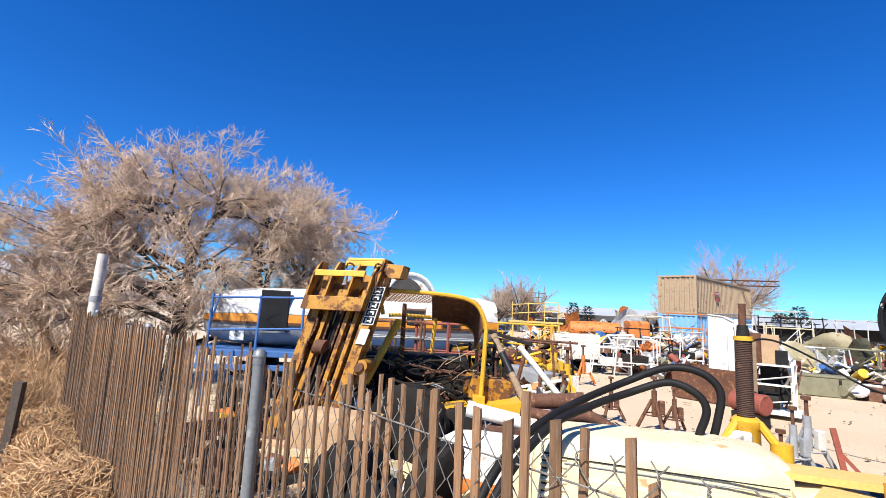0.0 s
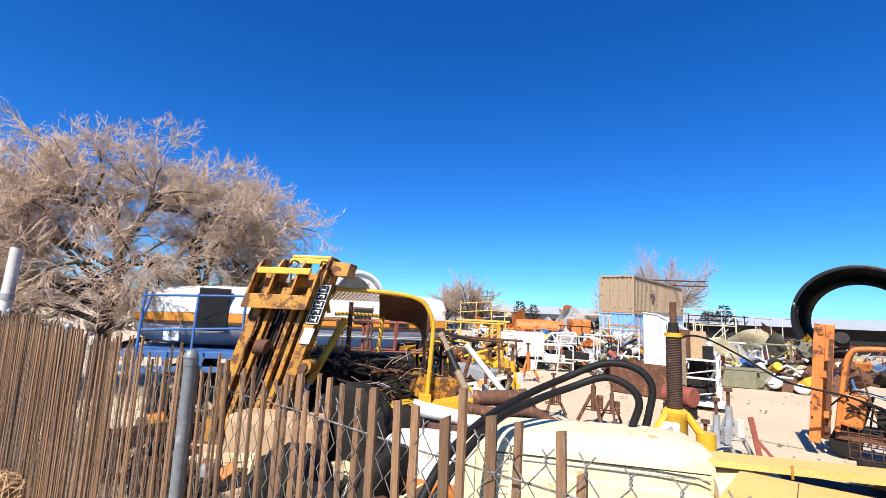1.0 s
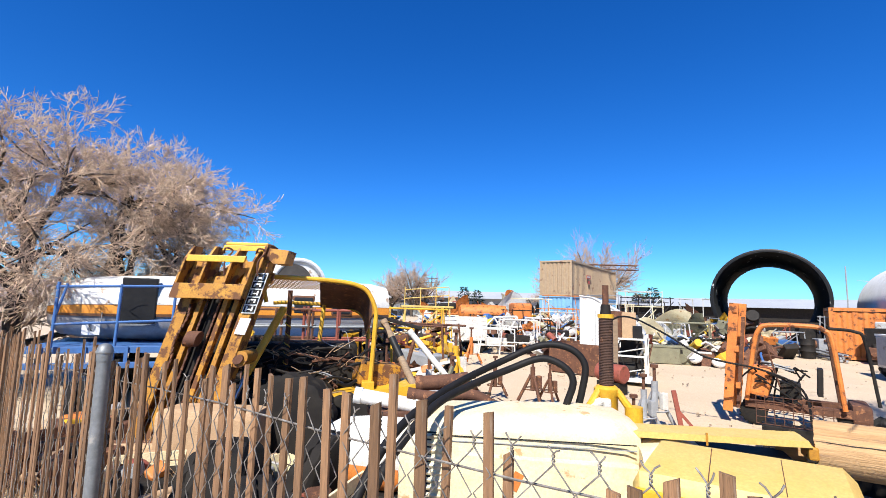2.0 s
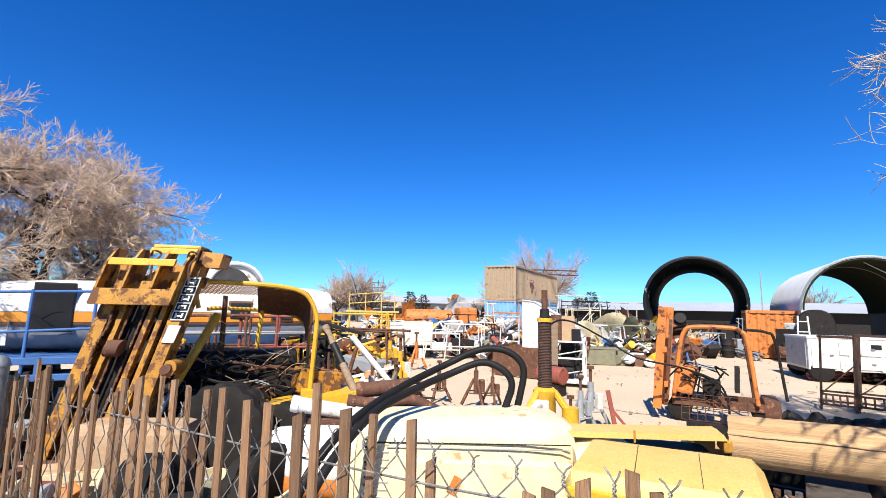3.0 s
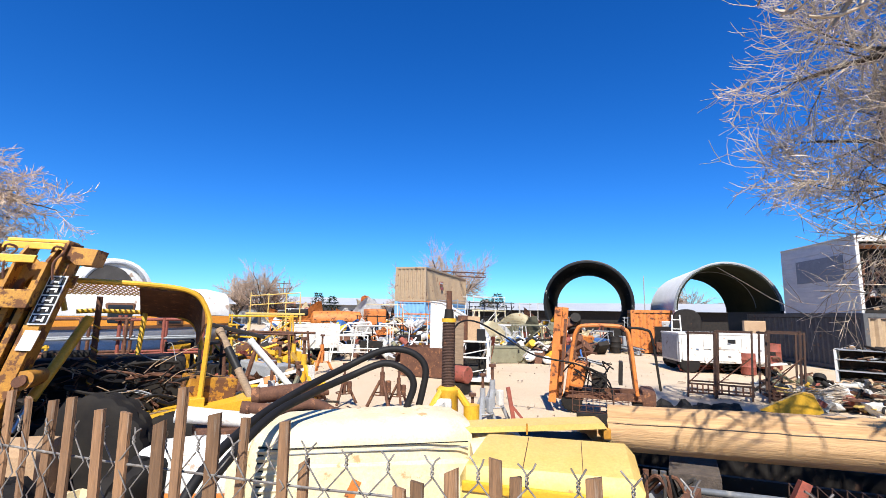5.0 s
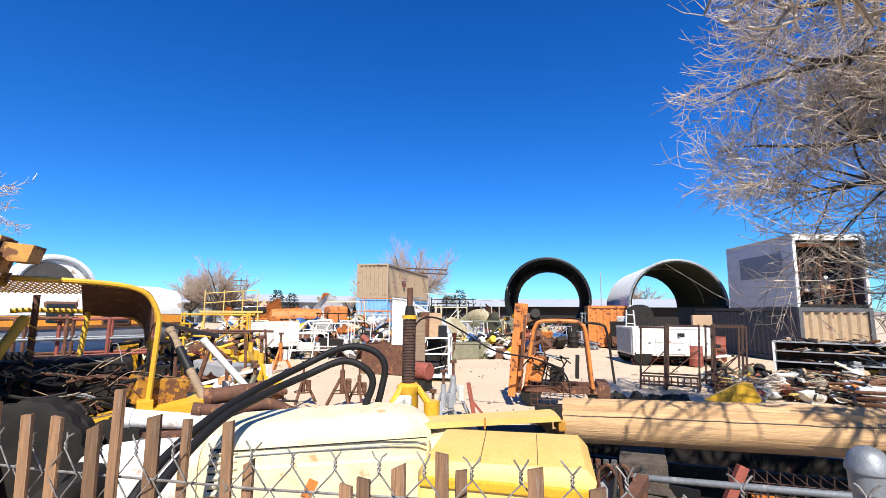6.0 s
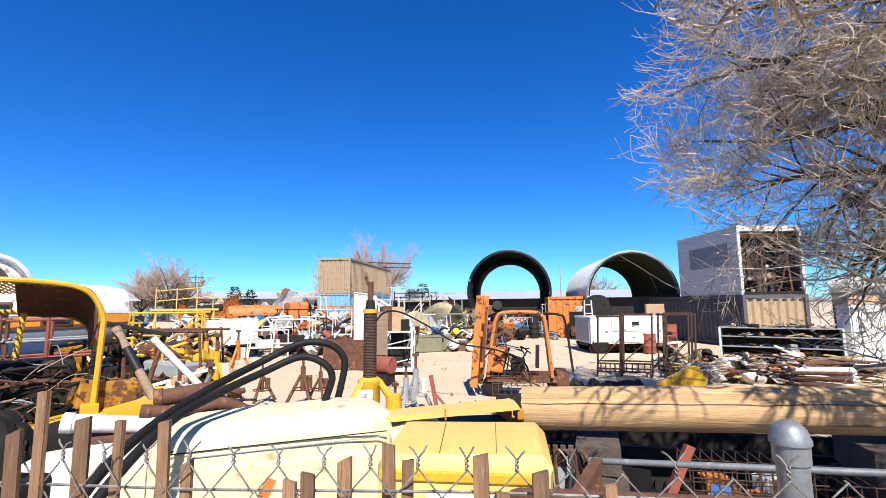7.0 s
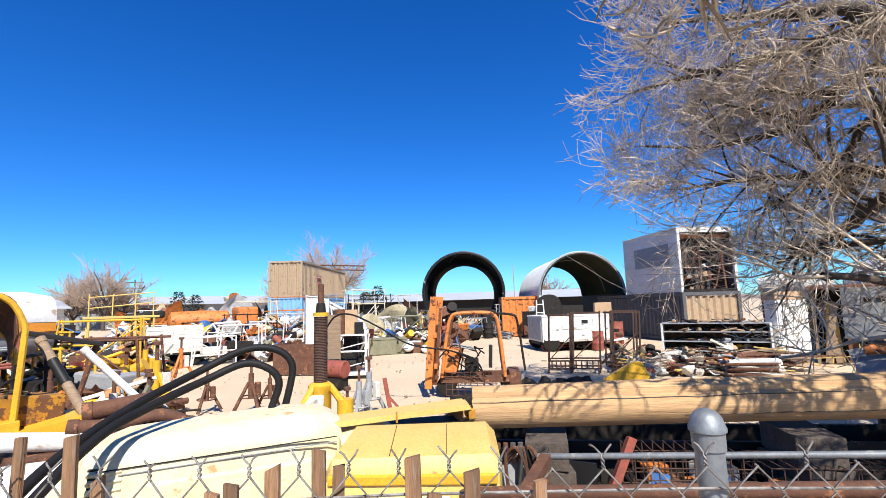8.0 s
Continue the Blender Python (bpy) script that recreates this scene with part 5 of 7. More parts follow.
# orange forklift frame with an overhead guard
def small_forklift():
    t = thing("orange_forklift", pose(6.6, 5.6, 0, 0, 0, -50), "stripped rusty orange forklift with a bent overhead guard", "forklift")
    mast = part("mast", box(B(), (-0.70, 0, 0.98), (0.13, 0.06, 1.66), (0, 5, 0), bev=0.006), ORANGE, t)
    part("mast_rail", box(B(), (-0.62, 0.42, 0.98), (0.12, 0.06, 1.66), (0, 5, 0), bev=0.006), ORANGE, mast)
    part("inner_rail", box(B(), (-0.58, 0.08, 0.9), (0.05, 0.05, 1.4), (0, 5, 0)), RUSTY, mast)
    for z in (0.55, 1.1, 1.7):
        part("crossbar", box(B(), (-0.62, 0.2, z), (0.06, 0.5, 0.08), bev=0.004), ORANGE, mast)
    for k in range(6):
        part("bolt", cyl(B(), (-0.78 + 0.0, -0.035, 0.5 + 0.2 * k), (-0.78, -0.05, 0.5 + 0.2 * k), 0.012, seg=8), DARK, mast)
    for y, c in ((0.0, ORANGE), (0.75, RUSTY)):
        b = tube(B(), curve([(-0.52, y, 0.35), (-0.40, y, 1.15), (-0.33, y, 1.40), (-0.20, y, 1.485), (0.3, y, 1.49), (0.45, y, 1.44), (0.53, y, 1.28), (0.62, y, 0.35)], 6), 0.032, 8)
        part("guard_hoop", b, c, t, smooth=True)
    for k in range(7):
        part("guard_bar", tube(B(), [(-0.25 + 0.1 * k, 0.0, 1.49), (-0.25 + 0.1 * k + 0.05, 0.75, 1.49)], 0.014, 6), RUSTY, t, smooth=True)
    part("rear_post", tube(B(), curve([(0.5, 0.02, 1.47), (0.78, 0.02, 1.44), (0.88, 0.02, 1.3), (0.98, 0.02, 0.45)], 5), 0.022, 8), DARK, t, smooth=True)
    for y in (0.1, 0.7):
        part("chassis_rail", box(B(), (0.1, y, 0.30), (1.3, 0.09, 0.12), bev=0.01), RUSTY, t)
    part("floor_plate", box(B(), (-0.15, 0.4, 0.37), (0.5, 0.6, 0.02)), DARK, t)
    part("counterweight", box(B(), (0.80, 0.4, 0.30), (0.22, 0.7, 0.26), bev=0.05), RUSTY, t)
    part("dash", box(B(), (-0.34, 0.16, 0.64), (0.27, 0.34, 0.44), (0, 12, 0), bev=0.05), ORANGE, t, "faded orange dash cowl")
    part("engine", box(B(), (0.02, 0.34, 0.52), (0.26, 0.34, 0.24), bev=0.03), DARK, t)
    sw = part("steering_wheel", tube(B(), [(-0.12 + 0.19 * math.cos(a), 0.12 + 0.17 * math.sin(a), 0.88 - 0.05 * math.cos(a)) for a in [2 * math.pi * k / 28 for k in range(28)]], 0.013, 6, True), GREY, t, "weathered grey steering wheel", True)
    for a in (30, 150, 270):
        part("spoke", cyl(B(), (-0.12, 0.12, 0.87), (-0.12 + 0.18 * math.cos(radians(a)), 0.12 + 0.16 * math.sin(radians(a)), 0.88), 0.008, seg=6), GREY, sw)
    part("column", cyl(B(), (-0.12, 0.12, 0.87), (-0.25, 0.14, 0.45), 0.02, seg=8), DARK, t, smooth=True)
    part("seat_back", loft(B(), [[(0.34 + x + 0.05 * z, y, z) for x, y in ((-0.03, 0.05), (0.03, 0.05), (0.03, 0.42), (-0.03, 0.42))] for z in (0.5, 0.7, 0.88)]), DARK, t, "torn black seat back", True)
    part("lever", cyl(B(), (-0.1, -0.05, 0.6), (-0.25, -0.08, 1.25), 0.012, seg=6), RUSTY, t)
    for x in (-0.45, 0.72):
        for y in (0.16, 0.75):
            wheel(t, (x, y, 0.17), 0.18, 0.15, 0, RUSTY)
    rng = random.Random(4)
    for k in range(13):
        p0 = Vector((rng.uniform(-0.4, 0.2), rng.uniform(-0.05, 0.3), rng.uniform(0.5, 0.85)))
        part("cable", tube(B(), curve([p0, p0 + Vector((rng.uniform(-0.2, 0.2), -0.1, rng.uniform(0.0, 0.2))), p0 + Vector((rng.uniform(-0.3, 0.4), rng.uniform(-0.1, 0.1), rng.uniform(-0.3, 0.1)))], 6), 0.012, 6), RUBBER, t, smooth=True)
    return t


small_forklift()
t = thing("bent_conduit", pose(5.2, 5.4, 0), "long bent black cable hanging over a machine", "cable")
part("cable", tube(B(), curve([(-0.55, 1.9, 1.25), (-0.45, 1.7, 1.5), (-0.30, 1.4, 1.52), (-0.1, 0.9, 1.3), (0.25, 0.5, 1.0), (0.9, 0.15, 0.85), (1.3, -0.1, 0.6), (1.32, -0.2, 0.0)], 8), 0.016, 6), RUBBER, t, smooth=True)
t = thing("wire_basket", pose(5.1, 4.75, 0, 0, 0, -48), "rusty square wire basket", "basket")
part("support", box(B(), (0.35, 0.1, 0.17), (0.6, 0.25, 0.34), bev=0.01), DARK, t)
for k in range(9):
    part("wire", cyl(B(), (k * 0.09, 0, 0.35), (k * 0.09, 0, 0.68), 0.005, seg=5), RUSTY, t)
for k in range(5):
    part("wire", cyl(B(), (0, 0, 0.35 + 0.08 * k), (0.74, 0, 0.35 + 0.08 * k), 0.005, seg=5), RUSTY, t)


# service body trailer
def service_body():
    t = thing("utility_trailer", pose(15.3, 8.55, 0, 0, 0, -38), "white steel utility-body trailer with locker doors", "trailer")
    L, W, z0, z1 = 2.5, 1.6, 0.30, 1.16
    part("body", box(B(), (0, 0, (z0 + z1) / 2), (L, W, z1 - z0), bev=0.03), WHITE_DULL, t)
    part("rim", box(B(), (0, 0, z1 + 0.01), (L + 0.03, W + 0.03, 0.05), bev=0.01), WHITE, t)
    for x, w, za, zb in ((-0.90, 0.55, 0.36, 1.06), (-0.1, 0.9, 0.72, 1.06), (0.85, 0.62, 0.36, 1.06), (-0.1, 0.9, 0.36, 0.66)):
        d = part("locker_door", box(B(), (x, -W / 2 - 0.012, (za + zb) / 2), (w, 0.03, zb - za), bev=0.012), WHITE, t)
        part("latch", box(B(), (x + w * 0.3, -W / 2 - 0.035, (za + zb) / 2), (0.09, 0.02, 0.05), bev=0.006), CHROME, d)
    part("vent", box(B(), (0.25, -W / 2 - 0.03, 0.96), (0.22, 0.02, 0.12)), BLACK, t)
    part("patch", box(B(), (-0.35, -W / 2 - 0.03, 0.6), (0.08, 0.02, 0.7), (0, 25, 0)), WHITE_DULL, t)
    # grey panel puts the shade of this white end into its paint
    part("end_panel", box(B(), (-L / 2 - 0.012, 0, 0.75), (0.03, W - 0.2, 0.75), bev=0.01), GREY, t)
    part("frame", box(B(), (0, 0, 0.26), (L, 1.0, 0.1)), DARK, t)
    part("drawbar", box(B(), (1.7, 0, 0.28), (1.2, 0.1, 0.1), bev=0.01), DARK, t)
    part("mudguard", box(B(), (1.45, -0.55, 0.28), (0.8, 0.3, 0.05), (0, -6, 0), bev=0.02), WHITE, t)
    for y in (-0.72, 0.72):
        wheel(t, (-0.95, y, 0.29), 0.30, 0.18, 0, GREY)
    return t


service_body()
t = thing("step_ladder", pose(15.6, 9.9, 0, 0, 0, -60), "white metal step ladder behind a trailer", "ladder")
for x in (-0.2, 0.2):
    part("rail", tube(B(), [(x, 0, 0), (x * 0.6, 0.2, 1.75)], 0.025, 6), WHITE, t)
    part("rear_rail", tube(B(), [(x, 0.7, 0), (x * 0.6, 0.22, 1.75)], 0.02, 6), WHITE, t)
for k in range(5):
    part("step", box(B(), (0, 0.03 + 0.04 * k, 0.3 + 0.32 * k), (0.36 - 0.03 * k, 0.09, 0.03)), WHITE, t)
t = thing("black_cover", pose(19.5, 11.9, 0, 0, 0, -55), "rounded black machine cover with cut openings", "machine cover")
part("shell", loft(B(), [[(x * s, y, 1.0 + z * s) for x, z in rounded(1.15, 2.05, 0.5, 6)] for y, s in ((0, 0.95), (0.1, 1.0), (0.8, 1.0), (0.9, 0.9))]), DARK, t, smooth=True)
t = thing("cardboard_bale", pose(16.9, 8.0, 0, 0, 0, -55), "pale stacked cartons on a post", "carton")
part("carton", box(B(), (0, 0, 1.38), (0.6, 0.4, 0.42), bev=0.02), CARD, t)
part("stand", box(B(), (0, 0, 0.59), (0.6, 0.4, 1.18)), DARK, t)


# rusty rack frames
def steel_rack(m, w, d, h, label):
    t = thing("steel_rack", m, label, "rack", "rusty steel racks")
    for x in (-w / 2, w / 2):
        for y in (0, d):
            part("upright", box(B(), (x + 0.02 * y, y, h / 2), (0.038, 0.038, h), (0, 2.5, 0), bev=0.004), RUSTY_DARK, t)
    for z in (0.10, 0.28, h - 0.03):
        for y in (0, d):
            part("rail", box(B(), (0, y, z), (w, 0.03, 0.035)), RUSTY_DARK, t)
        for x in (-w / 2, w / 2):
            part("rail", box(B(), (x, d / 2, z), (0.03, d, 0.035)), RUSTY_DARK, t)
    for k in range(5):
        part("slat", box(B(), (-w / 2 + w * (k + 0.5) / 5, 0, 0.19), (0.03, 0.03, 0.18)), RUSTY, t)
    part("brace", cyl(B(), (-w / 2, 0, 0.3), (w / 2, 0, h * 0.62), 0.012, seg=6), RUSTY, t)
    return t


steel_rack(pose(10.32, 5.28, 0, 0, 0, -63), 0.62, 0.5, 1.40, "tall rusty square-tube steel rack frame")
steel_rack(pose(10.75, 4.55, 0, 0, 0, -66), 0.52, 0.6, 1.42, "rusty square-tube steel rack frame with braces")
steel_rack(pose(9.95, 5.75, 0, 0, 0, -58), 0.5, 0.5, 1.36, "narrow rusty square-tube steel rack frame")
steel_rack(pose(11.6, 4.9, 0, 0, 0, -50), 0.7, 0.5, 1.38, "rusty steel rack frame leaning slightly")


# parts shelf
def parts_shelf():
    t = thing("parts_shelf", pose(13.2, 3.34, 0, 0, 0, -75), "weathered grey steel shelf crammed with small scrap parts", "shelf")
    L, D, H = 2.35, 0.5, 1.02
    for x in (-L / 2, L / 2):
        part("side", box(B(), (x, D / 2, H / 2), (0.05, D, H), bev=0.005), WHITE, t)
    part("back", box(B(), (0, D, H / 2), (L, 0.03, H)), RUSTY, t)
    for z in (0.08, 0.32, 0.56, 0.80, 1.01):
        part("board", box(B(), (0, D / 2, z), (L, D, 0.022), bev=0.003), GREY, t)
    rng = random.Random(6)
    for z in (0.1, 0.34, 0.58, 0.82, 1.03):
        for k in range(46):
            s = rng.uniform(0.03, 0.10)
            b = box(B(), (0, 0, 0), (s * rng.uniform(0.8, 1.8), s, s * 0.8), bev=0.015) if k % 3 == 0 else cyl(B(), (-s * 1.9, 0, 0), (s * 1.9, 0, 0), s * 0.22, seg=8)
            o = part("spare_part", b, rng.choice((RUSTY, DARK, GREY, RUSTY, DARK, PLANK, CARD)), t)
            o.location = (rng.uniform(-L / 2 + 0.15, L / 2 - 0.15), rng.uniform(0.05, 0.35), z + s * 0.42)
            o.rotation_euler = (0, rng.uniform(-0.3, 0.3), rng.uniform(-1, 1))
    return t


parts_shelf()
t = thing("white_cabinet", pose(14.05, 1.85, 0, 0, 0, -52), "tall white steel cabinet with a rusty top edge", "cabinet")
part("body", box(B(), (0, 0.25, 0.98), (0.70, 0.5, 1.5), bev=0.012), WHITE, t)
part("door", box(B(), (-0.01, -0.012, 0.92), (0.62, 0.03, 1.25), bev=0.01), WHITE, t)
part("top_band", box(B(), (0, 0.24, 1.65), (0.74, 0.54, 0.20), bev=0.01), CARD, t)
part("plinth", box(B(), (0, 0.25, 0.12), (0.66, 0.46, 0.24)), RUSTY, t)
t = thing("open_shed", pose(14.3, 0.75, 0, 0, 0, -86), "open wooden shed stuffed with boards and pipes", "shed")
part("back", box(B(), (0, 0.9, 0.9), (1.5, 0.04, 1.8)), DARK, t)
part("side", box(B(), (0.72, 0.45, 0.9), (0.05, 0.9, 1.8)), PLANK, t)
part("side", box(B(), (-0.72, 0.45, 0.9), (0.05, 0.9, 1.8)), PLANK, t)
part("roof", box(B(), (0, 0.4, 1.83), (1.6, 1.1, 0.06), (3, 0, 0)), RUSTY, t)
rng = random.Random(9)
for k in range(13):
    part("board", box(B(), (rng.uniform(-0.6, 0.6), rng.uniform(0.1, 0.6), 0.75), (rng.uniform(0.05, 0.16), 0.03, 1.45), (rng.uniform(-6, 6), rng.uniform(-10, 10), 0)),
         rng.choice((PLANK, RUSTY, CARD, YELLOW_PALE)), t)

t = thing("grey_panel", pose(9.2, 0.58, 0, 0, 0, -90), "grey sheet-steel panel with faded lettering bars on posts", "panel")
part("sheet", box(B(), (0.85, 0, 1.36), (1.7, 0.03, 0.74), (0, 0.5, 0), bev=0.005), GREY, t)
for k in range(4):
    part("lettering_bar", box(B(), (0.30 + 0.13 * k, -0.02, 1.56), (0.09, 0.006, 0.07)), DARK, t)
for x in (0.1, 1.5):
    part("post", box(B(), (x, 0.04, 0.6), (0.07, 0.07, 1.2)), RUSTY, t)
t = thing("rusty_machine", pose(6.25, 0.05, 0, 0, 0, -85), "dark rusty machine frame with a pipe across", "machine")
part("frame", box(B(), (0.4, 0.2, 0.62), (1.1, 0.4, 1.1), bev=0.02), DARK, t)
part("sloped_sheet", box(B(), (0.1, -0.1, 1.1), (0.8, 0.5, 0.03), (20, -16, 0)), GREY, t)
part("pipe", cyl(B(), (-0.2, -0.15, 1.12), (0.7, -0.1, 1.22), 0.05, seg=12), ORANGE, t, smooth=True)
t = thing("quonset_arch", pose(17.6, -1.5, 0, 0, 0, -80), "pale quonset arch with a dark inside behind the tree", "steel arch")
part("outer_skin", corrugated_arc(B(), 2.3, 5.0, 0, 180, 0.03, 14), QUONSET, t, smooth=True)
# dark inner skin again holds the shade under the arch
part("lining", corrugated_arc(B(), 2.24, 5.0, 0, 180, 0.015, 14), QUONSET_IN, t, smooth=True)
for o in t.children:
    o.location.z = 0.9
part("low_wall", box(B(), (-2.3, 2.5, 0.45), (0.12, 5, 0.9)), QUONSET, t)
part("low_wall", box(B(), (2.3, 2.5, 0.45), (0.12, 5, 0.9)), QUONSET, t)
t = thing("white_cowling", pose(16.4, 2.1, 0, 0, 0, -80), "large curved white aircraft cowling on a rack", "aircraft part")
part("shell", loft(B(), [[(x, y * s, 1.98 + z * s) for y, z in rounded(0.7, 0.6, 0.26, 5)] for x, s in ((-0.8, 0.6), (-0.6, 0.85), (0, 1.0), (0.7, 0.95), (0.9, 0.8))]), WHITE_DULL, t, smooth=True)
part("rack", box(B(), (0, 0, 0.88), (1.5, 0.6, 1.76), bev=0.02), DARK, t)


# white cage with motors
def white_cage():
    t = thing("compressor_skid", pose(6.55, 9.45, 0, 0, 0, -40), "white square-tube skid carrying tanks and black motors", "machine")
    w, d, h = 0.9, 0.7, 1.05
    for x in (-w / 2, w / 2):
        for y in (0, d):
            part("post", box(B(), (x, y, h / 2 + 0.05), (0.045, 0.045, h)), WHITE, t)
    for z in (0.12, 0.62, 1.0):
        for y in (0, d):
            part("rail", box(B(), (0, y, z), (w, 0.035, 0.04)), WHITE, t)
        for x in (-w / 2, w / 2):
            part("rail", box(B(), (x, d / 2, z), (0.035, d, 0.04)), WHITE, t)
    part("deck", box(B(), (0, d / 2, 0.09), (w + 0.2, d + 0.2, 0.05), bev=0.01), WHITE, t)
    part("motor", cyl(B(), (-0.25, 0.3, 0.3), (0.2, 0.3, 0.3), 0.16, seg=16), DARK, t, smooth=True)
    part("motor", cyl(B(), (0.25, 0.45, 0.25), (0.25, 0.45, 0.6), 0.13, seg=16), DARK, t, smooth=True)
    part("tank", cyl(B(), (-0.18, 0.3, 0.95), (-0.18, 0.3, 1.62), 0.15, seg=16), RUSTY, t, smooth=True)
    part("tall_post", box(B(), (-w / 2, 0, 1.0), (0.08, 0.08, 1.75)), WHITE, t)
    part("gauge_panel", box(B(), (0.1, 0.1, 1.3), (0.3, 0.05, 0.6), bev=0.01), CARD, t)
    part("pipe", tube(B(), curve([(0.3, 0.2, 0.6), (0.4, 0.1, 0.85), (0.3, 0.1, 1.1), (0.1, 0.2, 1.2)], 5), 0.025, 8), CHROME, t, smooth=True)
    for z in (0.36, 0.82):
        part("brace", tube(B(), [(-w / 2, 0, z - 0.2), (w / 2, 0, z)], 0.014, 4), WHITE, t)
    part("radiator", box(B(), (0.12, 0.55, 0.8), (0.5, 0.08, 0.6), bev=0.01), DARK, t)
    part("control_box", box(B(), (0.28, 0.06, 1.15), (0.2, 0.12, 0.3), bev=0.01), BLACK, t)
    for x in (-0.3, -0.1, 0.3):
        part("hose", tube(B(), curve([(x, 0.05, 0.2), (x + 0.08, -0.03, 0.45), (x - 0.05, 0.05, 0.75), (x + 0.02, 0.2, 1.0)], 5), 0.016, 6), RUBBER, t, smooth=True)
    return t


white_cage()
t = thing("plywood_sheet", pose(5.95, 9.1, 0, 0, 0, -36), "warped brown plywood sheet standing on edge", "board")
part("sheet", box(B(), (0, 0, 1.0), (0.34, 0.03, 1.0), (3, 0, 0)), PLANK, t)
part("foot", box(B(), (0, 0.05, 0.26), (0.3, 0.25, 0.52)), DARK, t)
t = thing("rusty_bin", pose(6.55, 11.2, 0, 0, 0, -55), "open rusty brown steel bin", "bin")
for c, s in (((0, -0.45, 0.38), (1.5, 0.04, 0.76)), ((0, 0.45, 0.38), (1.5, 0.04, 0.76)), ((-0.75, 0, 0.38), (0.04, 0.9, 0.76)), ((0.75, 0, 0.38), (0.04, 0.9, 0.76)), ((0, 0, 0.04), (1.5, 0.9, 0.05))):
    part("wall", box(B(), c, s), RUSTY, t)
t = thing("gas_drum", pose(5.6, 8.5, 0, 0, 0, 20), "dull red rusty drum lying by the jack", "drum")
part("drum", lathe(B(), [(0.16, -0.3), (0.18, -0.28), (0.18, 0.28), (0.16, 0.3)], pose(0, 0, 0.39, 90, 0, 0), 18), RED_RUST, t, smooth=True)
part("cradle", box(B(), (0, 0, 0.11), (0.3, 0.5, 0.22)), DARK, t)

# white cab shell
t = thing("vehicle_cab", pose(7.1, 11.15, 0, 0, 0, -38), "stripped white vehicle cab shell with open windows", "vehicle")
cab_side = [(-0.62, 0.55), (0.95, 0.75), (1.02, 1.05), (0.85, 1.30), (0.30, 1.66), (-0.28, 1.98), (-0.62, 2.02)]
part("shell", loft(B(), [[(x * f, y, 0.55 + (z - 0.55) * f) for x, z in cab_side] for y, f in ((0, 0.97), (0.06, 1.0), (1.1, 1.0), (1.2, 0.95))]), WHITE, t)
for k in range(5):
    x = 0.02 + 0.17 * k
    z0, z1 = 1.26 - 0.035 * k, 1.70 - 0.105 * k
    w = part("window", prism(B(), [(x - 0.06, z0), (x + 0.07, z0 - 0.03), (x + 0.03, z1 - 0.05), (x - 0.09, z1 + 0.03)], 0.03, pose(0, -0.012, 0)), GLASSY, t)
    part("pillar", tube(B(), [(x + 0.09, -0.012, z0 - 0.04), (x + 0.04, -0.012, z1 - 0.03)], 0.015, 6), WHITE, w)
part("gutter", tube(B(), [(-0.62, -0.012, 2.0), (-0.28, -0.012, 1.96), (0.30, -0.012, 1.64), (0.85, -0.012, 1.28)], 0.016, 6), WHITE_DULL, t)
part("door_seam", tube(B(), [(-0.2, 0.0, 0.62), (-0.2, 0.0, 1.86)], 0.006, 5), GREY, t)
part("underframe", box(B(), (0.1, 0.5, 0.3), (1.2, 0.7, 0.6)), DARK, t)
for k in range(4):
    part("strut", tube(B(), [(0.7 + 0.1 * k, -0.08, 0.0), (0.95 + 0.08 * k, -0.08, 1.15 - 0.1 * k)], 0.018, 6), (WHITE, BLUE, WHITE_DULL, RUSTY)[k], t)


# white slatted cart
def slatted_cart():
    t = thing("baggage_cart", pose(4.65, 15.95, 0, 0, 0, -10), "white slatted wooden baggage cart on small black wheels", "cart")
    w, d, z0, z1 = 1.55, 1.2, 0.40, 1.22
    part("floor", box(B(), (0, d / 2, z0), (w, d, 0.06)), DARK, t)
    for k in range(6):
        z = z0 + 0.09 + k * (z1 - z0) / 6
        for c, s in (((0, 0, z), (w, 0.03, 0.125)), ((0, d, z), (w, 0.03, 0.125)), ((-w / 2, d / 2, z), (0.03, d, 0.125)), ((w / 2, d / 2, z), (0.03, d, 0.125))):
            part("board", box(B(), c, s, bev=0.006), WHITE_DULL, t)
    for x in (-w / 2, -0.05, w / 2):
        part("stake", box(B(), (x, -0.02, 0.82), (0.05, 0.03, 0.85)), WHITE_DULL, t)
    for x in (-0.55, 0.55):
        for y in (0.15, 1.05):
            wheel(t, (x, y, 0.22), 0.23, 0.13, 0, GREY)
    return t


slatted_cart()

# yellow work platform
t = thing("work_platform", pose(3.45, 16.7, 0, 0, 0, -6), "faded yellow steel maintenance platform with handrails", "platform")
for x in (-0.85, 0.35, 0.85):
    for y in (0, 0.9):
        part("leg", cyl(B(), (x, y, 0), (x * 0.95, y, 1.55), 0.035, seg=8), YELLOW_PALE, t, smooth=True)
part("deck", box(B(), (0, 0.45, 1.56), (1.9, 1.0, 0.07), bev=0.01), YELLOW_PALE, t)
for x in (-0.8, -0.2, 0.4, 0.9):
    part("rail_post", cyl(B(), (x, 0.9, 1.56), (x, 0.9, 2.3), 0.017, seg=8), YELLOW_PALE, t, smooth=True)
for z in (1.95, 2.28):
    part("handrail", cyl(B(), (-0.8, 0.9, z - 0.1), (0.9, 0.9, z + 0.06), 0.017, seg=8), YELLOW_PALE, t, smooth=True)
for s in (-1, 1):
    part("brace", cyl(B(), (s * 0.8, 0, 0.1), (-s * 0.4, 0, 1.5), 0.017, seg=8), YELLOW_PALE, t, smooth=True)


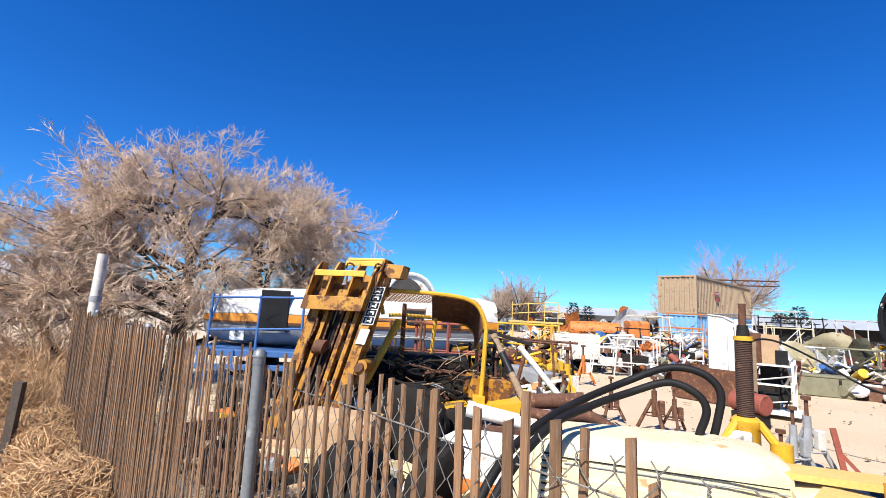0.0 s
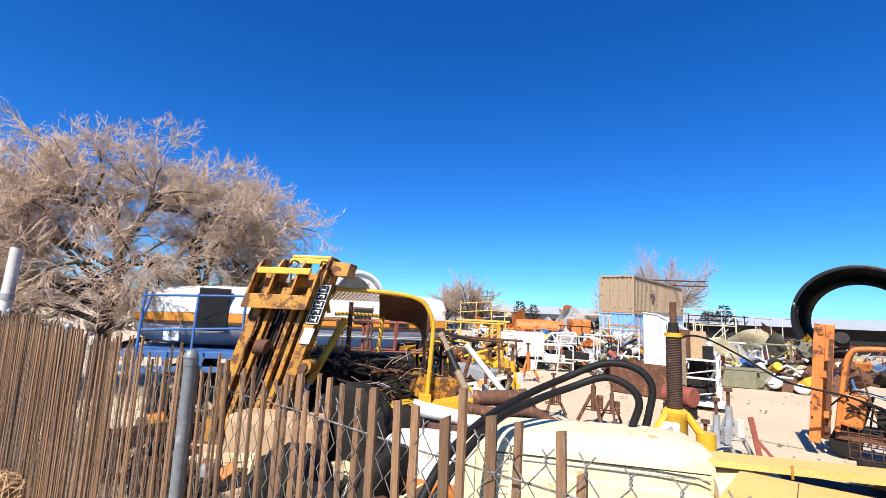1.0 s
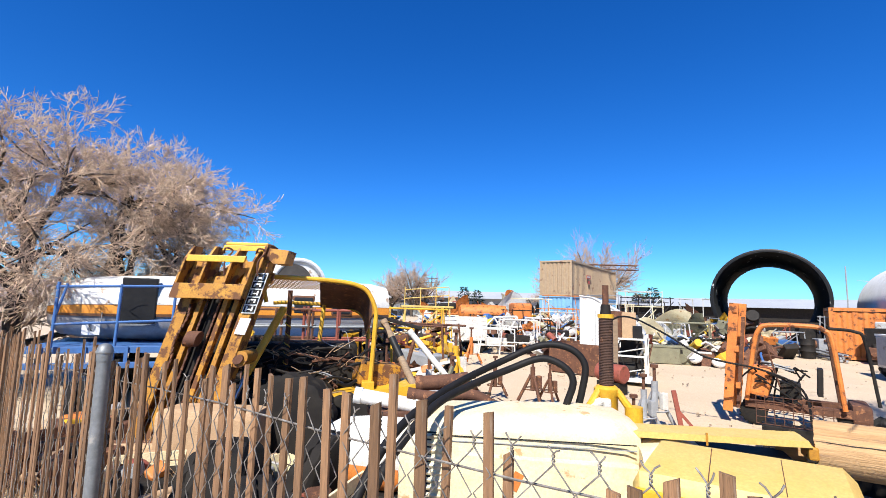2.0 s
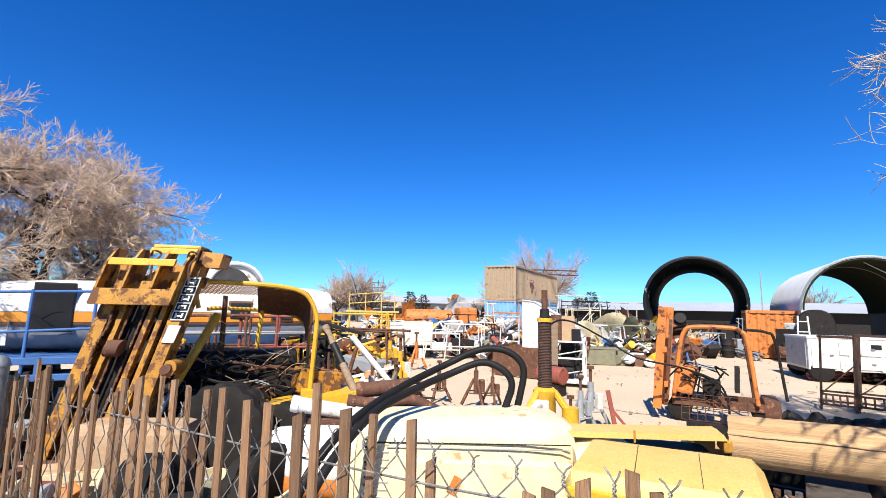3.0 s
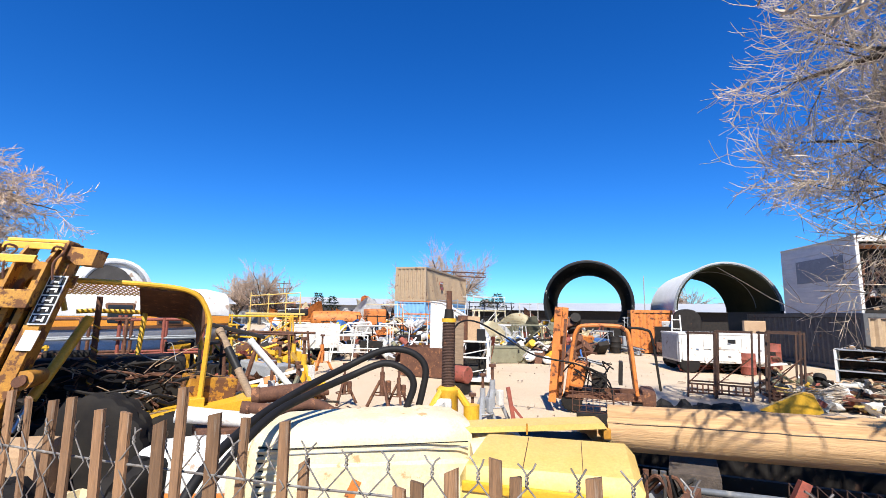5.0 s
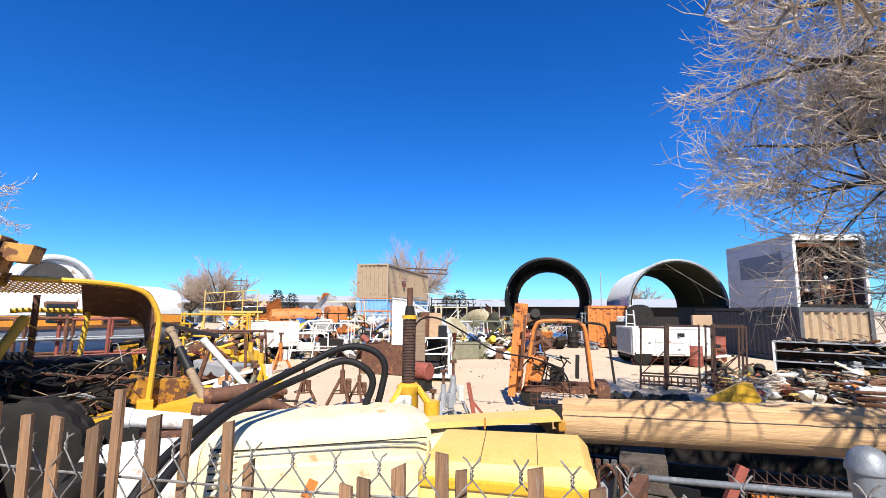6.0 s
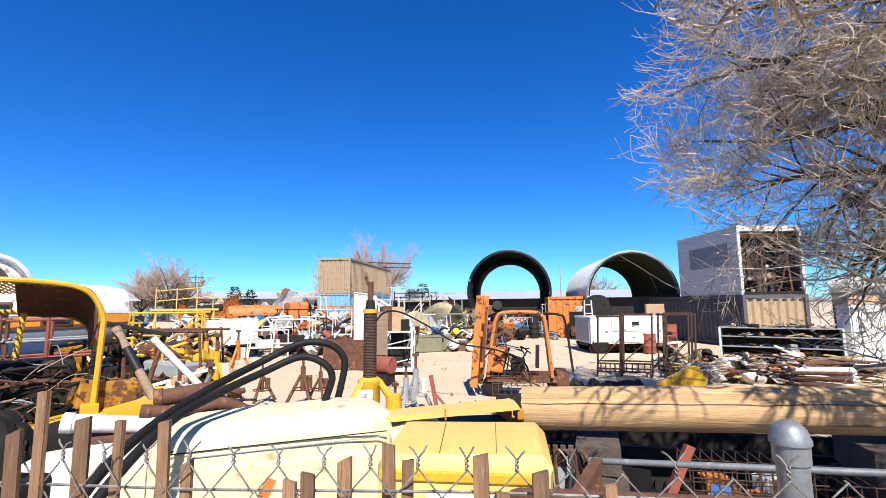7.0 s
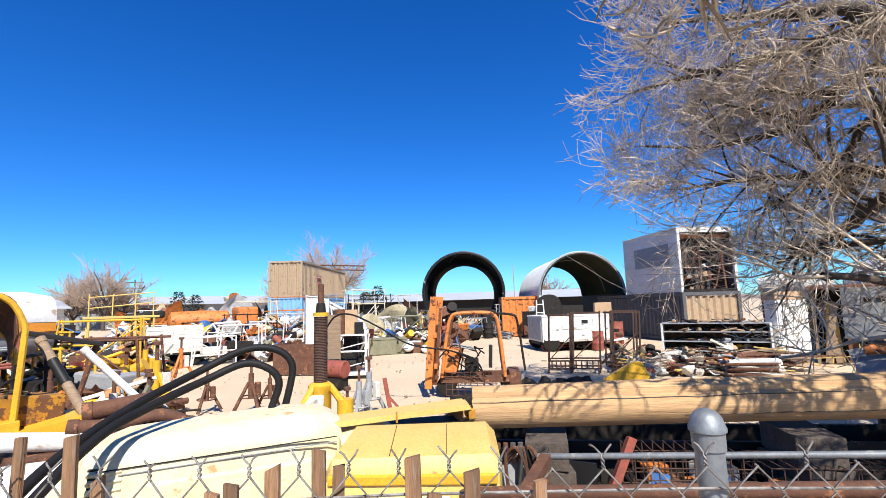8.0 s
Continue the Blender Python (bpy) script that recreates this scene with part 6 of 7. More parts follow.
# scrap of many kinds
PAINT = {"white": WHITE, "dull white": WHITE_DULL, "rusty": RUSTY, "grimy dark": DARK, "yellow": YELLOW_CLEAN, "orange": ORANGE, "grey": GREY,
         "olive": GREY_GREEN, "blue": BLUE, "dull red": RED_RUST, "tan": CARD, "silver": SILVER, "cream": CREAM}


def scrap_engine(m, c, rng, s=1.0):
    t = thing("scrap_engine", m, f"{c} scrap engine block on the sand", "engine")
    p = PAINT[c]
    part("block", box(B(), (0, 0, 0.42 * s), (0.7 * s, 0.45 * s, 0.5 * s), bev=0.03), p, t)
    part("sump", box(B(), (0, 0, 0.09 * s), (0.5 * s, 0.3 * s, 0.2 * s), bev=0.03), DARK, t)
    for k in range(3):
        part("cylinder_head", cyl(B(), ((-0.22 + 0.22 * k) * s, 0, 0.66 * s), ((-0.22 + 0.22 * k) * s, 0, 0.82 * s), 0.08 * s, seg=12), DARK, t, smooth=True)
    part("pulley", cyl(B(), (-0.36 * s, 0, 0.45 * s), (-0.44 * s, 0, 0.45 * s), 0.15 * s, seg=18), RUSTY, t, smooth=True)
    part("manifold", tube(B(), curve([(-0.2 * s, -0.27 * s, 0.6 * s), (0.1 * s, -0.32 * s, 0.62 * s), (0.3 * s, -0.3 * s, 0.45 * s)], 5), 0.05 * s, 8), RUSTY, t, smooth=True)


def scrap_drum(m, c, rng, s=1.0):
    t = thing("steel_drum", m, f"{c} dented steel drum", "drum")
    part("shell", lathe(B(), [(0.28 * s, 0), (0.29 * s, 0.02), (0.285 * s, 0.29 * s), (0.30 * s, 0.31 * s), (0.285 * s, 0.33 * s), (0.285 * s, 0.58 * s), (0.30 * s, 0.60 * s), (0.285 * s, 0.62 * s), (0.29 * s, 0.88 * s), (0.27 * s, 0.88 * s), (0.27 * s, 0.86 * s)], seg=20), PAINT[c], t, smooth=True)


def scrap_crate(m, c, rng, s=1.0):
    t = thing("wooden_crate", m, f"{c} slatted crate with scrap inside", "crate")
    w, d, h = 0.9 * s, 0.7 * s, 0.6 * s
    for k in range(4):
        z = 0.08 + k * h / 4
        part("slat", box(B(), (0, -d / 2, z), (w, 0.02, h / 5)), PAINT[c], t)
        part("slat", box(B(), (-w / 2, 0, z), (0.02, d, h / 5)), PAINT[c], t)
        part("slat", box(B(), (w / 2, 0, z), (0.02, d, h / 5)), PAINT[c], t)
    part("fill", box(B(), (0, 0, h * 0.4), (w * 0.9, d * 0.9, h * 0.75), bev=0.03), DARK, t)
    for k in range(3):
        part("scrap_piece", box(B(), (rng.uniform(-0.3, 0.3) * s, rng.uniform(-0.2, 0.2) * s, h * 0.85), (0.25 * s, 0.2 * s, 0.2 * s), (rng.uniform(-30, 30), rng.uniform(-30, 30), rng.uniform(0, 90)), bev=0.02), rng.choice(list(PAINT.values())), t)


def scrap_frame(m, c, rng, s=1.0):
    t = thing("equipment_rack", m, f"{c} welded steel tube equipment rack", "rack")
    w, d, h = rng.uniform(0.8, 1.7) * s, rng.uniform(0.4, 0.8) * s, rng.uniform(0.8, 1.5) * s
    p = PAINT[c]
    for x in (-w / 2, w / 2):
        for y in (0, d):
            part("post", tube(B(), [(x, y, 0), (x * rng.uniform(0.75, 1), y, h)], 0.024, 6), p, t)
    for z in (h * 0.35, h * 0.97):
        for y in (0, d):
            part("rail", tube(B(), [(-w / 2, y, z), (w / 2, y, z)], 0.022, 6), p, t)
    part("brace", tube(B(), [(-w / 2, 0, h * 0.1), (w / 2, 0, h * 0.9)], 0.02, 6), p, t)
    part("load", box(B(), (0, d / 2, h * 0.36 + 0.12), (w * 0.6, d * 0.7, 0.24), (0, rng.uniform(-6, 6), rng.uniform(-20, 20)), bev=0.03), rng.choice((WHITE_DULL, DARK, RUSTY, GREY, BLUE)), t)


def scrap_pipes(m, c, rng, s=1.0):
    t = thing("pipe_bundle", m, f"{c} pipes and bars stacked loosely", "pipes")
    for k in range(9):
        z = 0.06 + 0.1 * (k // 3)
        a = rng.uniform(-9, 9)
        dx, dy = math.cos(radians(a)) * 0.9 * s, math.sin(radians(a)) * 0.9 * s
        y = (k % 3 - 1) * 0.14
        part("pipe", cyl(B(), (-dx, y - dy, z), (dx, y + dy, z + rng.uniform(0, 0.08)), rng.uniform(0.03, 0.055), seg=10), PAINT[c] if k % 3 else RUSTY, t, smooth=True)


def scrap_sheet(m, c, rng, s=1.0):
    """A crumpled sheet-metal panel propped on a block."""
    t = thing("crumpled_panel", m, f"{c} crumpled sheet-metal body panel", "panel")
    n, b = 8, B()
    w, h, sd = 1.2 * s, rng.uniform(0.8, 1.35) * s, rng.uniform(0, 50)
    g = [[b.verts.new(((i / n - 0.5) * w + 0.1 * math.sin(j * 0.7 + sd), 0.25 * (j / n) * s + 0.16 * s * noise.noise(Vector((i * 0.45, j * 0.45, sd))), 0.03 + h * j / n * (0.8 + 0.25 * math.sin(i * 0.5 + sd)))) for i in range(n + 1)] for j in range(n + 1)]
    for u, v in zip(g, g[1:]):
        for k in range(n):
            b.faces.new((u[k], u[k + 1], v[k + 1], v[k]))
    bmesh.ops.solidify(b, geom=b.faces[:], thickness=0.012)
    part("sheet", b, PAINT[c], t, smooth=True)
    part("block", box(B(), (0, 0.3 * s, 0.18 * s), (0.4 * s, 0.3 * s, 0.36 * s), bev=0.03), RUSTY, t)


def scrap_tank(m, c, rng, s=1.0):
    t = thing("steel_tank", m, f"{c} horizontal steel tank on saddles", "tank")
    part("shell", lathe(B(), [(0.05, -0.75 * s), (0.22 * s, -0.72 * s), (0.31 * s, -0.62 * s), (0.32 * s, 0), (0.31 * s, 0.62 * s), (0.22 * s, 0.72 * s), (0.05, 0.75 * s)], pose(0, 0, 0.62 * s, 0, 90, 0), 20), PAINT[c], t, smooth=True)
    for x in (-0.4, 0.4):
        part("saddle", box(B(), (x * s, 0, 0.18 * s), (0.1 * s, 0.5 * s, 0.36 * s)), RUSTY, t)
    part("filler", cyl(B(), (0, 0, 0.92 * s), (0, 0, 1.02 * s), 0.06, seg=10), DARK, t)


def scrap_cart(m, c, rng, s=1.0):
    t = thing("equipment_cart", m, f"{c} wheeled ground-support equipment cart", "cart")
    part("cabinet", box(B(), (0, 0, 0.72 * s), (1.2 * s, 0.7 * s, 0.65 * s), bev=0.03), PAINT[c], t)
    for x in (-0.3, 0.3):
        d = part("door", box(B(), (x * s, -0.36 * s, 0.7 * s), (0.5 * s, 0.025, 0.52 * s), bev=0.01), PAINT[c], t)
        part("handle", box(B(), ((x + 0.15) * s, -0.385 * s, 0.7 * s), (0.03, 0.02, 0.12)), CHROME, d)
    part("base", box(B(), (0, 0, 0.33 * s), (1.25 * s, 0.6 * s, 0.1 * s)), DARK, t)
    for x in (-0.42, 0.42):
        for y in (-0.3, 0.3):
            wheel(t, (x * s, y * s, 0.19 * s), 0.19 * s, 0.12 * s, 0, GREY)
    part("top_gear", box(B(), (rng.uniform(-0.3, 0.3) * s, 0, 1.14 * s), (0.5 * s, 0.4 * s, 0.22 * s), bev=0.04), rng.choice((DARK, RUSTY, WHITE_DULL)), t)
    part("hose", tube(B(), curve([(0.4 * s, -0.3 * s, 0.6 * s), (0.6 * s, -0.5 * s, 0.9 * s), (0.3 * s, -0.45 * s, 1.1 * s), (0.0, -0.2 * s, 1.1 * s)], 5), 0.025, 7), RUBBER, t, smooth=True)


def scrap_axle(m, c, rng, s=1.0):
    t = thing("wheel_axle", m, f"{c} axle with two worn tyres", "axle")
    part("axle", cyl(B(), (-0.6 * s, 0, 0.35 * s), (0.6 * s, 0, 0.35 * s), 0.05, seg=10), PAINT[c], t, smooth=True)
    part("housing", lathe(B(), [(0.05, -0.12), (0.14, -0.05), (0.14, 0.05), (0.05, 0.12)], pose(0, 0, 0.35 * s), 14), PAINT[c], t, smooth=True)
    for x in (-0.6, 0.6):
        wheel(t, (x * s, 0, 0.35 * s), 0.36 * s, 0.2 * s, 90, PAINT[c])


def scrap_stand(m, c, rng, s=1.0):
    t = thing("jack_stand", m, f"{c} tripod jack stand", "jack", "jack stands")
    p = PAINT[c]
    part("column", cyl(B(), (0, 0, 0.25 * s), (0, 0, 0.72 * s), 0.05 * s, seg=12), p, t, smooth=True)
    part("screw", cyl(B(), (0, 0, 0.7 * s), (0, 0, 0.95 * s), 0.025 * s, seg=10), RUSTY, t, smooth=True)
    part("head", cyl(B(), (0, 0, 0.93 * s), (0, 0, 0.98 * s), 0.06 * s, seg=12), RUSTY, t)
    a0 = rng.uniform(0, 120)
    for a in (a0, a0 + 120, a0 + 240):
        c1, s1 = math.cos(radians(a)), math.sin(radians(a))
        part("leg", tube(B(), [(0.04 * c1 * s, 0.04 * s1 * s, 0.55 * s), (0.30 * c1 * s, 0.30 * s1 * s, 0.02)], [0.03 * s, 0.035 * s], 6), p, t)
    part("ring", tube(B(), [(0.19 * s * math.cos(k * 0.5236), 0.19 * s * math.sin(k * 0.5236), 0.28 * s) for k in range(12)], 0.012, 5, True), p, t)
    part("pump", box(B(), (0.1 * s, -0.08 * s, 0.42 * s), (0.1 * s, 0.1 * s, 0.26 * s), bev=0.015), rng.choice((p, WHITE_DULL)), t)


def scrap_car(m, c, rng, s=1.0):
    t = thing("car_shell", m, f"{c} stripped car shell without glass", "car")
    p = PAINT[c]
    part("body", loft(B(), [[(x, y, z) for x, z in ((-1.9, 0.35), (1.9, 0.35), (1.95, 0.75), (1.0, 0.88), (-1.2, 0.92), (-1.92, 0.8))] for y in (-0.78, 0.78)]), p, t)
    part("cabin", loft(B(), [[(x, y * 0.85, z) for x, z in ((-1.15, 0.9), (0.85, 0.88), (0.4, 1.38), (-0.8, 1.42))] for y in (-0.78, 0.78)]), p, t)
    for x in (-0.55, 0.15):
        part("window", box(B(), (x, -0.665, 1.14), (0.55, 0.03, 0.32), bev=0.02), GLASSY, t)
    part("windscreen", box(B(), (0.66, 0, 1.13), (0.04, 1.05, 0.42), (0, -42, 0)), GLASSY, t)
    for x in (-1.2, 1.2):
        for y in (-0.72, 0.72):
            wheel(t, (x, y, 0.3), 0.31, 0.18, 0, GREY)


def bent_sheet(w, h, rng):
    """A small crumpled plate."""
    n, b, sd = 5, B(), rng.uniform(0, 90)
    g = [[b.verts.new(((i / n - 0.5) * w, (j / n - 0.5) * h, 0.3 * w * noise.noise(Vector((i * 0.5, j * 0.5, sd))))) for i in range(n + 1)] for j in range(n + 1)]
    for u, v in zip(g, g[1:]):
        for k in range(n):
            b.faces.new((u[k], u[k + 1], v[k + 1], v[k]))
    bmesh.ops.solidify(b, geom=b.faces[:], thickness=0.012)
    return b


def scrap_heap(m, c, rng, s=1.0):
    """A mound of unlike pieces, each lying on those under it."""
    t = thing("scrap_heap", m, f"tangled heap of mostly {c} scrap metal", "scrap heap", "scrap heaps")
    part("core", lathe(B(), [(0.5 * s, 0), (0.4 * s, 0.18 * s), (0.24 * s, 0.36 * s), (0.08 * s, 0.45 * s)], seg=9), RUSTY, t)
    cols = list(PAINT.values())
    for k in range(17):
        a, q = rng.uniform(0, 6.283), rng.uniform(0.05, 0.75) * s
        z = max(0.12, (0.75 - 0.85 * q / s) * s * rng.uniform(0.6, 1.15))
        p = PAINT[c] if rng.random() < 0.5 else rng.choice(cols)
        kind = k % 6
        if kind == 0:
            b, nm = bent_sheet(rng.uniform(0.3, 0.7) * s, rng.uniform(0.25, 0.6) * s, rng), "bent_sheet"
        elif kind == 1:
            b, nm = tube(B(), curve([(-0.4 * s, 0, 0), (0, rng.uniform(-0.1, 0.1), rng.uniform(0, 0.15)), (0.4 * s, 0, rng.uniform(-0.1, 0.1))], 4), rng.uniform(0.014, 0.035), 7), "bent_tube"
        elif kind == 2:
            b, nm = box(B(), (0, 0, 0), (rng.uniform(0.2, 0.5) * s, rng.uniform(0.12, 0.3) * s, rng.uniform(0.1, 0.25) * s), bev=0.02), "casting"
        elif kind == 3:
            b, nm = lathe(B(), [(0.05, -0.05), (0.16 * s, -0.05), (0.17 * s, 0), (0.16 * s, 0.05), (0.05, 0.05)], seg=14), "disc"
        elif kind == 4:
            b, nm = box(B(), (0, 0, 0), (rng.uniform(0.7, 1.4) * s, 0.05, 0.05)), "steel_bar"
        else:
            b, nm = cyl(B(), (-0.18 * s, 0, 0), (0.18 * s, 0, 0), rng.uniform(0.07, 0.13) * s, seg=12), "cylinder"
        o = part(nm, b, p, t)
        o.matrix_basis = pose(q * math.cos(a), q * math.sin(a), z, rng.uniform(-40, 40), rng.uniform(-40, 40), rng.uniform(0, 360))


KINDS = {"heap": scrap_heap, "engine": scrap_engine, "drum": scrap_drum, "crate": scrap_crate, "frame": scrap_frame, "pipes": scrap_pipes, "sheet": scrap_sheet, "tank": scrap_tank,
         "cart": scrap_cart, "axle": scrap_axle, "stand": scrap_stand}


def scatter(seed, n, bearings, dists, kinds, colours, sizes, gap=0.75):
    rng = random.Random(seed)
    done = []
    for _ in range(n * 12):
        if len(done) >= n:
            break
        x, y = at(rng.uniform(*bearings), rng.uniform(*dists))
        if any((x - a) ** 2 + (y - b) ** 2 < gap ** 2 for a, b in done):
            continue
        done.append((x, y))
        KINDS[rng.choice(kinds)](pose(x, y, 0, 0, 0, rng.uniform(0, 360)), rng.choice(colours), rng, rng.uniform(*sizes))


scatter(101, 24, (1.5, 12), (11.5, 22), ("engine", "frame", "pipes", "stand", "crate", "sheet", "frame"), ("yellow", "yellow", "grimy dark", "dull white", "rusty", "grey", "cream"), (0.8, 1.2))
scatter(111, 26, (1.5, 14), (10.5, 21), ("heap",), ("yellow", "dull white", "grimy dark", "rusty", "cream"), (0.8, 1.3))
scatter(102, 34, (12, 27), (18.5, 31), ("engine", "frame", "sheet", "tank", "crate", "axle", "frame", "frame"), ("dull white", "white", "dull white", "orange", "rusty", "grimy dark", "cream", "grey", "dull red"), (0.9, 1.3), 1.0)
scatter(112, 40, (12, 29), (17.5, 29), ("heap",), ("white", "dull white", "grimy dark", "rusty", "cream", "orange"), (0.9, 1.6), 0.9)
scatter(103, 28, (31, 46.5), (18, 28), ("sheet", "sheet", "engine", "frame", "pipes", "crate", "sheet"), ("white", "dull white", "grey", "rusty", "olive", "cream", "silver", "grimy dark"), (0.8, 1.3), 0.95)
scatter(113, 36, (30.5, 46.5), (17, 27), ("heap",), ("white", "dull white", "white", "rusty", "dull white", "cream"), (0.8, 1.5), 0.9)
scatter(116, 34, (12, 28), (25, 36), ("heap", "heap", "sheet", "frame"), ("white", "dull white", "grimy dark", "rusty", "orange", "cream"), (1.4, 2.1), 1.2)
scatter(117, 30, (33, 47), (22, 32), ("heap", "heap", "sheet", "frame"), ("white", "dull white", "grimy dark", "rusty", "cream", "grey"), (1.3, 2.0), 1.2)
# mostly dark heaps added by the fence to deepen the shade there
scatter(118, 9, (74, 98), (2.5, 3.3), ("heap", "pipes"), ("grimy dark", "rusty", "grimy dark"), (0.42, 0.6), 0.35)
scatter(114, 14, (66, 79), (11.3, 14), ("heap",), ("dull white", "rusty", "tan", "grimy dark"), (0.45, 0.7), 0.5)
scatter(115, 12, (3, 15), (6.6, 9.8), ("heap",), ("yellow", "grimy dark", "rusty", "dull white"), (0.6, 0.9), 0.6)
scatter(121, 18, (2, 13.5), (8.0, 12.0), ("heap", "stand", "heap"), ("yellow", "yellow", "dull white", "grimy dark", "cream"), (0.5, 0.8), 0.5)
scatter(122, 9, (20, 29), (15.5, 21), ("heap", "frame", "heap"), ("grimy dark", "white", "dull white", "white", "rusty"), (0.6, 0.95), 0.7)
scatter(104, 16, (47.5, 58), (23, 26.5), ("frame", "engine", "drum", "pipes", "cart"), ("grimy dark", "rusty", "dull red", "white", "grey"), (0.8, 1.2))
scatter(105, 16, (7, 16), (6.8, 10.5), ("stand", "pipes", "engine", "stand", "frame"), ("yellow", "yellow", "rusty", "dull white", "grimy dark"), (0.7, 1.0), 0.6)
scatter(106, 12, (-14, 3), (6.9, 8.8), ("pipes", "engine", "frame", "sheet"), ("grimy dark", "rusty", "grimy dark", "yellow"), (0.8, 1.05), 0.6)
scatter(107, 4, (68, 80), (11.5, 14.5), ("pipes",), ("rusty", "grimy dark", "dull white", "tan"), (0.45, 0.75), 0.5)
scatter(108, 10, (58, 66), (17, 19.5), ("engine", "drum", "pipes"), ("grimy dark", "dull red", "rusty"), (0.7, 1.0), 0.7)
scrap_car(pose(1.3, 17.2, 0, 0, 0, 8), "white", random.Random(1))
scrap_car(pose(-2.2, 16.0, 0, 0, 0, -12), "dull white", random.Random(1))
rng = random.Random(77)
for x, y, c, s in ((3.99, 12.94, "orange", 1.05), (3.09, 12.39, "yellow", 1.15), (3.05, 8.3, "rusty", 0.75), (3.55, 7.75, "rusty", 0.85), (3.85, 7.7, "rusty", 0.7), (4.27, 5.72, "grey", 0.80), (4.62, 5.95, "grey", 0.9),
                   (3.42, 4.75, "orange", 0.72), (2.45, 8.9, "yellow", 1.2), (2.1, 9.3, "yellow", 1.1)):
    scrap_stand(pose(x, y, 0), c, rng, s)
for x, y, c, r in ((4.75, 5.65, "dull red", -30),):
    t = thing("steel_prop", pose(x, y, 0, 0, 0, r), "dull red leaning steel prop", "prop")
    part("bar", box(B(), (0, 0, 0.28), (0.06, 0.05, 0.58), (0, -10, 0), bev=0.005), RED_RUST, t)
    part("strut", box(B(), (0.12, 0, 0.16), (0.04, 0.04, 0.36), (0, -40, 0)), RED_RUST, t)
for x, y, s, lab in ((10.6, 13.2, (1.5, 0.6, 0.5), "long olive steel chest on the sand"), (13.3, 14.9, (1.2, 0.7, 0.62), "olive steel chest with a lid")):
    t = thing("steel_chest", pose(x, y, 0, 0, 0, -32), lab, "chest")
    part("body", box(B(), (0, 0, s[2] / 2), s, bev=0.02), GREY_GREEN, t)
    part("lid", box(B(), (0, 0, s[2] + 0.03), (s[0] + 0.04, s[1] + 0.04, 0.06), bev=0.015), GREY_GREEN, t)
    for k in (-0.3, 0.3):
        part("clasp", box(B(), (k * s[0], -s[1] / 2 - 0.02, s[2] * 0.8), (0.06, 0.03, 0.14)), DARK, t)
for x, y in ((20.6, 16.3), (20.9, 16.0), (21.3, 15.8)):
    t = thing("gas_cylinder", pose(x, y, 0), "faded red gas cylinder", "cylinder", "gas cylinders")
    part("body", lathe(B(), [(0.14, 0), (0.15, 0.03), (0.15, 0.95), (0.11, 1.1), (0.05, 1.16), (0.05, 1.25)], seg=16), RED, t, smooth=True)
    part("valve", cyl(B(), (0, 0, 1.25), (0, 0, 1.34), 0.03, seg=8), DARK, t)
# an orange tank truck body among the scrap
t = thing("orange_truck_body", pose(*at(17.0, 25.0), 0, 0, 0, -12), "old orange truck body with a black hood", "truck")
part("tank", lathe(B(), [(0.25, -1.3), (0.44, -1.2), (0.48, 0), (0.44, 1.2), (0.25, 1.3)], pose(0.6, 0, 1.25, 0, 90, 0), 20), ORANGE, t, smooth=True)
part("cab", box(B(), (2.6, 0, 1.2), (1.0, 1.5, 1.3), bev=0.12), ORANGE, t)
part("hood", box(B(), (-1.6, 0, 1.55), (1.5, 1.2, 0.35), (0, -6, 0), bev=0.1), DARK, t)
part("frame", box(B(), (0.6, 0, 0.6), (5.2, 0.9, 0.2)), DARK, t)
for x in (-1.4, 0.2, 2.5):
    for y in (-0.7, 0.7):
        wheel(t, (x, y, 0.44), 0.45, 0.25, 0, RUSTY)
t = thing("blue_tarpaulin", pose(1.95, 16.2, 0, 0, 0, 0), "bright blue tarpaulin over a stack", "tarpaulin")
part("pallet_load", box(B(), (0, 0.1, 0.7), (0.6, 0.6, 1.4)), DARK, t)
part("sheet", loft(B(), [[(x, y, 1.42 + 0.06 * math.sin(7 * x + 4 * y) + (0 if abs(x) < 0.3 else -0.25)) for x in (-0.42, -0.3, 0, 0.3, 0.42)] + [(x, y, 1.40 + 0.06 * math.sin(7 * x + 4 * y) + (0 if abs(x) < 0.3 else -0.27)) for x in (0.42, 0.3, 0, -0.3, -0.42)] for y in (-0.25, 0.1, 0.45)]), BLUE, t)
t = thing("tube_chassis", pose(6.7, 18.0, 0, 0, 0, -20), "white welded tube chassis like an open cage", "chassis")
frame_pts = [((-1, 0, 0.3), (-0.2, 0, 1.2)), ((-0.2, 0, 1.2), (0.7, 0, 1.25)), ((0.7, 0, 1.25), (1.1, 0, 0.4)), ((-1, 0, 0.3), (1.1, 0, 0.4)), ((-1, 0.8, 0.3), (-0.2, 0.8, 1.2)), ((-0.2, 0.8, 1.2), (0.7, 0.8, 1.25)), ((0.7, 0.8, 1.25), (1.1, 0.8, 0.4)),
             ((-1, 0.8, 0.3), (1.1, 0.8, 0.4)), ((-0.2, 0, 1.2), (-0.2, 0.8, 1.2)), ((0.7, 0, 1.25), (0.7, 0.8, 1.25)), ((-0.2, 0, 1.2), (0.3, 0, 0.36)), ((0.3, 0, 0.36), (0.7, 0, 1.25)), ((-0.6, 0, 0.75), (0.9, 0, 0.85))]
for a, b in frame_pts:
    part("tube", tube(B(), [a, b], 0.035, 8), WHITE, t, smooth=True)
